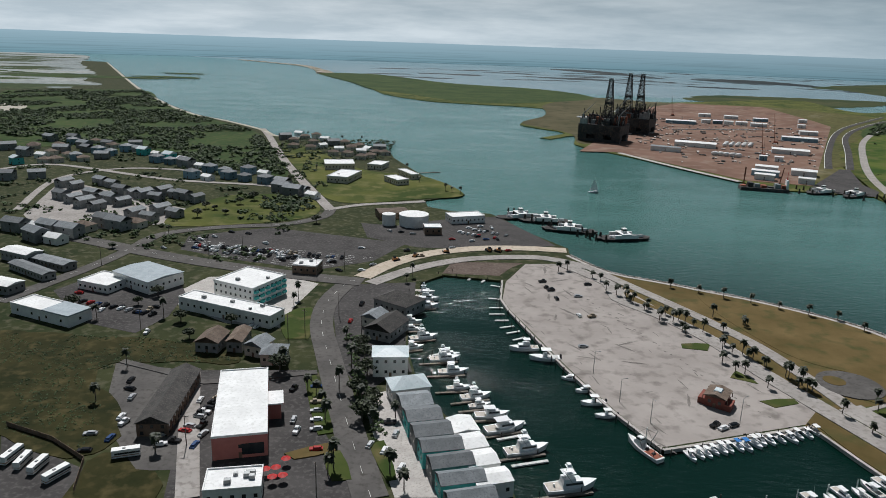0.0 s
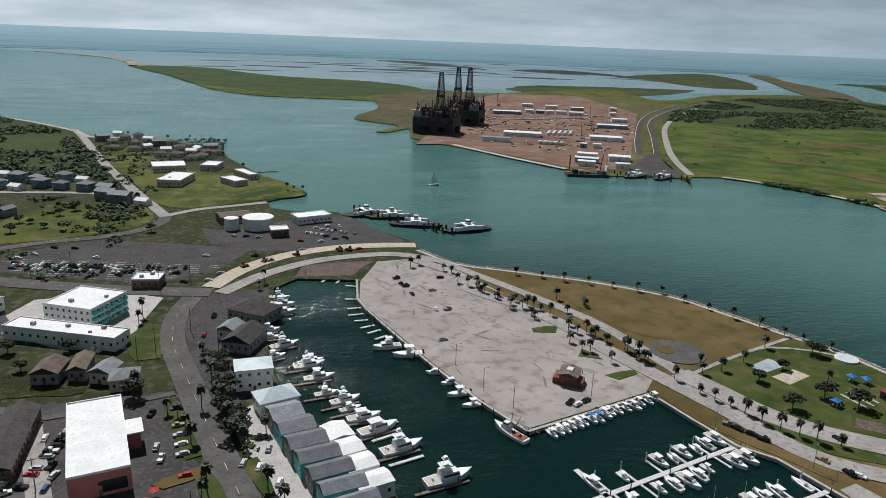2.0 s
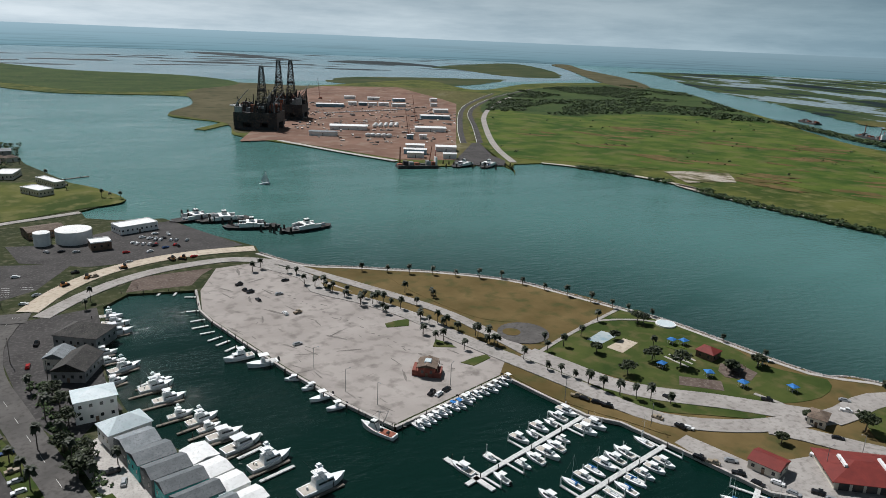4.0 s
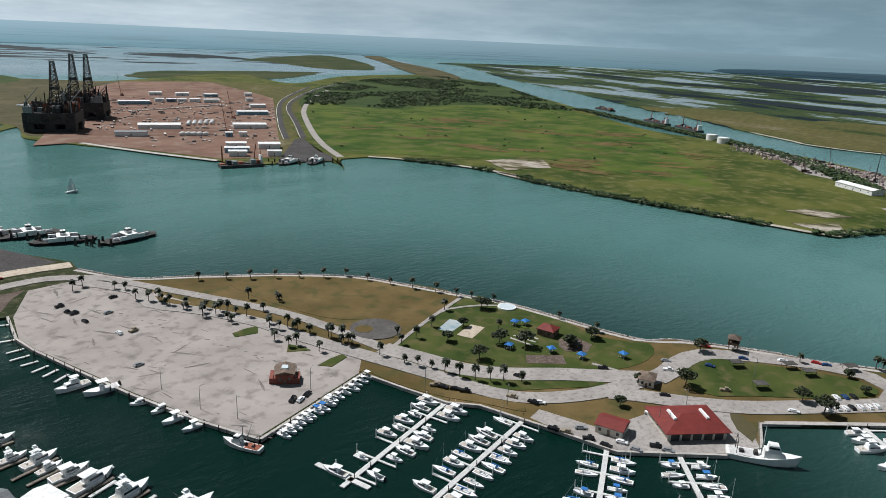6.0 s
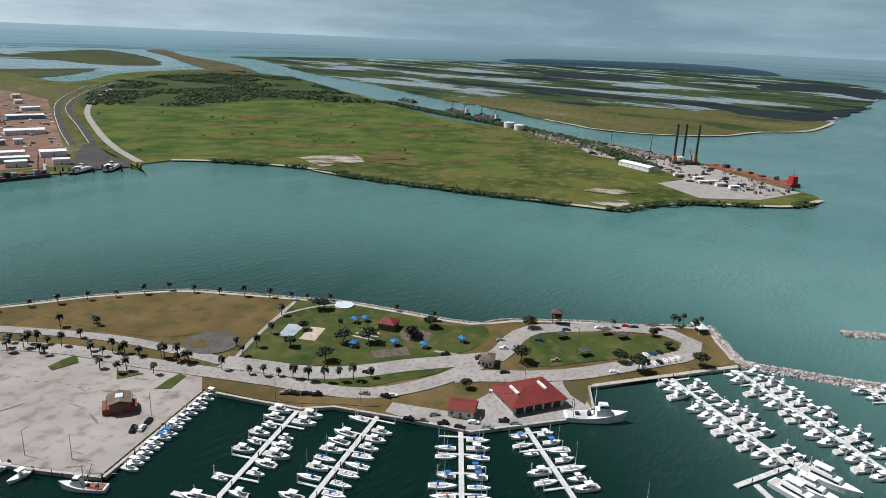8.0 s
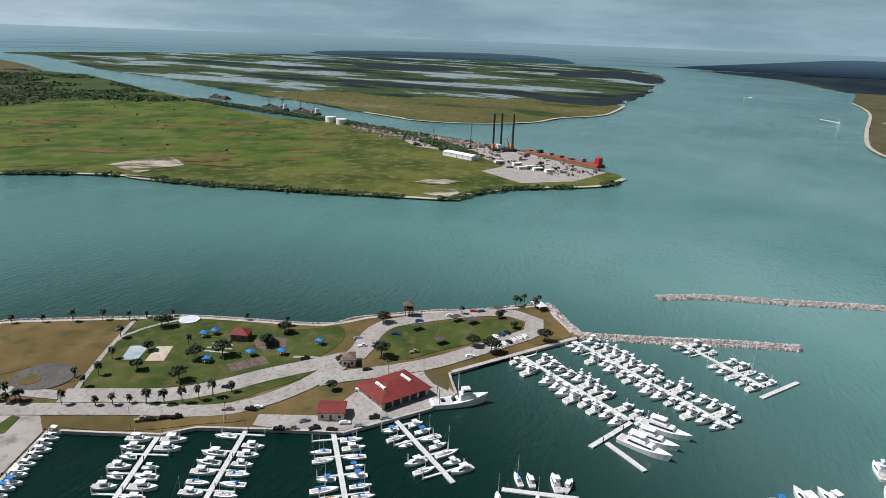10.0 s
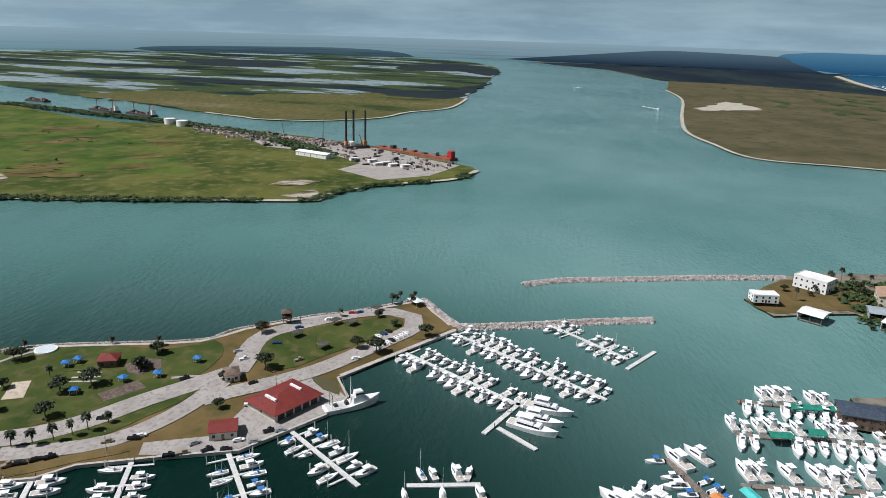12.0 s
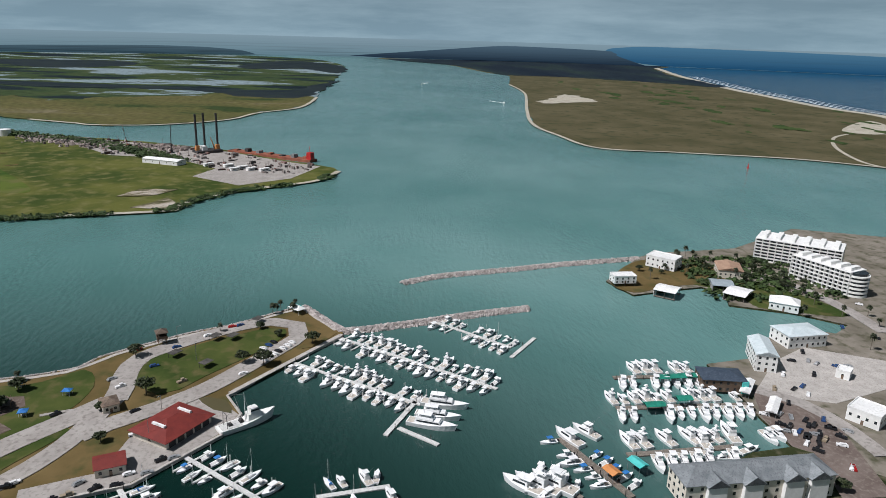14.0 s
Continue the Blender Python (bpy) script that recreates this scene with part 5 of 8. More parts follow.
def console_boat(label, canvas):
    b = thing("open_boat", label, "boat", "boats in the slips")
    bm = bmesh.new()
    hull(bm, 7.6, 2.6, 0.95, 0.5, 0.2, 7)
    part("hull", bm, "gelcoat", b)
    box_part("deck", "dock_white", b, (-3.4, 1.6, -0.95, 0.95, 0.97, 1.0))
    box_part("console", "gelcoat", b, (-0.6, 0.5, -0.5, 0.5, 1.0, 2.0, 0.1))
    box_part("t_top", canvas, b, (-1.5, 1.1, -1.0, 1.0, 2.95, 3.05), label="canvas top")
    welded_frame("top_frame", "steel_grey", b, (-0.8, 0.6, -0.7, 0.7), (-0.8, 0.6, -0.7, 0.7), 1.0, 2.95, 0.08)
    box_part("outboard", "car_black", b, (-4.35, -3.75, -0.45, -0.05, 0.5, 1.6, 0.08), (-4.35, -3.75, 0.05, 0.45, 0.5, 1.6, 0.08))
    return b


def cabin_boat(label):
    b = thing("cabin_cruiser", label, "boat", "boats in the slips")
    bm = bmesh.new()
    hull(bm, 10, 3.4, 1.25, 0.5, 0.25, 8)
    part("hull", bm, "gelcoat", b)
    cab = box_part("cabin", "gelcoat", b, (-1.6, 2.6, -1.2, 1.2, 1.3, 2.4, 0.35))
    box_part("windscreen", "glass_dark", cab, (-1.0, 2.3, -1.14, 1.14, 1.8, 2.2, 0.12))
    box_part("hardtop", "gelcoat", b, (-2.4, 1.2, -1.25, 1.25, 3.3, 3.42))
    welded_frame("top_frame", "steel_grey", b, (-2.2, 0.9, -1.1, 1.1), (-2.2, 0.9, -1.1, 1.1), 1.3, 3.3, 0.08)
    box_part("cockpit", "teak", b, (-4.7, -1.8, -1.3, 1.3, 1.26, 1.3))
    tube_part("antenna", "white_paint", b, ((-0.5, 1.0, 3.4), (-1.2, 1.0, 6.2), 0.03, 0.015), n=4)
    return b


def sail_boat(label, cover):
    b = thing("sailing_boat", label, "boat", "boats in the slips")
    bm = bmesh.new()
    hull(bm, 10, 3.0, 1.1, 0.25, 0.4, 8)
    part("hull", bm, "gelcoat", b)
    box_part("cabin", "gelcoat", b, (-1.5, 2.2, -0.9, 0.9, 1.1, 1.75, 0.2))
    box_part("cockpit", "teak", b, (-4.4, -1.6, -0.9, 0.9, 1.12, 1.18))
    tube_part("mast", "white_paint", b, ((0.8, 0, 1.6), (0.8, 0, 13.5), 0.1, 0.06))
    tube_part("sail_cover", cover, b, ((0.7, 0, 2.7), (-3.4, 0, 2.6), 0.26, 0.16), label="furled sail under its cover")
    tube_part("stay", "steel_grey", b, ((0.8, 0, 13.3), (4.9, 0, 1.3), 0.025), ((0.8, 0, 13.3), (-4.9, 0, 1.2), 0.025), n=3)
    box_part("spray_hood", cover, b, (-1.9, -1.2, -0.85, 0.85, 1.75, 2.4, 0.2))
    return b


def yacht(label, length=21.0):
    b = thing("motor_yacht", label, "yacht")
    k = length / 21
    bm = bmesh.new()
    hull(bm, length, 5.6, 2.1, 0.5, 0.4, 11)
    part("hull", bm, "gelcoat", b)
    cab = box_part("saloon", "gelcoat", b, (-7.0 * k, 4.5 * k, -2.2, 2.2, 2.1, 4.0, 0.5))
    box_part("saloon_window", "glass_dark", cab, (-6.0 * k, 4.2 * k, -2.08, 2.08, 2.8, 3.5, 0.2))
    box_part("upper_deck", "gelcoat", b, (-6.5 * k, 1.5 * k, -1.9, 1.9, 4.0, 4.9, 0.3))
    box_part("hardtop", "gelcoat", b, (-6.0 * k, 0.5 * k, -1.8, 1.8, 6.2, 6.36))
    tube_part("top_frame", "steel_grey", b, *[((x * k, y, 4.6), (x * k, y, 6.2), 0.08) for x in (-5.5, 0) for y in (-1.5, 1.5)])
    box_part("aft_deck", "teak", b, (-10.0 * k, -7.0 * k, -2.2, 2.2, 2.1, 2.16))
    tube_part("radar_mast", "white_paint", b, ((-3 * k, 0, 6.3), (-3.4 * k, 0, 8.6), 0.12, 0.05))
    return b


def trawler(label, length, dark):
    b = thing("shrimp_trawler", label, "boat")
    k = length / 22
    bm = bmesh.new()
    hull(bm, length, 6.2 * k, 2.2 * k, 0.9, 0.6, 10)
    part("hull", bm, "white_paint", b)
    box_part("wheelhouse", "white_paint", b, (0.5 * k, 6 * k, -2 * k, 2 * k, 2.3 * k, 5 * k, 0.2), (1.5 * k, 5 * k, -1.7 * k, 1.7 * k, 5 * k, 7 * k, 0.2))
    box_part("wheelhouse_window", "glass_dark", b, (1.6 * k, 5.05 * k, -1.72 * k, 1.72 * k, 5.9 * k, 6.5 * k, 0.05))
    box_part("work_deck", dark, b, (-10 * k, 0.2 * k, -2.6 * k, 2.6 * k, 2.2 * k, 2.28 * k), label="cluttered work deck")
    box_part("winch", "steel_dark", b, (-2.5 * k, -1 * k, -1.2 * k, 1.2 * k, 2.28 * k, 3.6 * k, 0.3), (-7 * k, -5.4 * k, -1 * k, 1 * k, 2.28 * k, 3.1 * k, 0.2))
    tube_part("mast", "white_paint", b, ((0, 0, 2.3 * k), (0, 0, 14 * k), 0.22, 0.12))
    for s in (-1, 1):
        tube_part("net_boom", "steel_grey", b, ((-0.5 * k, s * 1.5, 3 * k), (-1.5 * k, s * 6.5 * k, 11 * k), 0.15, 0.08), ((0, 0, 13 * k), (-1.5 * k, s * 6.5 * k, 11 * k), 0.04))
    tube_part("rigging", "steel_dark", b, ((0, 0, 13.5 * k), (10 * k, 0, 4 * k), 0.04), ((0, 0, 13.5 * k), (-10.5 * k, 0, 3 * k), 0.04), ((-8 * k, -2 * k, 2.3 * k), (-8 * k, -1.6 * k, 8 * k), 0.12), ((-8 * k, 2 * k, 2.3 * k), (-8 * k, 1.6 * k, 8 * k), 0.12), ((-8 * k, -1.6 * k, 8 * k), (-8 * k, 1.6 * k, 8 * k), 0.12), n=4)
    return b


def ferry(label):
    b = thing("car_ferry", label, "ferry", "car ferries")
    bm = bmesh.new()
    hull(bm, 22, 13, 1.8, 0.1, 0.6, 8)
    for v in list(bm.verts):
        v.co.x += 9
    n0 = len(bm.verts)
    hull(bm, 22, 13, 1.8, 0.1, 0.6, 8)
    bm.verts.ensure_lookup_table()
    for v in bm.verts[n0:]:
        v.co.x, v.co.y = -v.co.x - 9, -v.co.y
    part("hull", bm, "steel_dark", b)
    box_part("car_deck", "asphalt", b, (-18, 18, -5.6, 5.6, 1.8, 1.95))
    for s in (-1, 1):
        box_part("side_house", "white_paint", b, (-9, 9, s * 5.2 - 0.8, s * 5.2 + 0.8, 1.95, 4.6, 0.1))
    box_part("bridge_deck", "white_paint", b, (-4, 4, -6, 6, 4.8, 5.2))
    cab = box_part("pilot_house", "white_paint", b, (-1.8, 1.8, -1.8, 1.8, 5.2, 8.4, 0.2))
    box_part("pilot_window", "glass_dark", cab, (-1.75, 1.75, -1.75, 1.75, 6.9, 7.8, 0.06))
    tube_part("mast", "steel_grey", b, ((0, 0, 8.4), (0, 0, 12.5), 0.15, 0.06))
    for i, x in enumerate((-12, -6.5, 4, 10)):
        box_part("deck_vehicle", ("car_white", "car_blue", "car_silver", "car_white")[i], b, (x, x + 4.4, -2.6, -0.8, 2.2, 3.6, 0.25))
    return b


def car(label, paint, kind="car"):
    b = thing(kind, label, kind, "parked cars")
    tall = 0.25 if kind != "car" else 0.0
    bm = bmesh.new()
    add_box(bm, -2.3, 2.3, -0.92, 0.92, 0.35, 0.95 + tall, taper=0.08)
    if kind == "pickup":
        add_box(bm, -0.4, 1.4, -0.85, 0.85, 0.95 + tall, 1.75 + tall, taper=0.22)
    else:
        add_box(bm, -1.9, 1.1, -0.85, 0.85, 0.95 + tall, 1.5 + tall, taper=0.3)
    body = part("body", bm, paint, b)
    box_part("window", "glass_dark", body, ((-0.35, 1.35, -0.8, 0.8, 1.15 + tall, 1.55 + tall, 0.12) if kind == "pickup" else (-1.8, 1.03, -0.79, 0.79, 1.05 + tall, 1.4 + tall, 0.18)))
    for x in (-1.45, 1.45):
        bm = bmesh.new()
        stops = ((-0.93, 0.34), (-0.71, 0.34), (-0.7, 0.08), (0.7, 0.08), (0.71, 0.34), (0.93, 0.34))
        rings = [[bm.verts.new((x + math.cos(k * 0.628) * q, y, 0.34 + math.sin(k * 0.628) * q)) for k in range(10)] for y, q in stops]
        for p, q in zip(rings, rings[1:]):
            for k in range(10):
                bm.faces.new((p[k], p[(k + 1) % 10], q[(k + 1) % 10], q[k]))
        bm.faces.new(rings[0][::-1]), bm.faces.new(rings[-1])
        part("axle", bm, "rubber", b, "axle with two black wheels")
    return b


def palm(label, height, seed, spread=2.1):
    """A cabbage palm: slender trunk, round head of arched fan fronds."""
    rnd = random.Random(seed)
    b = thing("palm_tree", label, "palm tree", "palms")
    bm = bmesh.new()
    lean = Vector((rnd.uniform(-0.4, 0.4), rnd.uniform(-0.4, 0.4), 0))
    for i in range(3):
        add_tube(bm, lean * (i / 3) ** 2 + Vector((0, 0, height * i / 3)), lean * ((i + 1) / 3) ** 2 + Vector((0, 0, height * (i + 1) / 3)), 0.24 - 0.03 * i, 0.21 - 0.03 * i, 7)
    part("trunk", bm, "trunk", b)
    bm = bmesh.new()
    top = lean + Vector((0, 0, height))
    for k in range(46):
        a, lift, r = rnd.uniform(0, 6.283), rnd.uniform(-0.75, 1.25), spread * rnd.uniform(0.75, 1.1)
        d, side = Vector((math.cos(a), math.sin(a), 0)), Vector((-math.sin(a), math.cos(a), 0))
        prev = None
        for j in range(4):
            u = j / 3
            p = top + d * (r * u * math.cos(lift * 0.7)) + Vector((0, 0, r * (math.sin(lift) * u - 0.55 * u * u)))
            w = (0.1, 0.55, 0.62, 0.1)[j]
            cur = (bm.verts.new(p + side * w), bm.verts.new(p + Vector((0, 0, 0.12 * (1 - u)))), bm.verts.new(p - side * w))
            if prev:
                bm.faces.new((prev[0], prev[1], cur[1], cur[0])), bm.faces.new((prev[1], prev[2], cur[2], cur[1]))
            prev = cur
    part("crown", bm, "palm_leaf", b)
    return b


def leaf_clumps(bm, centre, radius, count, rnd, flat=0.7, leaf=0.5):
    for _ in range(count):
        v = Vector((rnd.gauss(0, 1), rnd.gauss(0, 1), rnd.gauss(0, 1))).normalized() * rnd.uniform(0.55, 1.0) ** 0.5
        p = centre + Vector((v.x * radius, v.y * radius, v.z * radius * flat))
        q = Euler((rnd.uniform(-0.9, 0.9), rnd.uniform(-0.9, 0.9), rnd.uniform(0, 6.28))).to_matrix()
        s = leaf * rnd.uniform(0.6, 1.4)
        vs = [bm.verts.new(p + q @ Vector(c)) for c in ((-s, -s * 0.5, 0), (0, -s * 0.7, s * 0.25), (s, 0, 0), (0, s * 0.7, s * 0.2), (-s, s * 0.5, 0))]
        bm.faces.new(vs)


def tree(label, height, seed):
    """A wind-bent broadleaf tree with a spreading crown of leaf clumps."""
    rnd = random.Random(seed)
    b = thing("tree", label, "tree", "trees")
    bm = bmesh.new()
    add_tube(bm, (0, 0, 0), (0.2, 0, height * 0.4), 0.28, 0.2, 7)
    tips = []
    for k in range(6):
        a = k * 1.05 + rnd.uniform(-0.3, 0.3)
        tip = Vector((math.cos(a) * height * 0.33, math.sin(a) * height * 0.33, height * rnd.uniform(0.6, 0.8)))
        add_tube(bm, (0.2, 0, height * 0.38), tip, 0.13, 0.05, 5)
        tips.append(tip)
    part("trunk", bm, "trunk", b)
    bm = bmesh.new()
    for tip in tips + [Vector((0, 0, height * 0.85))]:
        leaf_clumps(bm, tip, height * rnd.uniform(0.2, 0.3), 70, rnd, 0.65, 0.45)
    part("crown", bm, "leaf", b)
    return b


def roof_mesh(bm, kind, L, D, h, over=0.5, rise=None):
    x, y = L / 2 + over, D / 2 + over
    if kind == "flat":
        x, y = L / 2 + 0.1, D / 2 + 0.1
        loops = [[bm.verts.new((sx * (x - i), sy * (y - i), z)) for sx, sy in ((-1, -1), (1, -1), (1, 1), (-1, 1))] for i, z in ((0, h), (0, h + 0.8), (0.35, h + 0.8), (0.35, h + 0.35))]
        bm.faces.new(loops[0][::-1])
        for p, q in zip(loops, loops[1:]):
            for k in range(4):
                bm.faces.new((p[k], p[(k + 1) % 4], q[(k + 1) % 4], q[k]))
        bm.faces.new(loops[3])
        return
    rise = rise or D * 0.26
    hip = min(y, x * 0.9) if kind == "hip" else 0.0
    rings = []
    for dz in (0, 0.18):
        rings.append([bm.verts.new(p) for p in ((-x, -y, h + dz), (x, -y, h + dz), (x, y, h + dz), (-x, y, h + dz), (-x + hip, 0, h + rise + dz), (x - hip, 0, h + rise + dz))])
    for r, flip in ((rings[1], False), (rings[0], True)):
        for f in ((0, 1, 5, 4), (2, 3, 4, 5), (1, 2, 5), (3, 0, 4)):
            fs = [r[i] for i in f]
            bm.faces.new(fs[::-1] if flip else fs)
    for i in range(4):
        a, c = i, (i + 1) % 4
        bm.faces.new((rings[0][a], rings[0][c], rings[1][c], rings[1][a]))


def house(name, label, category, spec, roof, wall_mat, roof_mat, storeys=1, stilts=0.0, group="", units=(), rise=None, win=3.2, over=0.5):
    """A building: walls, roof, every window, a door, and what stands on its roof."""
    cx, cy, L, D, turn, h = spec
    b = thing(name, label, category, group)
    place(b, cx, cy, 0, turn)
    box_part("wall", wall_mat, b, (-L / 2, L / 2, -D / 2, D / 2, stilts, h))
    bm = bmesh.new()
    if roof != "flat" and D > L * 1.15:
        roof_mesh(bm, roof, D, L, h, over, rise)
        bmesh.ops.rotate(bm, verts=bm.verts, matrix=Matrix.Rotation(math.pi / 2, 3, "Z"))
    else:
        roof_mesh(bm, roof, L, D, h, over, rise)
    top = part("roof", bm, roof_mat, b)
    if stilts:
        for sx in (-0.46, 0, 0.46):
            for sy in (-0.45, 0.45):
                box_part("stilt", "old_wood", b, (sx * L - 0.15, sx * L + 0.15, sy * D - 0.15, sy * D + 0.15, 0, stilts))
    me = None
    step = (h - stilts) / storeys
    for sy, length, across in ((-1, L, False), (1, L, False), (-1, D, True), (1, D, True)):
        n = min(14, max(1, int(length / win)))
        for s in range(storeys):
            for i in range(n):
                u = (i + 0.5) / n * length - length / 2
                z = stilts + step * (s + 0.55)
                if me is None:
                    bm = bmesh.new()
                    add_box(bm, -0.55, 0.55, -0.05, 0.05, -0.6, 0.6)
                    add_box(bm, -0.65, 0.65, -0.03, 0.08, -0.72, -0.62)
                    first = part("window", bm, "glass_dark", b)
                    me, w = first.data, first
                else:
                    w = new("window", me)
                    w.parent = b
                w.matrix_basis = pose(sy * D / 2 * 0 + u, sy * D / 2, z) if not across else pose(sy * L / 2, u, z, 0, 0, 90)
    box_part("door", "brown_wall", b, (-0.55, 0.55, -D / 2 - 0.06, -D / 2 + 0.02, stilts + 0.02, stilts + 2.1))
    for x, y, s in units:
        box_part("roof_unit", "steel_grey", top, (x - s, x + s, y - s * 0.8, y + s * 0.8, h + 0.35, h + 0.35 + s * 1.3, 0.1), label="grey rooftop air unit")
    return b

# ---- harbour: piers and boats ----
WATER = -1.2
rnd = random.Random(4)


def pier(spec, width=2.2, label="white concrete floating pier with pilings", fingers=0.0, step=9.0, material="dock_white"):
    x0, y0, x1, y1 = spec
    L, turn = math.hypot(x1 - x0, y1 - y0), math.degrees(math.atan2(y1 - y0, x1 - x0))
    b = thing("pier", label, "pier", "harbour piers")
    place(b, x0, y0, WATER, turn)
    box_part("deck", material, b, (0, L, -width / 2, width / 2, 0.15, 0.65))
    k = 0
    while fingers and k * step < L - 4:
        x = 4 + k * step
        for s in (-1, 1):
            box_part("finger", "dock_white", b, (x - 0.5, x + 0.5, min(s * width / 2, s * fingers), max(s * width / 2, s * fingers), 0.2, 0.6))
            tube_part("piling", "dock_white", b, ((x, s * fingers, -1), (x, s * fingers, 3.6), 0.22, 0.2), label="white-capped piling")
        k += 1
    for x in np.arange(2, L, 14 if not fingers else 18):
        tube_part("piling", "piling", b, ((x, width / 2 + 0.2, -1), (x, width / 2 + 0.2, 2.6), 0.18, 0.16))
    return b


BOATS = [sport_boat("white sport fishing boat with a tuna tower, moored"), sport_boat("white sport fishing boat with a flybridge, moored", False), cabin_boat("white cabin cruiser with a hardtop, moored"),
         console_boat("small white open fishing boat with a white top", "white_paint"), console_boat("small white open fishing boat with a blue canvas top", "blue_canvas"),
         sail_boat("white sailing boat with a blue sail cover", "blue_canvas"), sail_boat("white sailing boat with a pale furled sail", "white_paint"), sail_boat("white sailing boat with a tan sail cover", "crane_orange")]
SIZE = [13, 13, 10, 7.6, 7.6, 10, 10, 10]
used = [False] * len(BOATS)


def moor(k, x, y, turn, length=None):
    s = (length or SIZE[k]) / SIZE[k]
    if not used[k]:
        used[k] = True
        return place(BOATS[k], x, y, WATER, turn, s)
    return put_copy(BOATS[k], x, y, WATER, turn, s)


MIX = [(2, 2, 3, 1, 2, 2), (2, 5, 6, 2, 5, 6), (5, 6, 7, 3, 4, 2, 5), (2, 3, 2, 4, 6), (1, 2, 0, 1, 2), (1, 2, 3, 0, 2), (2, 3, 2, 6)]
for spec, mix, full in zip(PIERS["slip_pier"], MIX, (0.55, 0.85, 0.85, 0.72, 0.85, 0.85, 0.7)):
    pier(spec, 1.9, fingers=8.5, step=11.8, label="white floating pier with finger slips and pilings")
    x0, y0, x1, y1 = spec
    L, turn = math.hypot(x1 - x0, y1 - y0), math.degrees(math.atan2(y1 - y0, x1 - x0))
    d, n = Vector((x1 - x0, y1 - y0)) / L, Vector((y0 - y1, x1 - x0)) / L
    u = 6.2
    while u < L - 1:
        for s in (-1, 1):
            if rnd.random() < full:
                k = rnd.choice(mix)
                size = SIZE[k] * rnd.uniform(0.75, 0.98) if k not in (0, 1) else rnd.uniform(9.5, 12)
                p = Vector((x0, y0)) + d * u + n * s * (2.0 + size / 2)
                moor(k, p.x, p.y, turn + s * 90 + rnd.uniform(-3, 3) + (180 if rnd.random() < 0.35 else 0), size)
        u += 5.9
for spec in PIERS["pier"]:
    pier(spec)
for spec in PIERS["east_pier"]:
    pier(spec, 3.0, "weathered wooden boat pier", material="pier_wood")
for spec in PIERS["finger"]:
    pier(spec, 1.3, "narrow floating finger pier")
for x, y, size, turn in PLAN["boats_west"]:
    moor(rnd.choice((0, 0, 1, 2)), x, y, turn, max(8.5, size))
    c, d = math.cos(math.radians(turn)), math.sin(math.radians(turn))
    h = max(8.5, size) / 2
    pier((x - c * (h + 5) + d * 3.2, y - d * (h + 5) - c * 3.2, x + c * h * 0.8 + d * 3.2, y + d * h * 0.8 - c * 3.2), 1.2, "weathered dark wooden finger pier", material="pier_wood")
for i, (x, y, size, turn) in enumerate(PLAN["boats_lot"]):
    moor((1, 3, 2, 2, 3, 3)[i], x - 4.2, y - 1.6, turn, min(13, size))
for x, y, size, turn in PLAN["boats_row"]:
    moor(rnd.choice((2, 3, 3, 2, 3, 3, 4)), x + rnd.uniform(1.0, 1.8), y - rnd.uniform(2.5, 4.0), turn + rnd.uniform(-6, 6), size * rnd.uniform(0.85, 1.1))
for x, y, size, turn in PLAN["boats_east"]:
    moor(rnd.choice((0, 1, 1, 2)), x, y, turn, max(8, size))
for spec, mix in zip(PIERS["east_pier"], ((1, 0, 1, 1), (1, 0, 1, 2), (0, 1, 1), (3, 2, 4), (2, 3))):
    x0, y0, x1, y1 = spec
    L, turn = math.hypot(x1 - x0, y1 - y0), math.degrees(math.atan2(y1 - y0, x1 - x0))
    d, n = Vector((x1 - x0, y1 - y0)) / L, Vector((y0 - y1, x1 - x0)) / L
    u = 5.0
    while u < L:
        for s in (-1, 1):
            k = rnd.choice(mix)
            size = SIZE[k] * rnd.uniform(0.82, 1.02)
            p = Vector((x0, y0)) + d * u + n * s * (2.2 + size / 2)
            if rnd.random() < 0.8:
                moor(k, p.x, p.y, turn + s * 90 - 12 * s + rnd.uniform(-4, 4), size)
        u += 5.4
x0, y0, x1, y1 = PIERS["pier"][4]
for i in range(7):
    u = i / 6
    moor((6, 5, 2, 6, 1, 2, 2)[i], x0 + (x1 - x0) * u + (6.5 if i % 3 else -6.0), y0 + (y1 - y0) * u, 8 + rnd.uniform(-25, 25), rnd.uniform(7.5, 11))
first = None
for x, y, size, turn in PLAN["boats_big"][:3]:
    if first is None:
        first = place(yacht("large white motor yacht moored at the pier head"), x, y, WATER, turn)
    else:
        put_copy(first, x, y, WATER, turn, size / 21)
x, y, size, turn = PLAN["boats_big"][3]
place(trawler("white shrimp trawler with raised net booms at the quay", size * 0.98, "dock_white"), x, y, WATER, turn)
x, y = PLAN["misc"][1]
place(trawler("weathered shrimp boat with rusty rigging by the lot", 15, "rust"), x, y, WATER, 120)
f = ferry("grey and white car ferry crossing the channel")
for i, (x, y, size, turn) in enumerate(PLAN["ferries"] + PLAN["ferries_far"]):
    if i == 0:
        place(f, x, y, WATER, turn, 1.0)
    else:
        put_copy(f, x, y, WATER, turn, 1.0, "grey and white car ferry at its landing")
x, y = PLAN["misc"][0]
b = thing("sailing_yacht", "small sailing yacht under full white sail", "boat")
place(b, x, y, WATER, 20)
bm = bmesh.new()
hull(bm, 11, 3, 1.1, 0.25, 0.4, 8)
part("hull", bm, "gelcoat", b)
tube_part("mast", "white_paint", b, ((0.8, 0, 1), (0.8, 0, 15), 0.1, 0.06))
bm = bmesh.new()
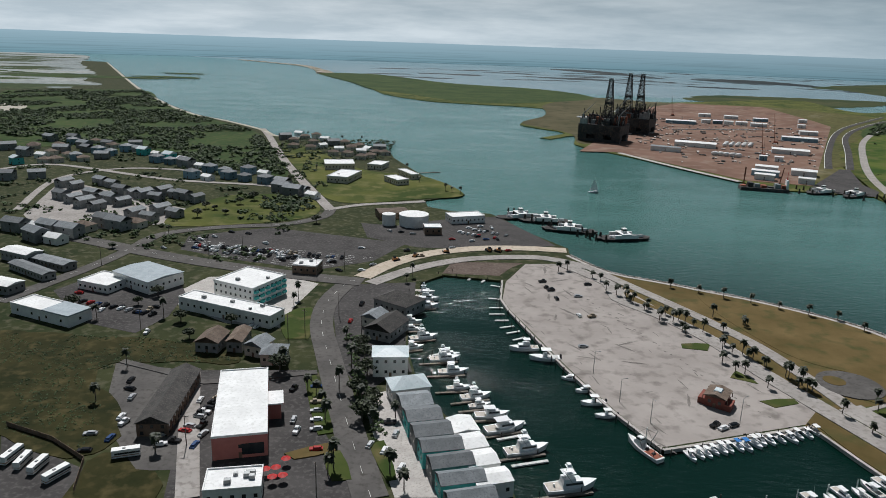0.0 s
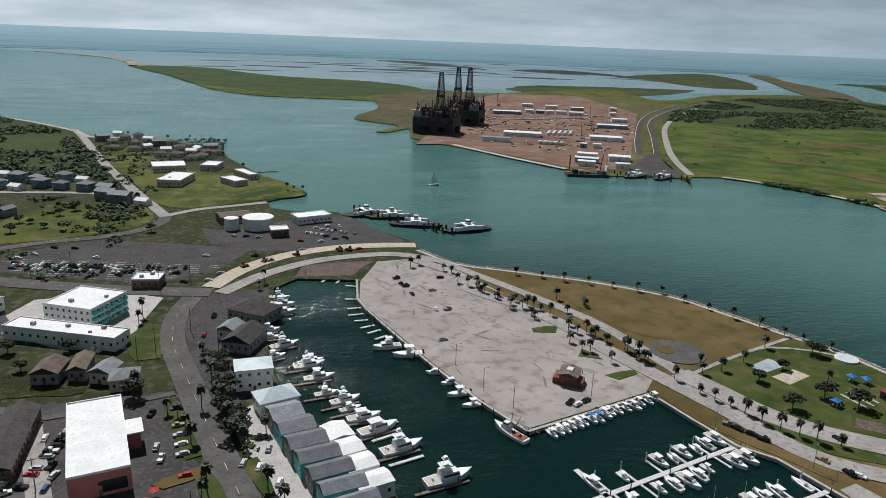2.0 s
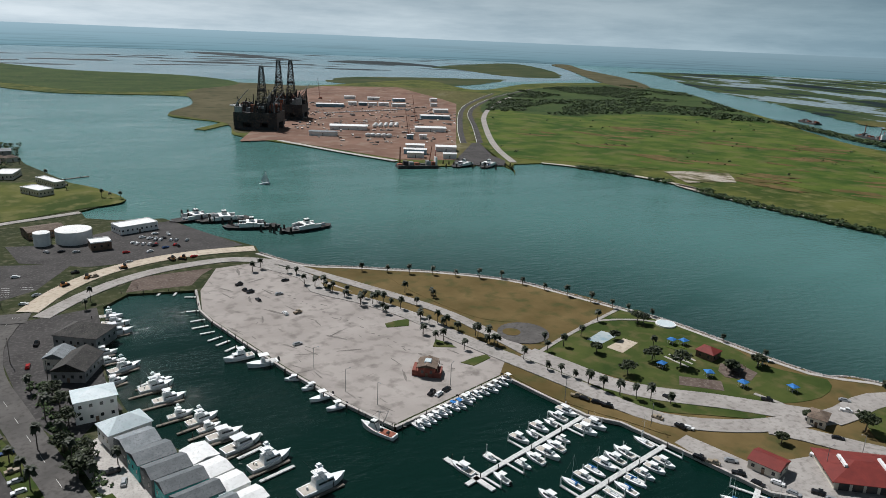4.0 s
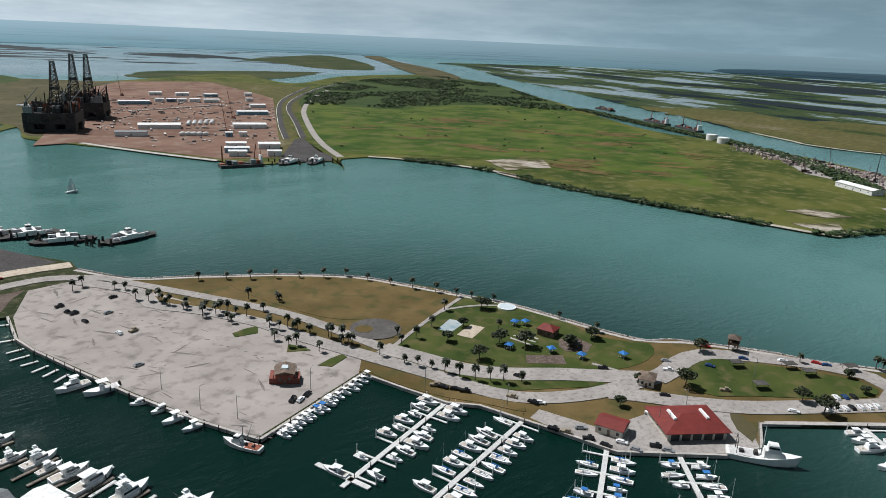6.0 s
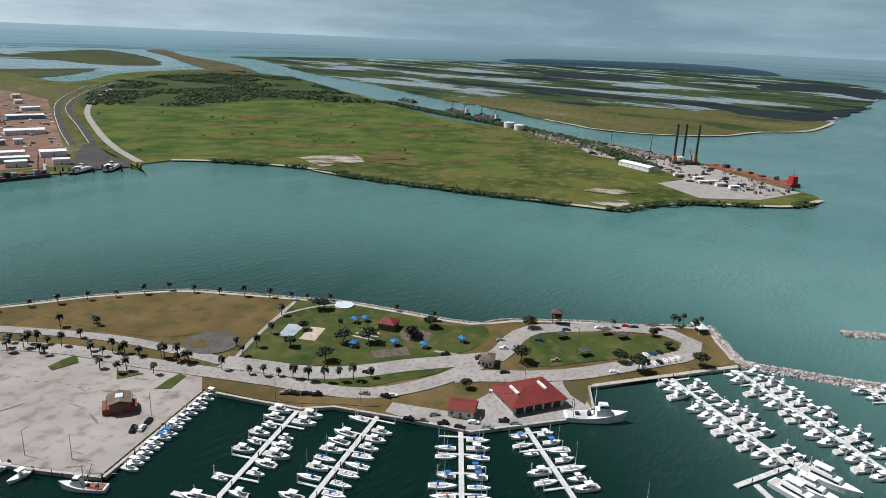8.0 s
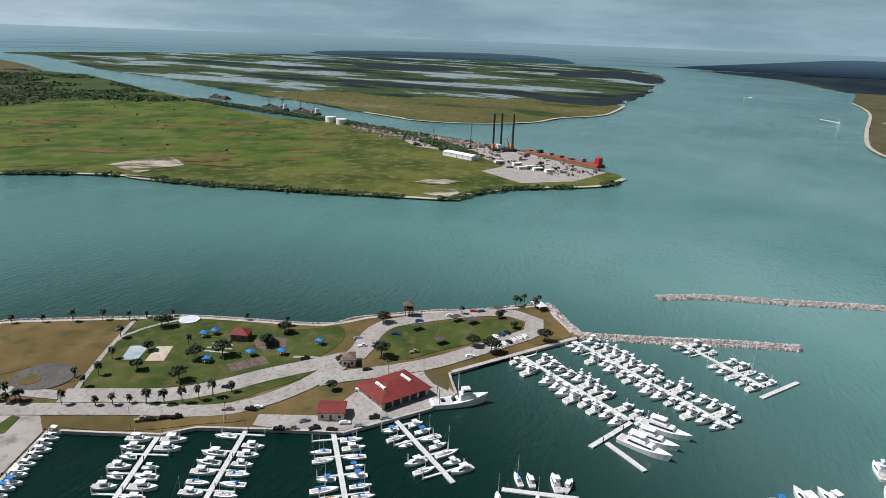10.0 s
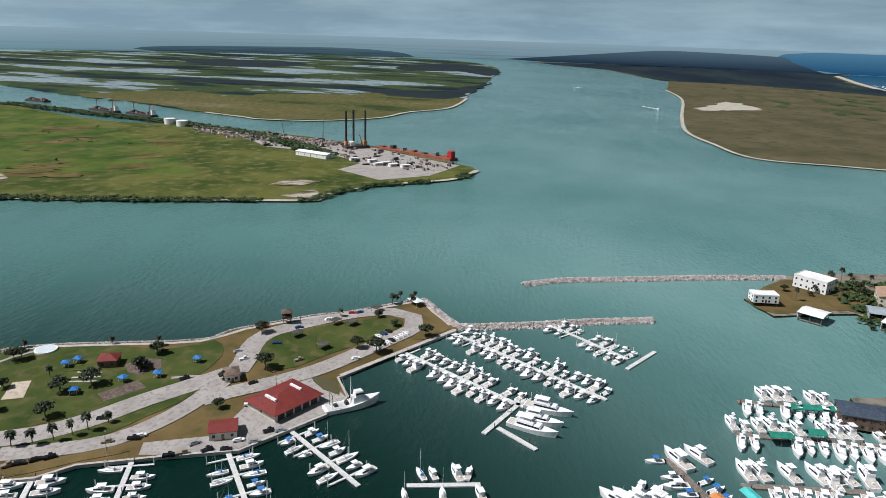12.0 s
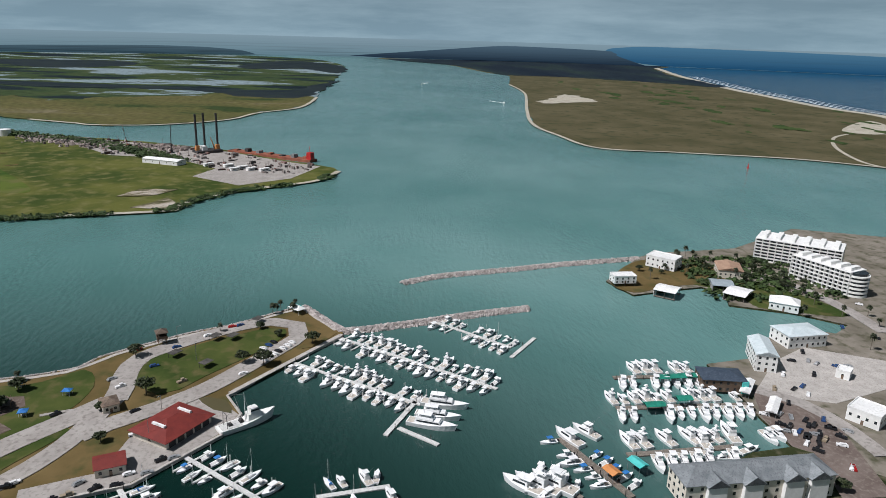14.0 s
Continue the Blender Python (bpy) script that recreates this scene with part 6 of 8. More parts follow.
for pts in (((0.7, 0.05, 2.2), (-4.2, 0.7, 2.2), (0.7, 0.05, 14.6)), ((5.2, 0, 1.4), (0.2, 0.9, 2.0), (0.9, 0.05, 13.5))):
    a, c, e = (Vector(p) for p in pts)
    grid = [[bm.verts.new(a + (c - a) * (i / 4) * (1 - j / 6) + (e - a) * (j / 6) + Vector((0, 0.5 * math.sin(i / 4 * math.pi) * (1 - j / 6), 0))) for i in range(5)] for j in range(6)]
    for j in range(5):
        for i in range(4):
            bm.faces.new((grid[j][i], grid[j][i + 1], grid[j + 1][i + 1], grid[j + 1][i]))
part("sail", bm, "white_paint", b, "white cloth sail")

# pilings of the ferry slips
for k in range(34):
    u = (k // 2) / 16
    x, y = 52 + 62 * u + rnd.uniform(-2, 2), 556 - 70 * u + (7 if k % 2 else -4) + rnd.uniform(-3, 3)
    b = thing("dolphin_piling", "dark timber mooring piling cluster in the water", "piling", "ferry slip pilings")
    place(b, x, y, WATER, rnd.uniform(0, 90))
    for dx, dy in ((0, 0.5), (0.5, -0.3), (-0.5, -0.3)):
        tube_part("post", "piling", b, ((dx * 1.5, dy * 1.5, -1), (dx * 0.6, dy * 0.6, 5.2), 0.42, 0.36))

pile = b
for k in range(18):
    u = k / 17
    put_copy(pile, 352 + 76 * u + rnd.uniform(-3, 3), 700 - 32 * u + (12 if k % 3 else -10) * rnd.uniform(0.6, 1.2), WATER, rnd.uniform(0, 90))

# ---- jetties of granite blocks ----
def jetty(name, pts, width, count, label):
    b = thing(name, label, "jetty")
    run = spline([(p[0], p[1], 0) for p in pts], False, 4)
    bm = bmesh.new()
    r = random.Random(len(pts))
    for k in range(count):
        i = r.randrange(len(run) - 1)
        p = run[i].lerp(run[i + 1], r.random())
        d = (run[i + 1] - run[i]).normalized()
        off = r.uniform(-1, 1)
        q = p + Vector((-d.y, d.x, 0)) * off * width / 2
        s = r.uniform(0.45, 1.1)
        m = Matrix.Translation((q.x, q.y, WATER + 0.1 + (1 - abs(off)) * 2.0)) @ Euler((r.uniform(-0.4, 0.4), r.uniform(-0.4, 0.4), r.uniform(0, 3))).to_matrix().to_4x4()
        add_box(bm, -s, s, -s * 0.8, s * 0.8, -s * 0.6, s * 0.6, m, s * 0.18)
    tagged(part("armour_rock", bm, "rock", b), kind="stuff")
    bm = bmesh.new()
    ribbon(bm, pts, width * 0.62, 0.35, 2.4, 5)
    part("core", bm, "rock_wall", b)


jetty("jetty", LINES["jetty_south"][2], 6.4, 2600, "pink granite boulder jetty at the harbour mouth")
jetty("jetty", LINES["jetty_north"][2], 6.4, 2200, "pink granite boulder jetty across the harbour mouth")
# riprap along the park's channel shore
b = thing("riprap", "pale rubble riprap along the channel shore", "riprap")
bm = bmesh.new()
run = spline([(p[0], p[1], 0) for p in PLAN["seawall"]], False, 4)
for k in range(4200):
    i = rnd.randrange(len(run) - 1)
    p = run[i].lerp(run[i + 1], rnd.random())
    d = (run[i + 1] - run[i]).normalized()
    o = rnd.uniform(-0.5, 2.6)
    q = p + Vector((-d.y, d.x, 0)) * o
    s = rnd.uniform(0.3, 0.75)
    add_box(bm, -s, s, -s * 0.8, s * 0.8, -s * 0.6, s * 0.6, Matrix.Translation((q.x, q.y, 0.05 - max(0, o) * 0.5)) @ Euler((rnd.uniform(-0.5, 0.5), rnd.uniform(-0.5, 0.5), rnd.uniform(0, 3))).to_matrix().to_4x4(), s * 0.18)
tagged(part("armour_rock", bm, "rock", b), kind="stuff")
bm = bmesh.new()
inner = []
for i, p in enumerate(run):
    d = (run[min(i + 1, len(run) - 1)] - run[max(i - 1, 0)]).normalized()
    inner.append((p.x + d.y * 2.6, p.y - d.x * 2.6))
ribbon(bm, inner[::3], 2.4, 0.17)
tagged(part("shore_walk", bm, "concrete"), "pale concrete shore promenade", "walkway", kind="structure")

# ---- buildings ----
def L0(key, i=0):
    return LOTS[key][i]


def roof_units(n, L, D, s=0.9):
    return [(rnd.uniform(-L * 0.35, L * 0.35), rnd.uniform(-D * 0.3, D * 0.3), s * rnd.uniform(0.7, 1.2)) for _ in range(n)]


s = L0("pink_store")
store = house("store", "large salmon-walled store with a bright white flat roof", "store", s, "flat", "salmon_wall", "white_roof", 1, units=(), win=60)
box_part("window_band", "glass_dark", store, (0.5, s[2] / 2 - 1.2, -s[3] / 2 - 0.08, -s[3] / 2 + 0.05, 1.2, 5.2), label="dark front glazing")
box_part("canopy", "white_roof", store, (s[2] / 2, s[2] / 2 + 5.5, -2, 8, 6.2, 6.7), label="white entrance canopy")
box_part("entrance_block", "salmon_wall", store, (s[2] / 2, s[2] / 2 + 4.5, -1, 7, 0, 6.2))
house("motel", "long motel with a dark shingle gable roof", "motel", L0("dark_motel"), "gable", "brown_wall", "dark_roof", 2)
s = L0("white_cafe")
house("cafe", "white flat-roofed cafe with rooftop units", "cafe", s, "flat", "white_paint", "white_roof", 1, units=roof_units(6, s[2], s[3]))
s = L0("teal_block")
block = house("office_block", "white three-storey block with teal balconies", "building", s, "flat", "white_paint", "white_roof", 3, units=roof_units(2, s[2], s[3]))
for z in (1.2, 4.4, 7.4):
    for k in range(6):
        y = -s[3] / 2 + (k + 0.5) * s[3] / 6
        box_part("balcony", "teal_paint", block, (s[2] / 2, s[2] / 2 + 1.2, y - 1.3, y + 1.3, z, z + 1.3), label="teal balcony")
s = L0("long_store")
house("store", "long low white store with a flat roof", "store", s, "flat", "white_paint", "white_roof", 1, units=roof_units(4, s[2], s[3]))
house("hall", "broad hall with a pale blue-grey metal roof", "hall", L0("grey_hall"), "gable", "white_paint", "slate_metal_roof", 1, rise=0.9)
house("hall_annex", "low white flat-roofed annex", "building", L0("white_annex"), "flat", "white_paint", "white_roof", 1)
s = L0("low_hall")
depot = house("warehouse", "low white warehouse, half its flat roof grey", "warehouse", s, "flat", "white_paint", "white_roof", 1, win=8)
box_part("grey_roof_half", "slate_metal_roof", depot, (0.06 * s[2], s[2] / 2 + 0.16, -s[3] / 2 - 0.16, s[3] / 2 + 0.16, s[5] + 0.3, s[5] + 0.95), label="blue-grey metal roof half")
for i in range(4):
    house("storage_building", "low storage building with a pale roof", "building", L0("storage", i), "gable", "grey_wall", "grey_roof" if i < 2 else "white_roof", 1, rise=1.0, group="storage rows")
s = L0("corner_cafe")
house("cafe", "small roadside cafe with a white roof", "cafe", s, "flat", "brown_wall", "white_roof", 1, units=roof_units(2, s[2], s[3]))
for i in range(4):
    house("cottage", "old cottage with a shingle roof", "house", L0("cottage", i), "hip" if i == 3 else "gable", "cream_wall" if i > 1 else "grey_wall", "grey_roof" if i > 1 else "brown_roof", 1, group="cottages")
house("ferry_office", "long white ferry office", "building", L0("terminal", 0), "flat", "white_paint", "white_roof", 1)
house("shed", "brown metal shed by the tanks", "shed", L0("terminal", 1), "gable", "brown_wall", "brown_roof", 1, rise=1.5)
house("canopy_shed", "white-roofed canopy shed by the tanks", "shed", L0("terminal", 2), "flat", "brown_wall", "white_roof", 1)
for i in range(5):
    house("institute_hall", "white-roofed hall on the grassy point", "building", L0("point_hall", i), "flat", "cream_wall", "white_roof", 1, group="halls on the point")
house("quay_shop", "quayside shop with a grey-brown hip roof", "shop", L0("quay_shop", 0), "hip", "grey_wall", "dark_roof", 1, group="quay shops")
house("quay_shop", "quayside shop with a dark roof", "shop", L0("quay_shop", 1), "gable", "grey_wall", "dark_roof", 1, group="quay shops")
house("quay_shop", "small quayside shop with a grey roof", "shop", L0("quay_shop", 2), "gable", "cream_wall", "grey_roof", 1, group="quay shops")
house("quay_house", "tall white quay house with a pale hip roof", "house", L0("quay_house"), "hip", "white_paint", "pale_metal_roof", 2, rise=1.6)
house("boat_house", "white boat house with pale metal gable roof", "house", L0("boat_house"), "hip", "white_paint", "pale_metal_roof", 1, rise=3.0)
for i, s in enumerate(LOTS["grey_shed"]):
    house("row_house", "teal-fronted row house with a grey shingle gable roof", "house", s, "gable", "teal_paint" if i % 2 else "grey_wall", "grey_roof", 1, group="quay row houses", over=0.1, rise=1.8)
for s in LOTS["white_shed"]:
    house("boat_shed", "open boat shed with a white metal roof", "shed", s, "gable", "white_paint", "white_roof", 1, group="boat sheds", over=0.1, rise=0.9)
s = (*L0("pavilion")[:5], 3.5)
pav = house("pavilion", "long park pavilion with a red hip roof", "pavilion", s, "hip", "cream_wall", "red_roof", 1, over=1.4, rise=2.8, win=40)
# solid dark panels on the walls stand in for shade inside the open bays
for k in range(5):
    for sgn in (-1, 1):
        x = (k - 2) * s[2] * 0.185
        box_part("bay_opening", "steel_dark", pav, (x - 1.7, x + 1.7, sgn * s[3] / 2 - 0.1, sgn * s[3] / 2 + 0.1, 0.1, 3.0), label="dark panel painted in for the shade of an open bay")
ridge = [c for c in pav.children if c.name.startswith("roof")][0]
for sx in (-0.28, 0.28):
    box_part("skylight", "white_roof", ridge, (sx * s[2] - 0.6, sx * s[2] + 0.6, -3.6, 3.6, 5.5, 6.3, 0.1), label="pale ridge vent")
house("restroom", "park restroom with a red roof", "building", L0("restroom"), "gable", "cream_wall", "red_roof", 1, rise=1.5)
house("picnic_hall", "small red-roofed picnic hall", "pavilion", L0("shelter_hall"), "hip", "brown_wall", "red_roof", 1)
cx, cy, L, D, turn, h = L0("lot_hut")
hut = house("lot_hut", "red brick hut with a brown roof and pale skylight", "building", (cx, cy, 7.5, 9, turn, 4.6), "gable", "brick_red", "brown_roof", 1, rise=1.2, over=0.6)
hut_roof = [c for c in hut.children if c.name.startswith("roof")][0]
box_part("skylight", "pale_metal_roof", hut_roof, (-1.6, 1.6, -2.0, 2.0, 5.4, 6.1, 0.3), label="pale glazed skylight")
for px in (-4.6, 4.6):
    for py in (-4, 0, 4):
        box_part("porch_post", "brown_wall", hut, (px - 0.15, px + 0.15, py - 0.15, py + 0.15, 2.6, 4.4))
box_part("wing", "brick_red", hut, (-6.4, -3.76, -4, 4, 0, 2.6), (3.76, 6.2, -4.5, 2, 0, 2.6), label="low brick wing")
house("kiosk", "small park kiosk with a red-brown roof", "kiosk", L0("kiosk"), "hip", "cream_wall", "brown_roof", 1)
for i in range(2):
    cx, cy, L, D, turn, h = LOTS["condo"][i]
    b = thing("condominium", "white condominium tower with stacked balconies", "apartment building", "condominiums")
    place(b, cx, cy, 0, turn)
    floors = 7 if i == 0 else 6
    box_part("wall", "cream_wall", b, (-L / 2, L / 2, -D / 2 + 2, D / 2 - 2, 0, h))
    box_part("roof", "white_roof", b, (-L / 2 - 0.3, L / 2 + 0.3, -D / 2 - 0.2, D / 2 + 0.2, h, h + 0.5))
    bays = 12
    for k in range(floors):
        z = h * k / floors
        for sgn in (-1, 1):
            slab = box_part("balcony_slab", "white_paint", b, (-L / 2, L / 2, min(sgn * (D / 2 - 2), sgn * D / 2), max(sgn * (D / 2 - 2), sgn * D / 2), z + 2.75, z + 3.0))
            box_part("parapet", "white_paint", slab, (-L / 2, L / 2, sgn * (D / 2 - 0.1) - 0.1, sgn * (D / 2 - 0.1) + 0.1, z, z + 1.05))
            box_part("glazing", "glass_dark", b, (-L / 2 + 0.5, L / 2 - 0.5, sgn * (D / 2 - 2) - 0.05, sgn * (D / 2 - 2) + 0.05, z + 0.2, z + 2.5), label="dark balcony glazing")
    for k in range(bays + 1):
        x = -L / 2 + L * k / bays
        for sgn in (-1, 1):
            box_part("fin_wall", "white_paint", b, (x - 0.25, x + 0.25, min(sgn * (D / 2 - 2), sgn * (D / 2 + 0.15)), max(sgn * (D / 2 - 2), sgn * (D / 2 + 0.15)), 0, h + 0.4))
    for k in range(bays // 2):
        x = -L / 2 + L * (k + 0.5) * 2 / bays
        box_part("penthouse_box", "white_paint", b, (x - 2, x + 2, -D / 2 + 3, D / 2 - 3, h + 0.5, h + 2.6, 0.3))
    for k in range(floors if i else 0):
        tube_part("round_balcony", "white_paint", b, ((L / 2 if i else -L / 2, 0, h * k / floors), (L / 2 if i else -L / 2, 0, h * k / floors + 1.1), D / 2 - 0.6), n=20)
    if i:
        tube_part("round_core", "glass_dark", b, ((L / 2 if i else -L / 2, 0, 0), (L / 2 if i else -L / 2, 0, h), D / 2 - 2), n=20)
for i in range(3):
    house("shore_house", "white shore house with many windows", "house", L0("point_house", i), "hip" if i == 2 else "flat", "white_paint", "white_roof", 2 if i < 2 else 1, 0 if i else 2.4, group="houses on the harbour point")
for i in range(3):
    cx, cy, L, D, turn, h = L0("boathouse", i)
    b = thing("boathouse", "open boathouse with a white metal roof on posts" if i < 2 else "open boathouse with a grey metal roof on posts", "boathouse", "boathouses")
    place(b, cx, cy, WATER, turn)
    bm = bmesh.new()
    roof_mesh(bm, "gable", L, D, h + 1.0, 0.4, 1.3)
    part("roof", bm, "white_roof" if i < 2 else "slate_metal_roof", b)
    for sx in (-1, 0, 1):
        for sy in (-1, 1):
            tube_part("post", "pier_wood", b, ((sx * L * 0.46, sy * D * 0.46, -1), (sx * L * 0.46, sy * D * 0.46, h + 1.1), 0.2))
    for sy in (-1, 1):
        box_part("catwalk", "pier_wood", b, (-L / 2, L / 2, min(sy * D * 0.5, sy * D * 0.38), max(sy * D * 0.5, sy * D * 0.38), 0.6, 0.8))
    box_part("end_wall", "white_paint" if i < 2 else "grey_wall", b, (-L / 2, -L / 2 + 0.2, -D / 2, D / 2, 0.8, h + 1.0))
house("hall", "long hall with a tan roof", "hall", L0("brown_hall"), "gable", "cream_wall", "tan_roof", 1, rise=2.0)
house("marina_hall", "marina hall with a pale blue metal roof", "hall", L0("marina_hall"), "hip", "white_paint", "pale_metal_roof", 2, rise=2.0)
house("marina_tower", "tall white marina building with a pale roof", "building", L0("white_tower"), "gable", "white_paint", "pale_metal_roof", 3, rise=2.0)
fish = house("fish_restaurant", "quay restaurant with a blue-grey roof and teal trim", "restaurant", L0("fish_house"), "hip", "brown_wall", "navy_roof", 2, rise=2.2)
box_part("teal_porch", "teal_paint", fish, (8, 11, -7.5, -5, 0, 6), label="teal porch tower")
lodge = house("lodge", "large lodge with a grey hip roof and white gables", "lodge", L0("grey_lodge"), "hip", "cream_wall", "grey_roof", 3, rise=4.0)
for x in (-18, -4, 12, 22):
    bm = bmesh.new()
    roof_mesh(bm, "gable", 8, 8, 9, 0.3, 3)
    bmesh.ops.rotate(bm, verts=bm.verts, matrix=Matrix.Rotation(math.pi / 2, 3, "Z"))
    bmesh.ops.translate(bm, verts=bm.verts, vec=(x, -4.5, 0))
    part("dormer_roof", bm, "grey_roof", lodge)
    box_part("gable_wall", "white_paint", lodge, (x - 3.6, x + 3.6, -8.3, -5, 0, 9.4))
for i in range(2):
    house("street_shop", "small white shop with a pale roof", "shop", L0("street_shop", i), "flat", "white_paint", "white_roof", 1, group="street shops")

KINDS = []
for k, (lab, wall, roof_m, L, D, h, kind) in enumerate((("grey townhouse with a grey gable roof", "grey_wall", "grey_roof", 16, 10, 7, "gable"), ("blue-grey raised beach house", "blue_wall", "grey_roof", 11, 10, 6.5, "hip"),
                                                       ("low bungalow with a brown roof", "cream_wall", "brown_roof", 13, 10, 4.5, "hip"), ("small house with a white roof", "white_paint", "white_roof", 12, 9, 4.5, "gable"), ("teal beach house with a pale roof", "teal_paint", "pale_metal_roof", 11, 10, 6.5, "gable"))):
    KINDS.append(((0, 0, L, D, 0, h), kind, wall, roof_m, lab))
shown = [None] * len(KINDS)


def settle(k, x, y, turn, scale=1.0, group=""):
    spec, kind, wall, roof_m, lab = KINDS[k]
    if shown[k] is None:
        shown[k] = house("house", lab, "house", spec, kind, wall, roof_m, 2 if spec[5] > 5 else 1, group=group, win=12)
        return place(shown[k], x, y, 0, turn, scale)
    return put_copy(shown[k], x, y, 0, turn, scale)


for x, y in PLAN["apartments"]:
    settle(0, x, y, rnd.choice((-25, 65)) + rnd.uniform(-6, 6), 0.85, "houses")
    settle(0, x + 14, y - 9, rnd.choice((-25, 65)) + rnd.uniform(-6, 6), 0.75, "houses")
for x, y in PLAN["houses_blue"]:
    settle(rnd.choice((1, 1, 4, 0)), x, y, -25 + rnd.uniform(-5, 5), 1.05, "houses")
    settle(rnd.choice((1, 0, 3)), x + 18, y - 9, -25 + rnd.uniform(-5, 5), 0.9, "houses")
for x, y in PLAN["houses_far"]:
    settle(rnd.choice((2, 0, 1, 4, 3)), x, y, rnd.uniform(-40, 40), 1.0, "houses")
    settle(rnd.choice((2, 0)), x + 22, y + 12, rnd.uniform(-40, 40), 0.9, "houses")
for x, y in PLAN["houses_point"]:
    settle(rnd.choice((2, 2, 0, 3)), x, y, rnd.uniform(-50, 50), 0.95, "houses")
for x, y in PLAN["houses_west"]:
    settle(rnd.choice((0, 2, 2, 3)), x, y, -25 + rnd.uniform(-8, 8), 1.0, "houses")

# storage tanks
for x, y, r in PLAN["tanks"]:
    b = thing("storage_tank", "round white steel storage tank", "tank", "storage tanks")
    place(b, x, y)
    tube_part("shell", "white_paint", b, ((0, 0, 0), (0, 0, 8.5), r), n=40)
    tube_part("roof", "white_roof", b, ((0, 0, 8.5), (0, 0, 9.4), r + 0.1, r * 0.1), n=40)
    tube_part("ladder", "steel_grey", b, ((r + 0.3, 0, 0), (r + 0.3, 0, 9), 0.12))
# lookout tower, splash pad, picnic shelters, poles
x, y = PLAN["tower_spot"][0]
b = thing("lookout_tower", "brown-roofed wooden lookout tower on the shore", "tower")
place(b, x, y, 0, 20)
for sx in (-2, 2):
    for sy in (-2, 2):
        tube_part("post", "brown_wall", b, ((sx, sy, 0), (sx * 0.9, sy * 0.9, 6.5), 0.2))
box_part("platform", "brown_wall", b, (-2.6, 2.6, -2.6, 2.6, 3.4, 3.7))
box_part("railing", "brown_wall", b, (-2.6, 2.6, -2.6, -2.5, 3.7, 4.8), (-2.6, 2.6, 2.5, 2.6, 3.7, 4.8), (-2.6, -2.5, -2.5, 2.5, 3.7, 4.8), (2.5, 2.6, -2.5, 2.5, 3.7, 4.8))
bm = bmesh.new()
roof_mesh(bm, "hip", 5, 5, 6.5, 0.6, 1.8)
part("roof", bm, "brown_roof", b)
x, y = PLAN["splash_spot"][0]
b = thing("splash_pad", "round white splash pad with a pale blue floor", "splash pad")
place(b, x, y, 0.1)
tube_part("basin", "white_paint", b, ((0, 0, 0), (0, 0, 0.8), 5.2), n=28)
tube_part("floor", "pale_metal_roof", b, ((0, 0, 0.8), (0, 0, 0.84), 4.6), n=28)
master = None
for i, (x, y) in enumerate(PLAN["picnic"]):
    if master is None:
        master = thing("picnic_shelter", "small blue-roofed picnic shelter with a table", "shelter", "picnic shelters")
        for sx in (-1.4, 1.4):
            for sy in (-1.4, 1.4):
                tube_part("post", "white_paint", master, ((sx, sy, 0), (sx, sy, 2.4), 0.08))
        bm = bmesh.new()
        roof_mesh(bm, "hip", 3.4, 3.2, 2.4, 0.3, 1.0)
        part("roof", bm, "blue_canvas", master)
        box_part("table", "concrete", master, (-0.9, 0.9, -0.4, 0.4, 0.7, 0.8), (-0.2, 0.2, -0.2, 0.2, 0, 0.7), (-0.9, 0.9, -0.95, -0.65, 0.4, 0.47), (-0.9, 0.9, 0.65, 0.95, 0.4, 0.47))
        place(master, x, y, 0.1, 20)
    else:
        put_copy(master, x, y, 0.1, rnd.uniform(0, 90))
master = None
for x, y in PLAN["tables_loop"]:
    if master is None:
        master = thing("sun_shade", "dark flat sun shade over picnic tables", "shelter", "sun shades")
        box_part("roof", "dark_roof", master, (-3, 3, -2.2, 2.2, 2.6, 2.8))
        for sx in (-2.6, 2.6):
            for sy in (-1.9, 1.9):
                tube_part("post", "steel_dark", master, ((sx, sy, 0), (sx, sy, 2.6), 0.08))
        place(master, x, y, 0.15, -35)
    else:
        put_copy(master, x, y, 0.15, -35)
pole = thing("street_lamp", "tall grey street lamp with one arm", "street lamp", "street lamps")
tube_part("pole", "steel_grey", pole, ((0, 0, 0), (0, 0, 10), 0.13, 0.09))
arm = tube_part("arm", "steel_grey", pole, ((0, 0, 9.9), (1.8, 0, 10.3), 0.06))
box_part("lamp_head", "steel_grey", arm, (1.6, 2.3, -0.15, 0.15, 10.2, 10.4))
for i, (x, y) in enumerate(PLAN["poles"]):
    place(pole, x, y) if i == 0 else put_copy(pole, x, y, 0, rnd.uniform(0, 360))
pole = thing("utility_pole", "wooden utility pole with a crossarm", "utility pole", "utility poles")
tube_part("post", "old_wood", pole, ((0, 0, 0), (0, 0, 12), 0.18, 0.12))
box_part("crossarm", "old_wood", pole, (-1.4, 1.4, -0.08, 0.08, 11, 11.2))
for i, (x, y) in enumerate(PLAN["poles_town"]):
    place(pole, x, y, 0, 30) if i == 0 else put_copy(pole, x, y, 0, rnd.uniform(0, 180))

# ---- cars ----
CARS = [car("white car parked on the lot", "car_white"), car("black car parked on the lot", "car_black"), car("silver car parked on the lot", "car_silver"), car("red car parked on the lot", "car_red"), car("dark blue car parked on the lot", "car_blue"),
        car("white pickup truck parked outdoors", "car_white", "pickup"), car("black pickup truck parked outdoors", "car_black", "pickup"), car("tan pickup truck parked outdoors", "car_tan", "pickup")]
driven = [False] * len(CARS)


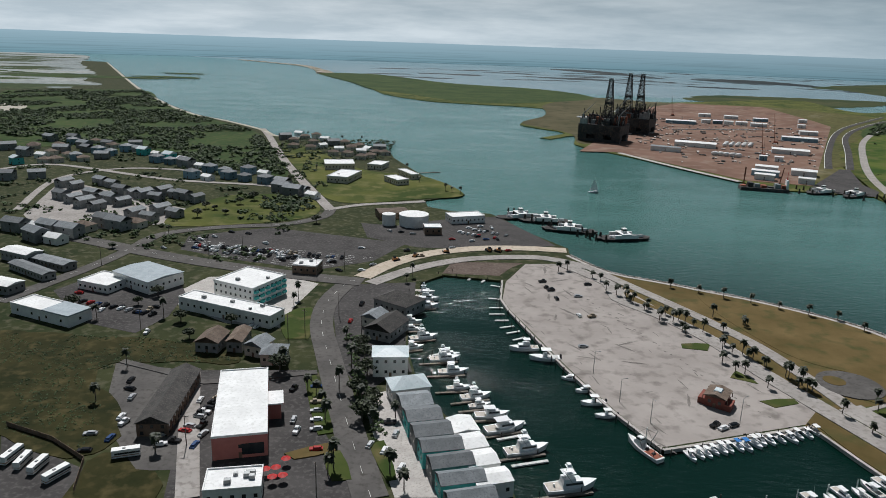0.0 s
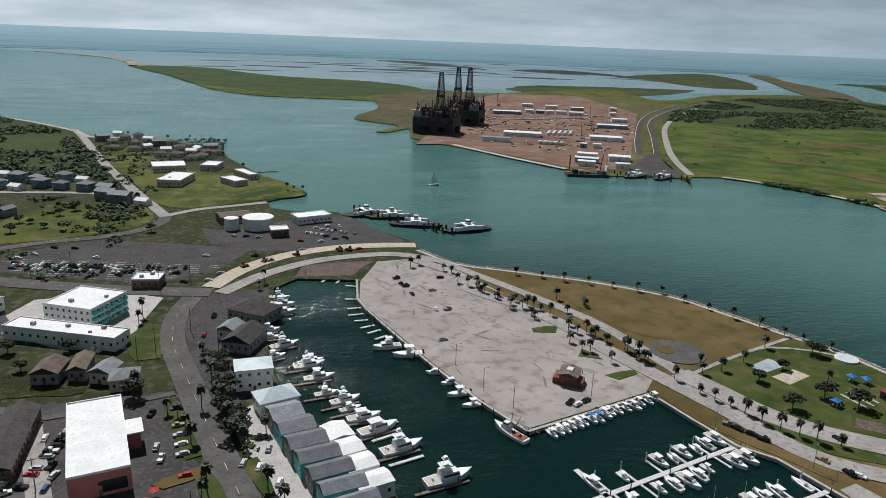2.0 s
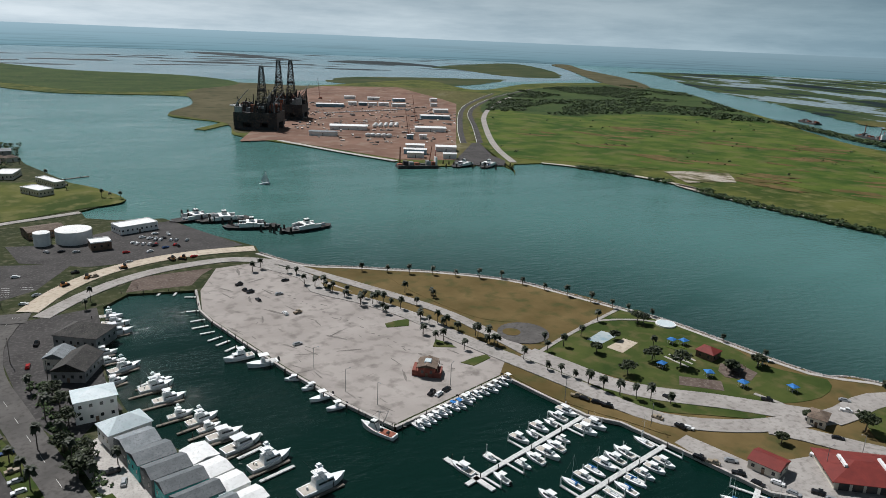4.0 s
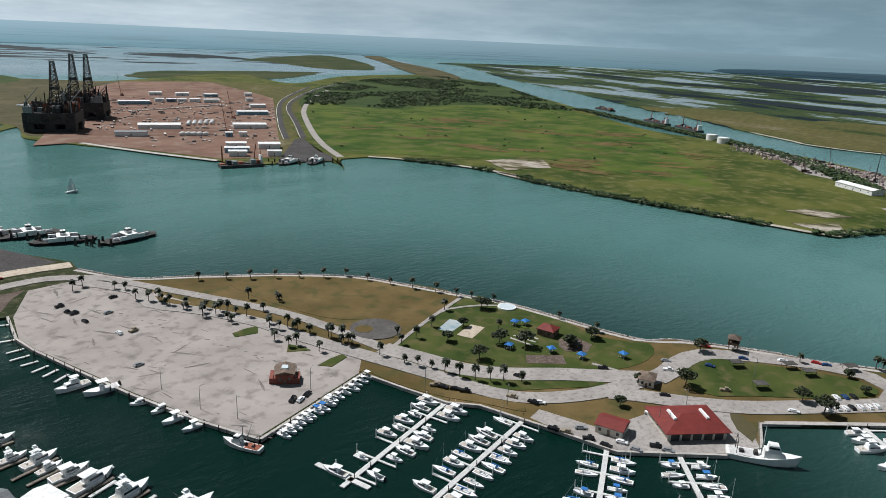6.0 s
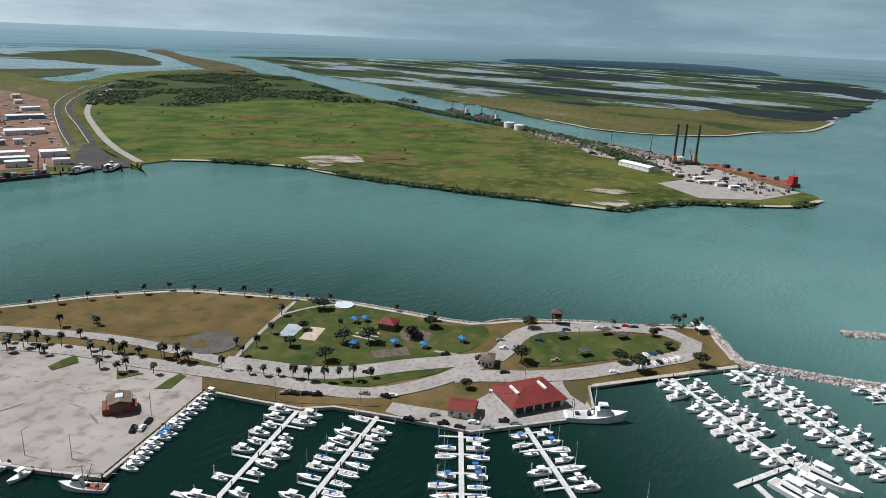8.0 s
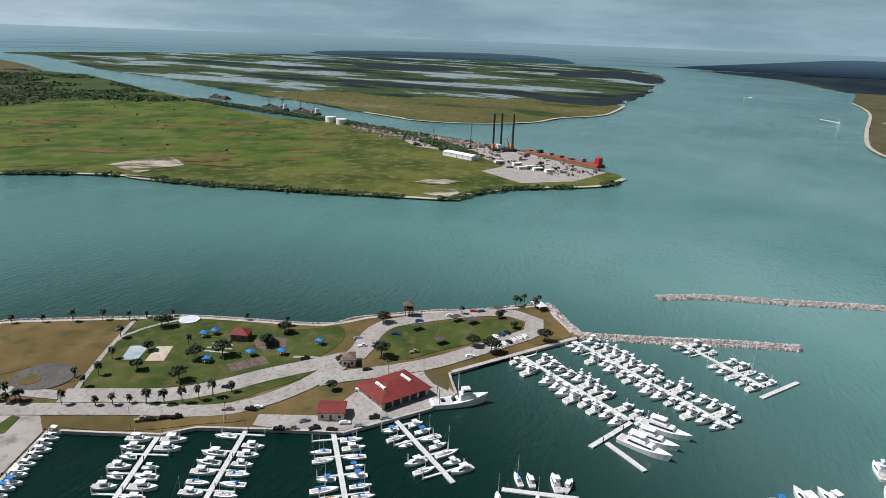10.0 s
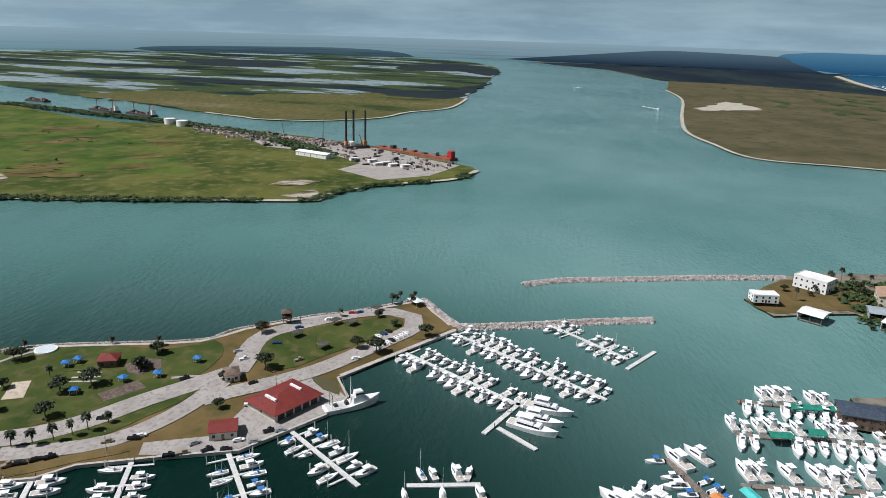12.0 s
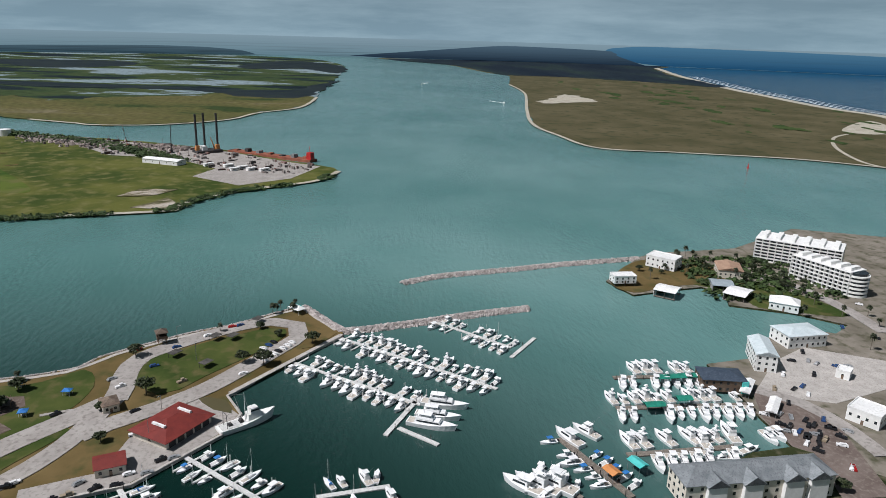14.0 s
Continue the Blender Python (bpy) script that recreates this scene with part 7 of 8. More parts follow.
def park(x, y, turn, k=None):
    k = rnd.choice((0, 0, 0, 1, 1, 1, 2, 2, 2, 3, 4, 5, 5, 6, 6, 6, 7)) if k is None else k
    if not driven[k]:
        driven[k] = True
        return place(CARS[k], x, y, 0.0, turn)
    return put_copy(CARS[k], x, y, 0.0, turn)


for x, y in PLAN["cars_park"]:
    park(x, y, -60 + rnd.uniform(-20, 20))
for x, y in PLAN["cars_row"]:
    park(x, y, 50 + rnd.uniform(-4, 4), rnd.choice((1, 1, 6, 4, 0)))
for key, turn in (("cars_lot", 20), ("cars_town", 85), ("cars_queue", -20), ("cars_terminal", 20), ("cars_east", -40)):
    for x, y in PLAN[key]:
        park(x, y, turn + rnd.uniform(-15, 15) + (90 if rnd.random() < 0.2 else 0))
# rows of parked cars along the ferry lot and shops
for x0, y0, x1, y1, n in ((-160, 437, -60, 420, 34), (-150, 428, -70, 412, 26), (-88, 208, -80, 250, 14), (-105, 246, -90, 200, 9), (-40, 206, -48, 250, 8), (20, 500, 45, 488, 9), (14, 490, 40, 478, 8), (-190, 335, -140, 318, 12)):
    turn = math.degrees(math.atan2(y1 - y0, x1 - x0)) + 90
    for k in range(n):
        if rnd.random() < 0.75:
            u = k / (n - 1)
            park(x0 + (x1 - x0) * u, y0 + (y1 - y0) * u, turn + rnd.uniform(-4, 4))
# campers in the camper park
rv = thing("camper", "white motorhome with dark windows", "camper", "campers")
box_part("body", "white_paint", rv, (-4.5, 4.5, -1.25, 1.25, 0.5, 3.3, 0.06))
box_part("window", "glass_dark", rv, (-3.5, 4.52, -1.27, 1.27, 1.7, 2.3))
box_part("stripe", "tan_roof", rv, (-4.52, 4.0, -1.27, 1.27, 1.0, 1.3))
box_part("roof_unit", "steel_grey", rv, (-1, 0, -0.4, 0.4, 3.3, 3.6, 0.05))
for x in (-3, 3):
    for yy in (-1.1, 1.1):
        tube_part("wheel", "rubber", rv, ((x, yy - 0.12, 0.45), (x, yy + 0.12, 0.45), 0.45), n=10)
for i, (x, y, size, turn) in enumerate(PLAN["campers"]):
    place(rv, x, y, 0.05, turn, 0.95) if i == 0 else put_copy(rv, x, y, 0.05, turn, 0.8 + 0.04 * i)

# ---- palms and trees ----
PALMS = [palm("cabbage palm with a round dark green head", 6.0, 1), palm("cabbage palm with a ragged head", 7.5, 2, 2.3), palm("short cabbage palm with dense head", 4.5, 3, 1.9), palm("tall slender palm with a small head", 9.5, 5, 2.2)]
sown = [False] * 4


def sow(x, y, k, s):
    if not sown[k]:
        sown[k] = True
        return place(PALMS[k], x, y, 0, rnd.uniform(0, 360), s)
    return put_copy(PALMS[k], x, y, 0, rnd.uniform(0, 360), s)


for key, mix in (("palms_shore", (0, 2)), ("palms_mid", (0, 2, 1)), ("palms_lot", (0, 2)), ("palms_town", (1, 0, 3)), ("palms_point", (0, 1)), ("palms_east", (1, 3, 0))):
    for x, y in PLAN[key]:
        sow(x, y, rnd.choice(mix), rnd.uniform(0.78, 1.05))
TREES = [tree("small round broadleaf tree", 5.5, 11), tree("dense spreading broadleaf tree", 7.0, 12), tree("low bushy tree with dark leaves", 4.0, 13)]
grown = [False] * 3
for key in ("trees_park", "trees_town", "trees_east"):
    for x, y in PLAN[key]:
        k = rnd.randrange(3)
        if grown[k]:
            put_copy(TREES[k], x, y, 0, rnd.uniform(0, 360), rnd.uniform(0.8, 1.2))
        else:
            grown[k] = True
            place(TREES[k], x, y)

# ---- distance: bay, marsh and island cover ----
REACH, EYE = 4800, 145


def painted_haze(name, low, high, stripes=0.0):
    """Far water or land with haze painted into its glow: from its own tone at the foot to the horizon's pale tone."""
    m = bpy.data.materials.new(name)
    m.use_nodes = True
    n, l = m.node_tree.nodes, m.node_tree.links
    n.remove(n["Principled BSDF"])
    geo = n.new("ShaderNodeNewGeometry")
    sep = n.new("ShaderNodeSeparateXYZ")
    l.new(geo.outputs["Position"], sep.inputs[0])
    mp = n.new("ShaderNodeMapping")
    mp.inputs["Scale"].default_value = (0.0016, 0.0016, 0.16)
    l.new(geo.outputs["Position"], mp.inputs["Vector"])
    t = n.new("ShaderNodeTexNoise")
    t.inputs["Scale"].default_value, t.inputs["Detail"].default_value = 1.0, 6
    l.new(mp.outputs["Vector"], t.inputs["Vector"])
    r = n.new("ShaderNodeValToRGB")
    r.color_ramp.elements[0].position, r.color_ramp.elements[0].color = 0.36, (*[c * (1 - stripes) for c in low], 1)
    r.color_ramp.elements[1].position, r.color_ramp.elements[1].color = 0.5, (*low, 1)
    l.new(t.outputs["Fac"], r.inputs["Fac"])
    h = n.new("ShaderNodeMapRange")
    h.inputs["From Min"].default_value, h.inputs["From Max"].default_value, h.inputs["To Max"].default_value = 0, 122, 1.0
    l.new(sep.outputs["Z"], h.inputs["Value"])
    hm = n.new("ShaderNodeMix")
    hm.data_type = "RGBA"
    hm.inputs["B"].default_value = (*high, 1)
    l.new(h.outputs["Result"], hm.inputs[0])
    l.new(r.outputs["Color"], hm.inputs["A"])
    # emission painted brighter towards the sun
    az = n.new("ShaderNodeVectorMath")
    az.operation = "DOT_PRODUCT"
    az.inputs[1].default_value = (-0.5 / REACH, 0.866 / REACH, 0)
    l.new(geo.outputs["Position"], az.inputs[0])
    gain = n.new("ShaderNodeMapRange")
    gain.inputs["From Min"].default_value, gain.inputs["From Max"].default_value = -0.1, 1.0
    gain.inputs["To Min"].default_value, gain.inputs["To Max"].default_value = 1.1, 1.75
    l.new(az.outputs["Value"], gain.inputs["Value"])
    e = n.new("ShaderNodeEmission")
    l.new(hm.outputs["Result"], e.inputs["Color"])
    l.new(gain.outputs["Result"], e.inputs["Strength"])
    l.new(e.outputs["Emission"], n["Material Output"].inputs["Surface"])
    return m


# glowing backdrop ring; the haze over the far water is painted into its emission
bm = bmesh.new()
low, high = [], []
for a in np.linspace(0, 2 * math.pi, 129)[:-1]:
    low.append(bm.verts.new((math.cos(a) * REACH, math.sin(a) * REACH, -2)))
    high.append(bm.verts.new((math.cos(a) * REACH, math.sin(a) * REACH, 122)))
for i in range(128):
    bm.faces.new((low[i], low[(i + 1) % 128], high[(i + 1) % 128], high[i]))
tagged(part("backdrop", bm, painted_haze("distant_bay", (0.12, 0.2, 0.225), (0.21, 0.29, 0.32), 0.3)), "blue-grey far water backdrop with painted haze at the horizon", "backdrop", kind="structure")


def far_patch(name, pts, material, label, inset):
    """Land or sea more than five kilometres off, painted with its haze on the glowing backdrop where the eye would meet
    it.
    """
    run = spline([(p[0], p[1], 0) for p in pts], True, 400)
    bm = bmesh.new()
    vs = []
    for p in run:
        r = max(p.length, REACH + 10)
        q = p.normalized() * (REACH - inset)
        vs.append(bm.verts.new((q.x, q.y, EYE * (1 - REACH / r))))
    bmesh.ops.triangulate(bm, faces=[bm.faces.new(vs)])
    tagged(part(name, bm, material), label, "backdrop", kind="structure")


# glowing patches, each with haze painted in as a paler tone upward
far_patch("backdrop", [(4200, -2310), (4380, -2060), (4883, -2108), (7442, -2928), (10887, -4123), (16888, -6733), (24000, -11000), (14000, -11000), (6000, -6000), (3600, -3200)], painted_haze("distant_gulf", (0.012, 0.065, 0.135), (0.07, 0.17, 0.25), 0.25), "deep blue gulf backdrop painted paler with haze under the horizon", 20)
# carries the painted cloud shadow of the barrier on to the backdrop
far_patch("backdrop", [(4600, -1330), (4700, -300), (5145, -61), (5699, -436), (6600, -700), (8480, -1205), (14000, -3300), (10857, -4093), (7206, -2866), (4800, -2075), (4400, -1950)], painted_haze("distant_flats", (0.014, 0.028, 0.046), (0.08, 0.13, 0.165), 0.3), "far end of the barrier island, cloud shadow and haze painted in", 30)
far_patch("backdrop", [(4300, 2100), (4500, 600), (4900, 560), (6200, 900), (7000, 1600), (5600, 2600)], painted_haze("distant_marsh", (0.03, 0.06, 0.075), (0.12, 0.18, 0.21), 0.5), "dark far marsh backdrop with painted haze", 30)


def blobs(name, label, material, count, seed, zone, size, z, stretch=(0.94, 0.34), thick=0.3, angle=None):
    """Many flat, ragged patches in the oblong zone x0, y0, x1, y1; stuff."""
    r = random.Random(seed)
    bm = bmesh.new()
    x0, y0, x1, y1 = zone
    for k in range(count):
        c = Vector((r.uniform(x0, x1), r.uniform(y0, y1), 0))
        s = r.uniform(*size)
        a0 = r.uniform(-0.3, 0.3) + (angle if angle is not None else 0)
        n = 22
        vs = []
        zz = z + k * 0.0012
        for i in range(n):
            a = i / n * 6.2832
            q = 1 + 0.6 * noise.noise(Vector((math.cos(a) * 1.6 + k, math.sin(a) * 1.6, seed))) + 0.3 * noise.noise(Vector((math.cos(a) * 4 + k, math.sin(a) * 4, seed)))
            p = Vector((math.cos(a) * s * q, math.sin(a) * s * q * stretch[1], 0))
            p.rotate(Euler((0, 0, a0)))
            vs.append(bm.verts.new((c.x + p.x, c.y + p.y, zz)))
        bm.faces.new(vs)
    bmesh.ops.triangulate(bm, faces=bm.faces)
    return tagged(part(name, bm, material), label, "ground", kind="structure")


blobs("mud_bank", "dark seagrass banks in the far bay", "mud_and_cloud_shade", 46, 21, (700, 2700, 2300, 4300), (25, 110), -1.15, angle=-0.45)
blobs("mud_bank", "dark seagrass banks off the far spit", "mud_and_cloud_shade", 26, 23, (-300, 2700, 900, 3800), (50, 160), -1.15, angle=0.1)
blobs("scrub_patch", "dark scrub behind the west shore", "scrub", 60, 29, (-2600, 1000, -800, 2600), (40, 150), 0.6, angle=0.1)
blobs("dry_patch", "dry yellow grass on the island field", "dry_lawn", 60, 30, (600, 380, 1000, 1000), (8, 36), 0.42, angle=-1.0)
blobs("dune_scrub", "dark scrub on the barrier dunes", "scrub", 60, 31, (1000, -1200, 2600, -700), (10, 60), 0.45, angle=-0.2)


def shrubs(name, label, count, seed, where, size=(1.2, 3.2)):
    """Thousands of low bushes as leaf clumps; stuff. where gives a spot or None."""
    r = random.Random(seed)
    bm = bmesh.new()
    vs, fs = [], []
    for _ in range(count):
        p = where(r)
        if p is None:
            continue
        s = r.uniform(*size)
        for _k in range(7):
            c = Vector((p[0] + r.gauss(0, 0.45) * s, p[1] + r.gauss(0, 0.45) * s, s * r.uniform(0.15, 0.75)))
            q = Euler((r.uniform(-0.8, 0.8), r.uniform(-0.8, 0.8), r.uniform(0, 6.3))).to_matrix()
            h = s * r.uniform(0.3, 0.6)
            i = len(vs)
            for d in ((-h, -h * 0.6, -h * 0.2), (0, -h * 0.8, h * 0.2), (h, 0, -h * 0.2), (0, h * 0.8, h * 0.15), (-h, h * 0.5, -h * 0.25), (0, 0, h * 0.5)):
                vs.append(c + q @ Vector(d))
            for a, b in ((0, 1), (1, 2), (2, 3), (3, 4), (4, 0)):
                fs.append((i + a, i + b, i + 5))
    bm.free()
    me = bpy.data.meshes.new(name)
    me.from_pydata(vs, [], fs)
    me.materials.append(M["scrub_leaf"])
    return tagged(new(name, me), label, "shrubs", kind="stuff")


def inside(poly, x, y):
    hit = False
    for (ax, ay), (bx, by) in zip(poly, poly[1:] + poly[:1]):
        if (ay > y) != (by > y) and x < (bx - ax) * (y - ay) / (by - ay) + ax:
            hit = not hit
    return hit


def in_poly(key, cover=0.0, scale=0.012):
    poly = [tuple(p[:2]) for p in PLAN[key]]
    xs, ys = [p[0] for p in poly], [p[1] for p in poly]

    def spot(r):
        x, y = r.uniform(min(xs), max(xs)), r.uniform(min(ys), max(ys))
        if not inside(poly, x, y) or noise.noise(Vector((x, y, 0)) * scale) < cover:
            return None
        return x, y
    return spot


def along(pts, width, cover=-1.0):
    run = spline([(p[0], p[1], 0) for p in pts], False, 10)

    def spot(r):
        i = r.randrange(len(run) - 1)
        p = run[i].lerp(run[i + 1], r.random())
        if noise.noise(p * 0.02) < cover:
            return None
        return p.x + r.uniform(-width, width), p.y + r.uniform(-width, width)
    return spot


shrubs("coastal_shrubs", "dense dark green coastal scrub", 15000, 41, in_poly("scrub_west", -0.12), (2.0, 5.0))
shrubs("field_shrubs", "dark bushes on the rough field", 700, 42, in_poly("shore_grass", 0.12, 0.02), (1.5, 4.0))
shrubs("shore_shrubs", "dark shrubs along the island shore", 1500, 43, along(LINES["island_shore"][2], 7, -0.1), (1.2, 3.4))
shrubs("island_hedge", "hedge of scrub along the island's back shore", 2600, 44, along(LINES["island_track"][2], 14), (2.0, 4.5))
shrubs("field_scatter", "single bushes on the island field", 500, 45, in_poly("green_field", 0.22, 0.012), (1.2, 3.0))
shrubs("island_thicket", "thicket at the far end of the island", 9000, 46, lambda r: (lambda p: p if inside(PLAN["thicket"], *p) and noise.noise(Vector((p[0], p[1], 0)) * 0.007) > -0.05 else None)((r.uniform(700, 1760), r.uniform(960, 1960))), (2.5, 6.0))
shrubs("town_shrubs", "bushes between the town houses", 2200, 47, lambda r: (lambda p: p if noise.noise(Vector((p[0], p[1], 0)) * 0.03) > 0.12 else None)((r.uniform(-420, -110), r.uniform(400, 800))), (1.2, 3.2))
shrubs("field_tufts", "dark grass tufts on the rough field", 5200, 51, in_poly("west_field", -0.15, 0.05), (0.25, 0.7))
shrubs("point_shrubs", "bushes between the point houses", 500, 48, lambda r: (r.uniform(-210, -70), r.uniform(790, 960)), (1.2, 3.0))
shrubs("quay_shrubs", "bushes along the shore street", 110, 49, along(PLAN["bush_line"], 3.0), (0.8, 1.8))
shrubs("east_shrubs", "dark trees and bushes among the houses", 420, 50, lambda r: (r.uniform(330, 420), r.uniform(-290, -190)), (1.5, 3.5))

# ---- drilling rigs and port ----
def lattice(name, b, x, y, z0, z1, w0, w1, steps, material="steel_dark", r=0.35):
    bm = bmesh.new()
    prev = None
    for k in range(steps + 1):
        u = k / steps
        w, z = w0 + (w1 - w0) * u, z0 + (z1 - z0) * u
        cur = [(x + sx * w, y + sy * w, z) for sx, sy in ((-1, -1), (1, -1), (1, 1), (-1, 1))]
        for i in range(4):
            add_tube(bm, cur[i], cur[(i + 1) % 4], r * 0.6, n=3)
            if prev:
                add_tube(bm, prev[i], cur[i], r, n=4)
                add_tube(bm, prev[i], cur[(i + 1) % 4], r * 0.55, n=3)
                add_tube(bm, prev[(i + 1) % 4], cur[i], r * 0.55, n=3)
        prev = cur
    return part(name, bm, material, b)


def rig(x, y, turn, W, D, derricks, seed):
    r = random.Random(seed)
    b = thing("drilling_rig", "dark semi-submersible drilling rig moored at the port", "drilling rig", "drilling rigs")
    place(b, x, y, WATER, turn)
    for s in (-1, 1):
        box_part("pontoon", "steel_dark", b, (-W / 2, W / 2, s * D * 0.36 - 6, s * D * 0.36 + 6, -1, 5.5, 0.6))
        for u in (-0.4, 0, 0.4):
            box_part("column", "steel_dark", b, (u * W - 6.5, u * W + 6.5, s * D * 0.36 - 6, s * D * 0.36 + 6, 5.5, 12, 0.2))
    box_part("hull_deck", "steel_dark", b, (-W / 2, W / 2, -D / 2, D / 2, 12, 26))
    for k in range(44):
        px, py, s = r.uniform(-W * 0.44, W * 0.44), r.uniform(-D * 0.44, D * 0.44), r.uniform(2, 6)
        box_part("deck_module", r.choice(("steel_dark", "steel_dark", "steel_grey", "rust")), b, (px - s, px + s, py - s * 0.7, py + s * 0.7, 26, 26 + r.uniform(3, 12), 0.3))
    bm = bmesh.new()
    for k in range(160):
        px, py, h = r.uniform(-W * 0.5, W * 0.5), r.uniform(-D * 0.5, D * 0.5), r.uniform(2, 16) * (1 if k % 4 else 1.6)
        w = r.uniform(0.25, 0.7)
        add_box(bm, px - w, px + w, py - w, py + w, 26, 26 + h)
        if k % 3 == 0:
            add_tube(bm, (px, py, 26 + h), (px + r.uniform(-9, 9), py + r.uniform(-9, 9), 26 + h * r.uniform(0.3, 1.0)), 0.3, n=4)
    tagged(part("deck_piping", bm, "steel_dark", b), kind="stuff")
    for dx, dy, h in derricks:
        der = lattice("derrick", b, dx, dy, 30, h, 7, 2.4, 12, r=0.55)
        box_part("drill_floor", "steel_dark", b, (dx - 9, dx + 9, dy - 9, dy + 9, 26, 31))
        box_part("crown_block", "steel_grey", der, (dx - 3, dx + 3, dy - 3, dy + 3, h, h + 3, 0.5))
        box_part("racking_board", "steel_dark", der, (dx - 5, dx + 5, dy - 5, dy + 5, h * 0.62, h * 0.62 + 3))
    for s in (-1, 1):
        tube_part("deck_crane", "steel_grey", b, ((s * W * 0.42, -D * 0.4, 26), (s * W * 0.42, -D * 0.4, 40), 1.2, 1.0), ((s * W * 0.42, -D * 0.4, 40), (s * W * 0.42 + 14, -D * 0.2, 58), 0.7, 0.3))
    tube_part("helideck", "steel_grey", b, ((-W / 2 - 6, D * 0.3, 31), (-W / 2 - 6, D * 0.3, 32), 11), n=8)
    for k in range(10):
        tube_part("mast_pipe", "steel_dark", b, ((r.uniform(-W * 0.4, W * 0.4), r.uniform(-D * 0.4, D * 0.4), 26), (r.uniform(-W * 0.4, W * 0.4), r.uniform(-D * 0.4, D * 0.4), r.uniform(36, 50)), 0.5, 0.3))
    return b


(rx0, ry0), (rx1, ry1) = PLAN["rig_bases"]
rig(rx0 + 6, ry0 + 22, -28, 62, 52, [(4, 2, 88)], 3)
rig(rx1 + 2, ry1 + 40, -28, 58, 50, [(-14, 0, 92), (4, 8, 92)], 4)
for i, (x, y, L, D, turn) in enumerate(PLAN["port_sheds"]):
    house("port_shed", "long white metal port shed", "shed", (x, y, L, D, turn, 6), "gable", "white_paint" if i % 4 else "blue_wall", "grey_roof" if i == 19 else "white_roof", 1, group="port sheds", win=25, rise=1.2)
bm = bmesh.new()
r = random.Random(8)
for k in range(420):
    x, y = r.uniform(280, 640), r.uniform(860, 1450)
    if inside(PLAN["port_yard"], x, y):
        s = r.uniform(1.2, 5)
        add_box(bm, -s, s, -1.2, 1.2, 0.05, r.uniform(1, 2.6), pose(x, y, 0, 0, 0, r.choice((-22, 68)) + r.uniform(-5, 5)))
tagged(part("stored_pipe", bm, mat("stored_goods", (0.2, 0.14, 0.11), (0.6, 0.58, 0.55), 0.3, 0.8, island=0.7)), "stacked pipes, crates and boxes in the port yard", "cargo", kind="stuff")


# white tanks in rows on the yard
master = None
for x, y, size in [(355 + 6.7 * k, 933 - 3.2 * k, 3.0) for k in range(5)] + [(404 + 9 * i + 6 * j, 1028 - 0.3 * i + 12 * j, 2.4) for i in range(5) for j in range(3)]:
    if master is None:
        master = thing("yard_tank", "white steel tank lying in the port yard", "tank", "yard tanks")
        bm = bmesh.new()
        bmesh.ops.create_uvsphere(bm, u_segments=14, v_segments=8, radius=1.0)
        for v in bm.verts:
            v.co = Vector((v.co.x * 1.5, v.co.y, v.co.z * 1.0 + 0.95))
        part("shell", bm, "white_paint", master, smooth=True)
        box_part("saddle", "steel_grey", master, (-0.9, 0.9, -0.7, 0.7, 0, 0.3))
        place(master, x, y, 0.1, -24, size)
    else:
        put_copy(master, x, y, 0.1, -24, size)
master = None
for k in range(24):
    u = k / 23
    x, y = 390 + 187 * u, 1225 + 47 * u
    if master is None:
        master = thing("pipe_section", "white coated pipe section on the ground", "pipe", "pipe sections")
        tube_part("pipe", "white_paint", master, ((-3.4, 0, 1.1), (3.4, 0, 1.1), 1.0), n=10)
        place(master, x, y, 0.1, 14)
    else:
        put_copy(master, x, y, 0.1, 14 + (k * 37 % 20))


def crane(x, y, turn, h, material):
    b = thing("crane", "tall lattice boom crane on the quay", "crane", "cranes")
    place(b, x, y, 0, turn)
    box_part("crawler", "steel_dark", b, (-3.5, 3.5, -3, -1.6, 0, 1.4, 0.1), (-3.5, 3.5, 1.6, 3, 0, 1.4, 0.1))
    box_part("cab", material, b, (-4, 3, -1.6, 1.6, 1.4, 4.2, 0.2))
    tube_part("boom", material, b, ((2, 0, 3), (h * 0.3, 0, h), 0.55, 0.25), n=4)
    tube_part("stay", "steel_dark", b, ((-3.5, 0, 4.2), (-2.5, 0, 9), 0.2), ((-2.5, 0, 9), (h * 0.3, 0, h), 0.08), n=4)
    return b


for x, y in PLAN["port_cranes"]:
    crane(x, y, 100, 44, "rust")
# ---- spit yard: jack-up barge, cranes, barges, rubble ----
b = thing("jackup_barge", "jack-up barge with three tall dark legs and orange frames", "barge")
(ax, ay), (bx, by), (cx, cy) = PLAN["jackup_legs"]
place(b, bx, by, WATER, -60)
box_part("hull", "steel_dark", b, (-17, 17, -11, 11, 0, 5, 0.3))
box_part("jacking_frame", "crane_orange", b, (-16, -11, -3, 3, 5, 11, 0.3))
box_part("jacking_frame", "crane_orange", b, (11, 16, -3, 3, 5, 11, 0.3))
box_part("deck_house", "white_paint", b, (-9, -2, -6, 6, 5, 10, 0.2))
for px, py in ((-14, 0), (0, 9), (14, 0)):
    tube_part("leg", "steel_dark", b, ((px, py, -1), (px, py, 52), 1.5), n=8)
tube_part("crane_boom", "crane_orange", b, ((8, -6, 5), (2, -8, 22), 1.0, 0.4))
crane(bx - 6, by + 45, 200, 38, "steel_dark")
crane(bx + 40, by + 110, 160, 30, "rust")
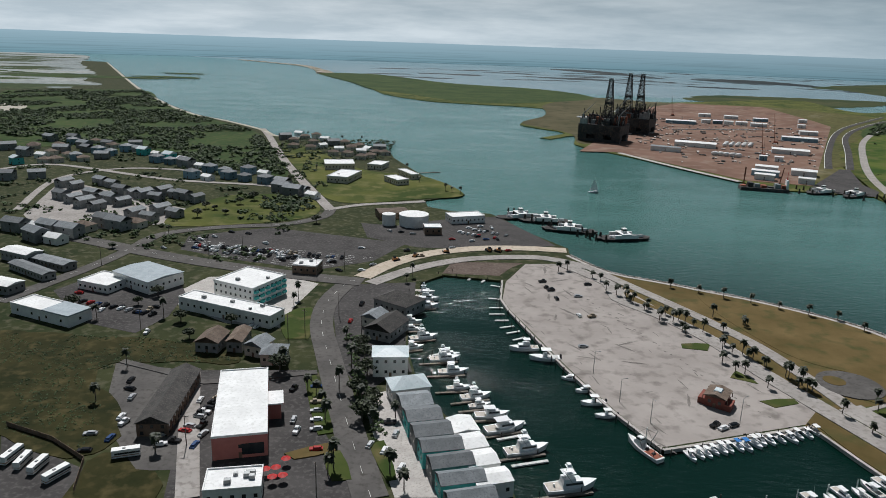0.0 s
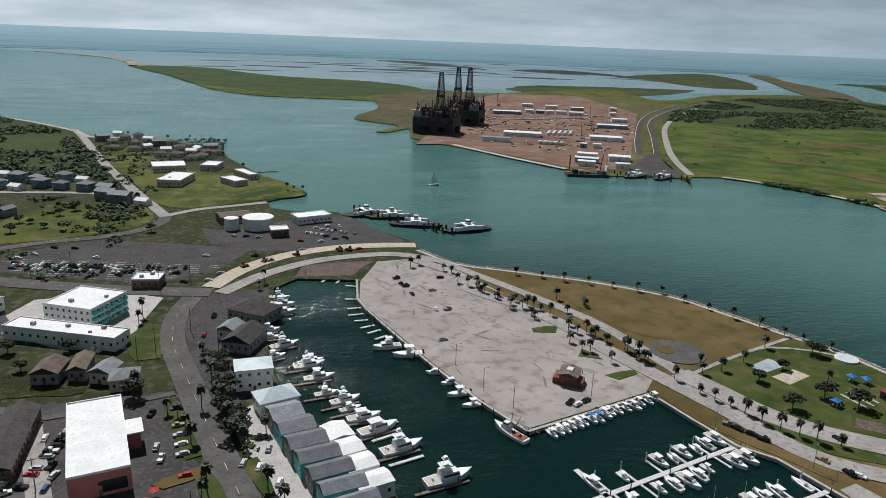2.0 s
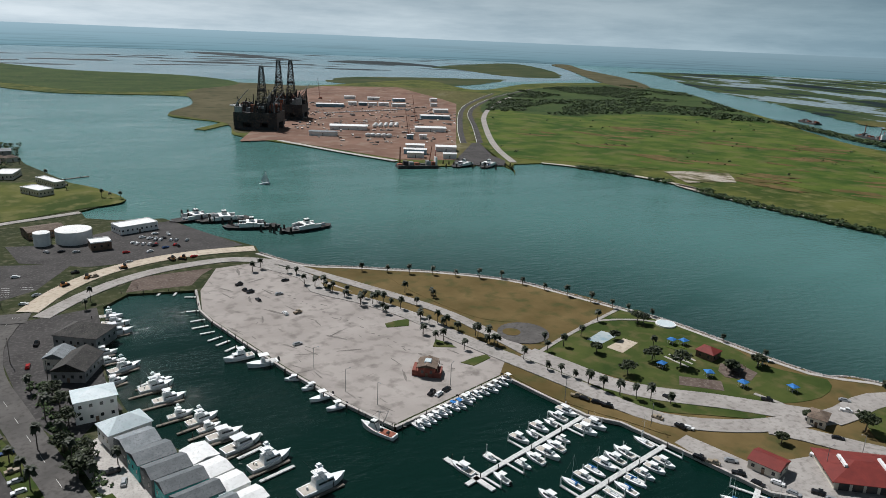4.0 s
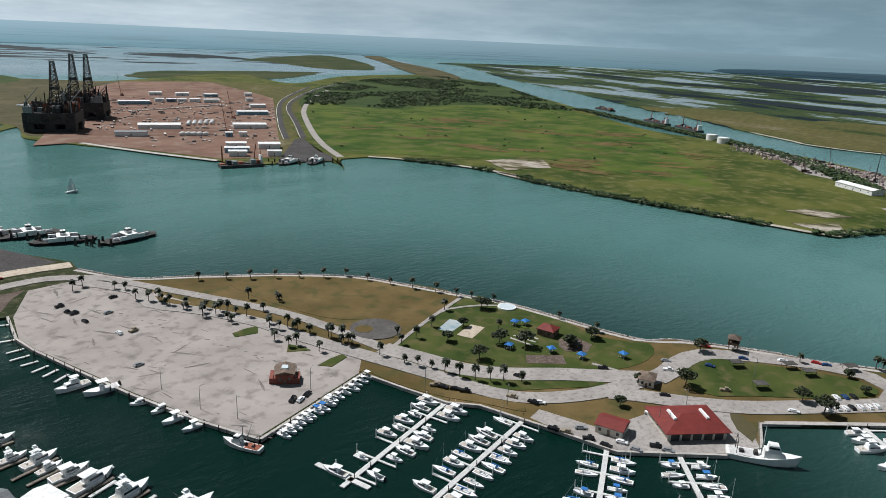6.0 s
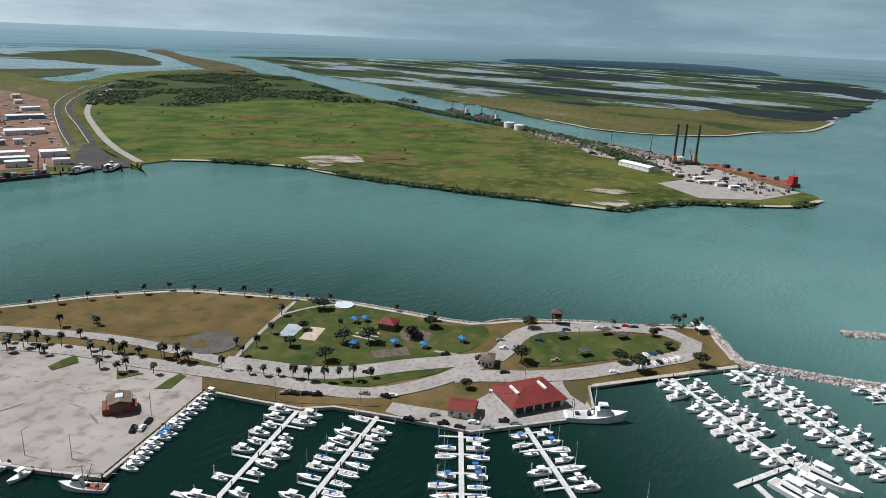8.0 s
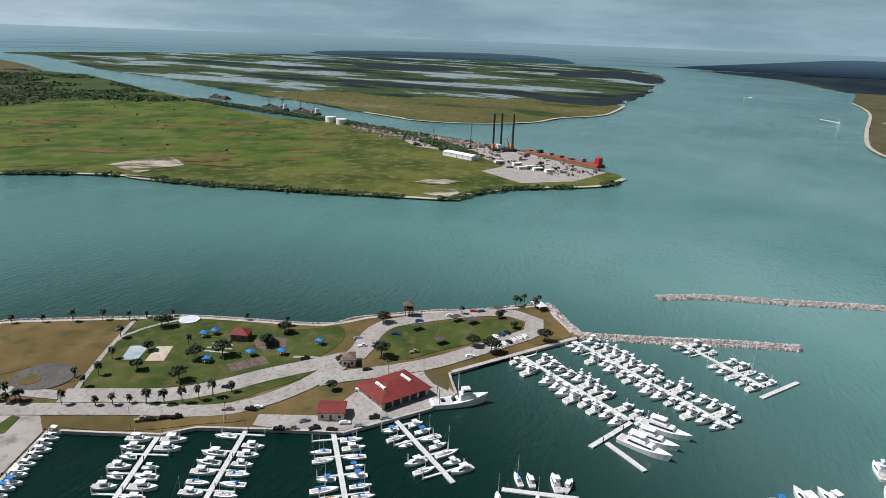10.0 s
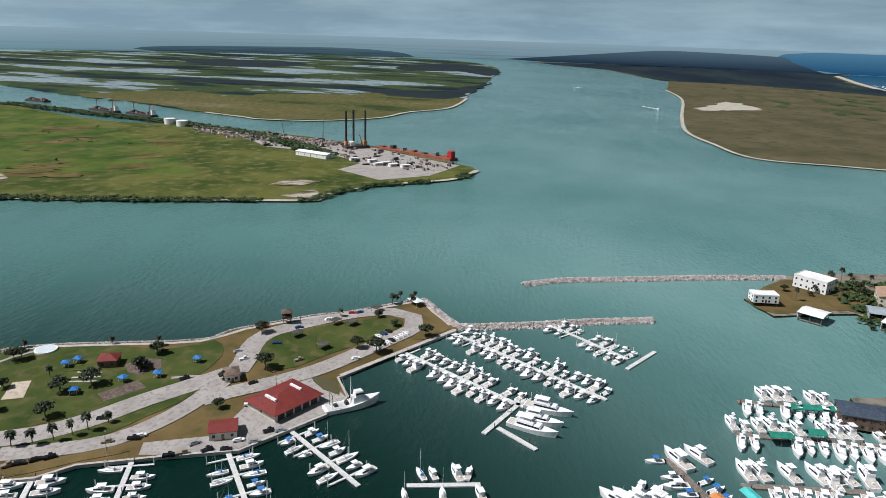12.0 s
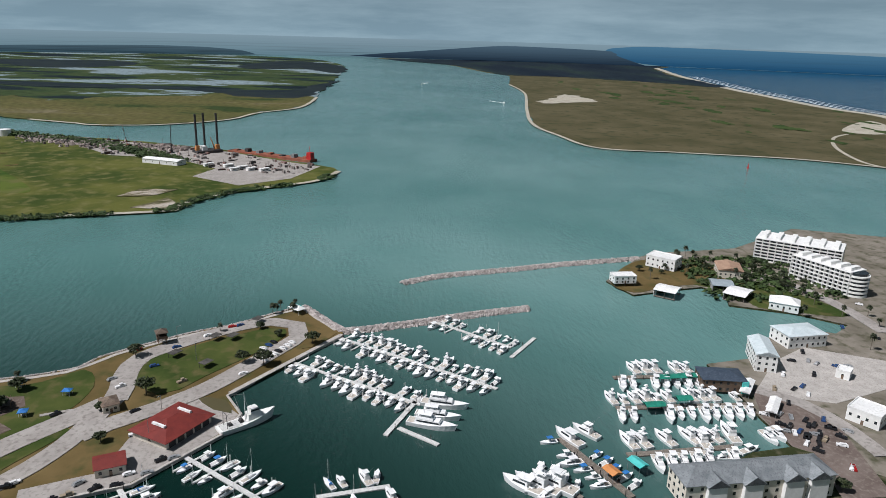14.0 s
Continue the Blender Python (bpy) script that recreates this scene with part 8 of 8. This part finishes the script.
for i, (x, y, L, turn) in enumerate(PLAN["barges"]):
    b = thing("barge", "long rusty red deck barge with cargo" if i == 3 else "dark work barge with a red crane", "barge", "barges")
    place(b, x, y, WATER, turn)
    box_part("hull", "rust" if i == 3 else "steel_dark", b, (-L / 2, L / 2, -8, 8, -0.5, 3.2, 0.4))
    for k in range(7):
        u = -0.42 + 0.14 * k
        box_part("deck_load", ("rust", "steel_dark", "steel_grey")[k % 3], b, (u * L - 3, u * L + 2.5, -4, 4, 3.2, 4.5 + (k * 7 % 4), 0.3))
    if i:
        box_part("wheelhouse", "red_paint" if i == 3 else "white_paint", b, (L * 0.44, L * 0.49, -4, 4, 3.2, 12, 0.3))
        tube_part("mast", "red_paint", b, ((L * 0.46, 0, 12), (L * 0.46, 0, 20), 0.4, 0.2))
    if i in (1, 2, 4):
        tube_part("spud", "rust", b, ((-L * 0.4, 5, 0), (-L * 0.4, 5, 22), 0.7))
        tube_part("crane_boom", "rust", b, ((L * 0.3, 0, 3), (L * 0.36, 0, 24), 0.7, 0.4))
house("transit_shed", "long white transit shed on the spit", "shed", LOTS["white_long"][0], "gable", "white_paint", "white_roof", 1, win=9, rise=1.5)
for x, y in PLAN["cylinders_spit"]:
    b = thing("storage_tank", "white round tank behind the spit yard", "tank", "storage tanks")
    place(b, x, y)
    tube_part("shell", "white_paint", b, ((0, 0, 0), (0, 0, 9), 9), n=28)
    tube_part("roof", "white_roof", b, ((0, 0, 9), (0, 0, 10), 9.1, 1), n=28)
bm = bmesh.new()
r = random.Random(9)
lane = spline([(p[0], p[1], 0) for p in ((948, 262), (968, 310), (972, 355), (1000, 416), (1050, 480))], False, 10)
for k in range(900):
    p = lane[r.randrange(len(lane))]
    s = r.uniform(0.7, 3.4)
    add_box(bm, -s, s, -s * 0.6, s * 0.6, 0, s * r.uniform(0.5, 1.1), pose(p.x - abs(r.gauss(0, 16)) + 4, p.y + r.gauss(0, 14), 0.04, 0, 0, r.uniform(0, 180)), s * 0.3)
tagged(part("rubble", bm, mat("pink_rubble", (0.13, 0.1, 0.09), (0.36, 0.31, 0.28), 0.1, 0.95, island=0.5)), "heaps of pink rubble and scrap on the spit", "rubble", kind="stuff")
bm = bmesh.new()
r = random.Random(12)
for k in range(900):
    x, y = r.uniform(700, 1050), r.uniform(70, 500)
    if inside(PLAN["spit_yard"], x, y) and (x - 747) * 0.8 + (y - 208) * -0.2 > 30:
        w, h = r.uniform(0.6, 3.0), r.uniform(0.5, 3.4)
        add_box(bm, -w * 1.6, w * 1.6, -w * 0.6, w * 0.6, 0, h, pose(x, y, 0.1, 0, 0, r.choice((-55, 35)) + r.uniform(-12, 12)), 0.1)
        if k % 9 == 0:
            add_tube(bm, (x, y, 0), (x + r.uniform(-2, 2), y + r.uniform(-2, 2), r.uniform(6, 13)), 0.35, 0.2, 4)
tagged(part("yard_goods", bm, mat("yard_goods", (0.05, 0.045, 0.045), (0.3, 0.27, 0.25), 0.3, 0.8, c=(0.2, 0.07, 0.05), fine=0.12, island=0.75)), "machines, pipes and scrap stored on the spit yard", "cargo", kind="stuff")
for x, y in ((811, 201), (804, 177), (793, 159), (782, 148), (778, 133), (782, 167)):
    b = thing("site_cabin", "white site cabin on the spit yard", "cabin", "site cabins")
    place(b, x, y, 0, -50)
    box_part("body", "white_paint", b, (-6, 6, -2.5, 2.5, 0.2, 3.4))
    box_part("roof", "white_roof", b, (-6.2, 6.2, -2.7, 2.7, 3.4, 3.7))
    box_part("skid", "steel_dark", b, (-5.8, 5.8, -2.2, 2.2, 0, 0.2))
    box_part("window", "glass_dark", b, (-4, 4, -2.54, 2.54, 1.4, 2.4))

# surf on the gulf beach
for k, (off, width) in enumerate(((38, 5), (60, 3.5), (86, 2.5))):
    bm = bmesh.new()
    pts = [(p[0] - off * 0.25, p[1] - off) for p in PLAN["gulf"][:6]]
    ribbon(bm, pts, width, -0.7 + 0.03 * k, 0.02, 30)
    for v in bm.verts:
        v.co.y += 14 * noise.noise(Vector((v.co.x * 0.01, k * 3.0, 0)))
    tagged(part("surf_line", bm, "foam"), "white line of breaking surf", "surf", kind="structure")

# ---- details of lots, roads and park ----
def dashes(name, pts, label, z, width=0.06, dash=3.0, gap=9.0, offset=0.0):
    run = spline([(p[0], p[1], 0) for p in pts], False, 1.5)
    bm = bmesh.new()
    acc, on = 0.0, True
    for a, b in zip(run, run[1:]):
        acc += (b - a).length
        if on:
            d = (b - a).normalized() if (b - a).length else Vector((1, 0, 0))
            s = Vector((-d.y, d.x, 0))
            o = s * offset
            vs = [bm.verts.new((q.x, q.y, z)) for q in (a + o - s * width, b + o - s * width, b + o + s * width, a + o + s * width)]
            bm.faces.new(vs)
        if acc > (dash if on else gap):
            acc, on = 0.0, not on or gap == 0
    bmesh.ops.recalc_face_normals(bm, faces=bm.faces)
    tagged(part(name, bm, "line_paint"), label, "marking", kind="structure")


for key in ("shore_street", "main_street", "cross_street"):
    dashes("road_marking", LINES[key][2], "worn pale road markings", 0.62, offset=0.0)
for key in ("highway", "highway_b"):
    dashes("road_marking", LINES[key][2], "pale highway edge lines", 0.62, 0.3, 30, 0, 4.2)
# queue lanes of the ferry lot
bm = bmesh.new()
for k in range(11):
    a, b = Vector((-175, 452 - k * 4.2, 0.16)), Vector((-45, 424 - k * 3.4, 0.16))
    d = (b - a).normalized()
    s = Vector((-d.y, d.x, 0)) * 0.12
    for u in np.linspace(0.04, 0.96, 12):
        p, q = a.lerp(b, u), a.lerp(b, u + 0.045)
        if inside(PLAN["queue_lot"], p.x, p.y) and inside(PLAN["queue_lot"], q.x, q.y):
            bm.faces.new([bm.verts.new(v) for v in (p - s, q - s, q + s, p + s)])
tagged(part("lane_marking", bm, "line_paint"), "white queue lane lines", "marking", kind="structure")


def stain(bm, x, y, s, aspect, turn, seed, z):
    vs = []
    for i in range(18):
        a = i / 18 * 6.2832
        q = 1 + 0.7 * noise.noise(Vector((math.cos(a) * 1.5, math.sin(a) * 1.5, seed)))
        p = Vector((math.cos(a) * s * q, math.sin(a) * s * q * aspect, 0))
        p.rotate(Euler((0, 0, turn)))
        vs.append(bm.verts.new((x + p.x, y + p.y, z)))
    bm.faces.new(vs)


# dark drain stains and cracks on the big lot
bm = bmesh.new()
r = random.Random(17)
axis = Vector((64, -175, 0)).normalized()
for k in range(26):
    c = Vector((66, 360, 0)) + axis * (k * 5.2) + Vector((axis.y, -axis.x, 0)) * 0
    stain(bm, c.x + r.uniform(-1, 1) + 14, c.y + r.uniform(-1, 1), r.uniform(0.5, 1.3), 0.5, -1.0, k, 0.075 + k * 0.0008)
for k in range(80):
    x, y = r.uniform(40, 135), r.uniform(215, 420)
    if inside(PLAN["center_lot"], x, y):
        stain(bm, x, y, r.uniform(0.8, 6.5), r.uniform(0.05, 0.14), r.uniform(-1.5, -0.8) if k % 3 else r.uniform(0, 3), 50 + k, 0.1 + k * 0.0008)
tagged(part("lot_stain", bm, "stain"), "dark damp stains on the lot", "stain", kind="structure")
# shuffleboard lanes in the park
for k, (x, y, size, turn) in enumerate(PLAN["shuffle"]):
    b = thing("shuffleboard_lane", "narrow concrete shuffleboard lane on the lawn" if k < 3 else "narrow green shuffleboard lane on the lawn", "court", "shuffleboard lanes")
    place(b, x, y, 0.1, turn)
    box_part("slab", "concrete" if k < 3 else "green", b, (-size / 2, size / 2, -0.6, 0.6, 0, 0.24))
# playground
b = thing("play_structure", "blue and red climbing frame on mulch", "play structure")
cx, cy = (sum(p[i] for p in PLAN["playground_b"]) / len(PLAN["playground_b"]) for i in (0, 1))
place(b, cx, cy, 0.2, 20)
for px, py in ((-3, -3), (3, -3), (3, 3), (-3, 3), (0, 0)):
    tube_part("post", "brown_wall", b, ((px, py, 0), (px, py, 3.2), 0.12))
box_part("deck", "old_wood", b, (-3, 3, -3, 3, 1.4, 1.55))
bm = bmesh.new()
roof_mesh(bm, "hip", 4, 4, 3.2, 0.2, 1.2)
part("roof", bm, "brown_roof", b)
tube_part("slide", "red_paint", b, ((3, 0, 1.5), (6, 0, 0.2), 0.4))
# round turning place with its island
b = tagged(new("turning_circle"), "paved turning circle in the meadow", "road", kind="structure")
place(b, 172, 268, 0, 0)
tube_part("paving", "street", b, ((0, 0, 0.0), (0, 0, 0.4), 13), n=36)
tube_part("island", "dry_lawn", b, ((-5, 3, 0.4), (-5, 3, 0.52), 4.5), n=24)
# fish cleaning roof and white landmark at the point
b = thing("shade_canopy", "white and aqua tensile canopy at the point", "canopy")
place(b, 335.5, 74.7, 0, 40)
for px, py in ((-5, -3), (5, -3), (5, 3), (-5, 3)):
    tube_part("post", "white_paint", b, ((px, py, 0), (px, py, 3), 0.1))
bm = bmesh.new()
roof_mesh(bm, "hip", 9, 5, 3, 0.4, 1.6)
part("canopy", bm, "white_paint", b)
box_part("panel", "teal_paint", b, (-2, 5.6, -3.6, -3.5, 1.2, 3.0))
# green awnings over the eastern piers and white boat-shed roofs on the quay
for x, y, L, turn, material, label in ((231, -112, 22, 90, "green_canvas", "green canvas awning over the pier"), (206, -88, 9, 90, "green_canvas", "green canvas awning over the pier"), (210, -104, 7, 90, "green_canvas", "green canvas awning over the pier"),
                                       (218, -140, 16, 140, "white_roof", "white flat boat shelter on the quay"), (200, -142, 16, 140, "white_roof", "white flat boat shelter on the quay"), (164, -62, 7, 20, "teal_paint", "aqua awning over the pier"), (160, -50, 6, 20, "crane_orange", "orange awning over the pier")):
    b = thing("awning", label, "awning", "pier awnings")
    place(b, x, y, WATER, turn)
    bm = bmesh.new()
    roof_mesh(bm, "gable", L, 4.5, 4.2, 0.2, 0.8)
    part("canvas", bm, material, b)
    for u in (-0.45, 0, 0.45):
        for s in (-1, 1):
            tube_part("post", "steel_grey", b, ((u * L, s * 2, 0.0), (u * L, s * 2, 4.3), 0.08))
# earth movers on the sand road
for i, (x, y) in enumerate(PLAN["dozers"]):
    b = thing("bulldozer", "orange bulldozer on the graded sand road", "bulldozer", "earth movers")
    place(b, x, y, 0.1, 30 + 40 * i)
    box_part("track", "rubber", b, (-2, 2, -1.5, -0.9, 0, 1.0, 0.1), (-2, 2, 0.9, 1.5, 0, 1.0, 0.1))
    box_part("body", "crane_orange", b, (-1.8, 1.6, -0.9, 0.9, 0.5, 1.9, 0.1))
    box_part("cab", "glass_dark", b, (-1.4, 0.2, -0.8, 0.8, 1.9, 3.1, 0.1))
    box_part("blade", "steel_dark", b, (2.3, 2.5, -1.8, 1.8, 0.1, 1.4))
# quay edge: concrete cap with timber fenders
bm = bmesh.new()
ribbon(bm, PLAN["quay"][:14], 1.2, 0.42, 1.4, 30)
tagged(part("quay_cap", bm, "concrete"), "pale concrete quay edge", "quay", kind="structure")
bm = bmesh.new()
ribbon(bm, PLAN["quay"][13:19], 1.2, 0.43, 1.4, 30)
tagged(part("quay_cap", bm, "concrete"), "pale concrete lot edge", "quay", kind="structure")
master = None
r = random.Random(3)
edge = PLAN["quay"][11:20]
for (ax, ay), (bx, by) in zip(edge, edge[1:]):
    L = math.hypot(bx - ax, by - ay)
    for u in np.arange(0, L, 6.5):
        x, y = ax + (bx - ax) * u / L, ay + (by - ay) * u / L
        if master is None:
            master = thing("mooring_post", "dark timber mooring post at the quay", "post", "mooring posts")
            tube_part("post", "piling", master, ((0, 0, -1), (0, 0, 3.2), 0.2, 0.17))
            place(master, x, y - 1.5, WATER)
        else:
            put_copy(master, x + r.uniform(-3, 0), y - r.uniform(1, 4), WATER)
# fence of the camper park
b = thing("fence", "dark weathered board fence round the camper park", "fence")
corners = [(-148, 214), (-128, 206), (-112, 195), (-107, 179)]
for (ax, ay), (bx, by) in zip(corners, corners[1:]):
    L, turn = math.hypot(bx - ax, by - ay), math.degrees(math.atan2(by - ay, bx - ax))
    w = box_part("panel", "brown_wall", b, (0, L, -0.05, 0.05, 0.1, 2.0))
    w.matrix_basis = pose(ax, ay, 0, 0, 0, turn)
    for k in range(int(L / 2.5) + 1):
        q = box_part("post", "old_wood", b, (-0.08, 0.08, -0.08, 0.08, 0, 2.15))
        q.matrix_basis = pose(ax + (bx - ax) * k * 2.5 / L, ay + (by - ay) * k * 2.5 / L, 0, 0, 0, turn)
# red sunshades beside the cafe
master = None
for x, y in ((-53, 191), (-50, 192), (-48, 197), (-50, 187), (-47, 188)):
    if master is None:
        master = thing("parasol", "red canvas parasol on a cafe terrace", "parasol", "cafe parasols")
        tube_part("pole", "steel_grey", master, ((0, 0, 0), (0, 0, 2.6), 0.04))
        tube_part("canopy", "red_paint", master, ((0, 0, 2.2), (0, 0, 2.8), 1.6, 0.05), n=8)
        place(master, x, y, 0.3)
    else:
        put_copy(master, x, y, 0.3)
# channel marker and two boats under way
b = thing("channel_buoy", "red channel buoy with a tall cage", "buoy")
place(b, 800, -492, WATER)
tube_part("float", "red_paint", b, ((0, 0, -0.4), (0, 0, 1.4), 1.5, 1.3), n=14)
tube_part("cage", "red_paint", b, ((0, 0, 1.4), (0, 0, 6.5), 0.9, 0.35), n=6)
for x, y, turn in ((2335, -241, 150), (1683, -367, 200)):
    moor(1, x, y, turn, 10)
    bm = bmesh.new()
    c, d = math.cos(math.radians(turn)), math.sin(math.radians(turn))
    ribbon(bm, [(x - c * 7, y - d * 7), (x - c * 30, y - d * 30), (x - c * 62, y - d * 62 + 3)], 5, WATER + 0.06, 0.02, 6)
    tagged(part("wake", bm, "foam"), "white foaming wake behind a boat", "wake", kind="structure")
# timber pier at the grassy point
pier((-40, 727, -6, 742), 2.0, "long wooden fishing pier on piles", material="pier_wood")
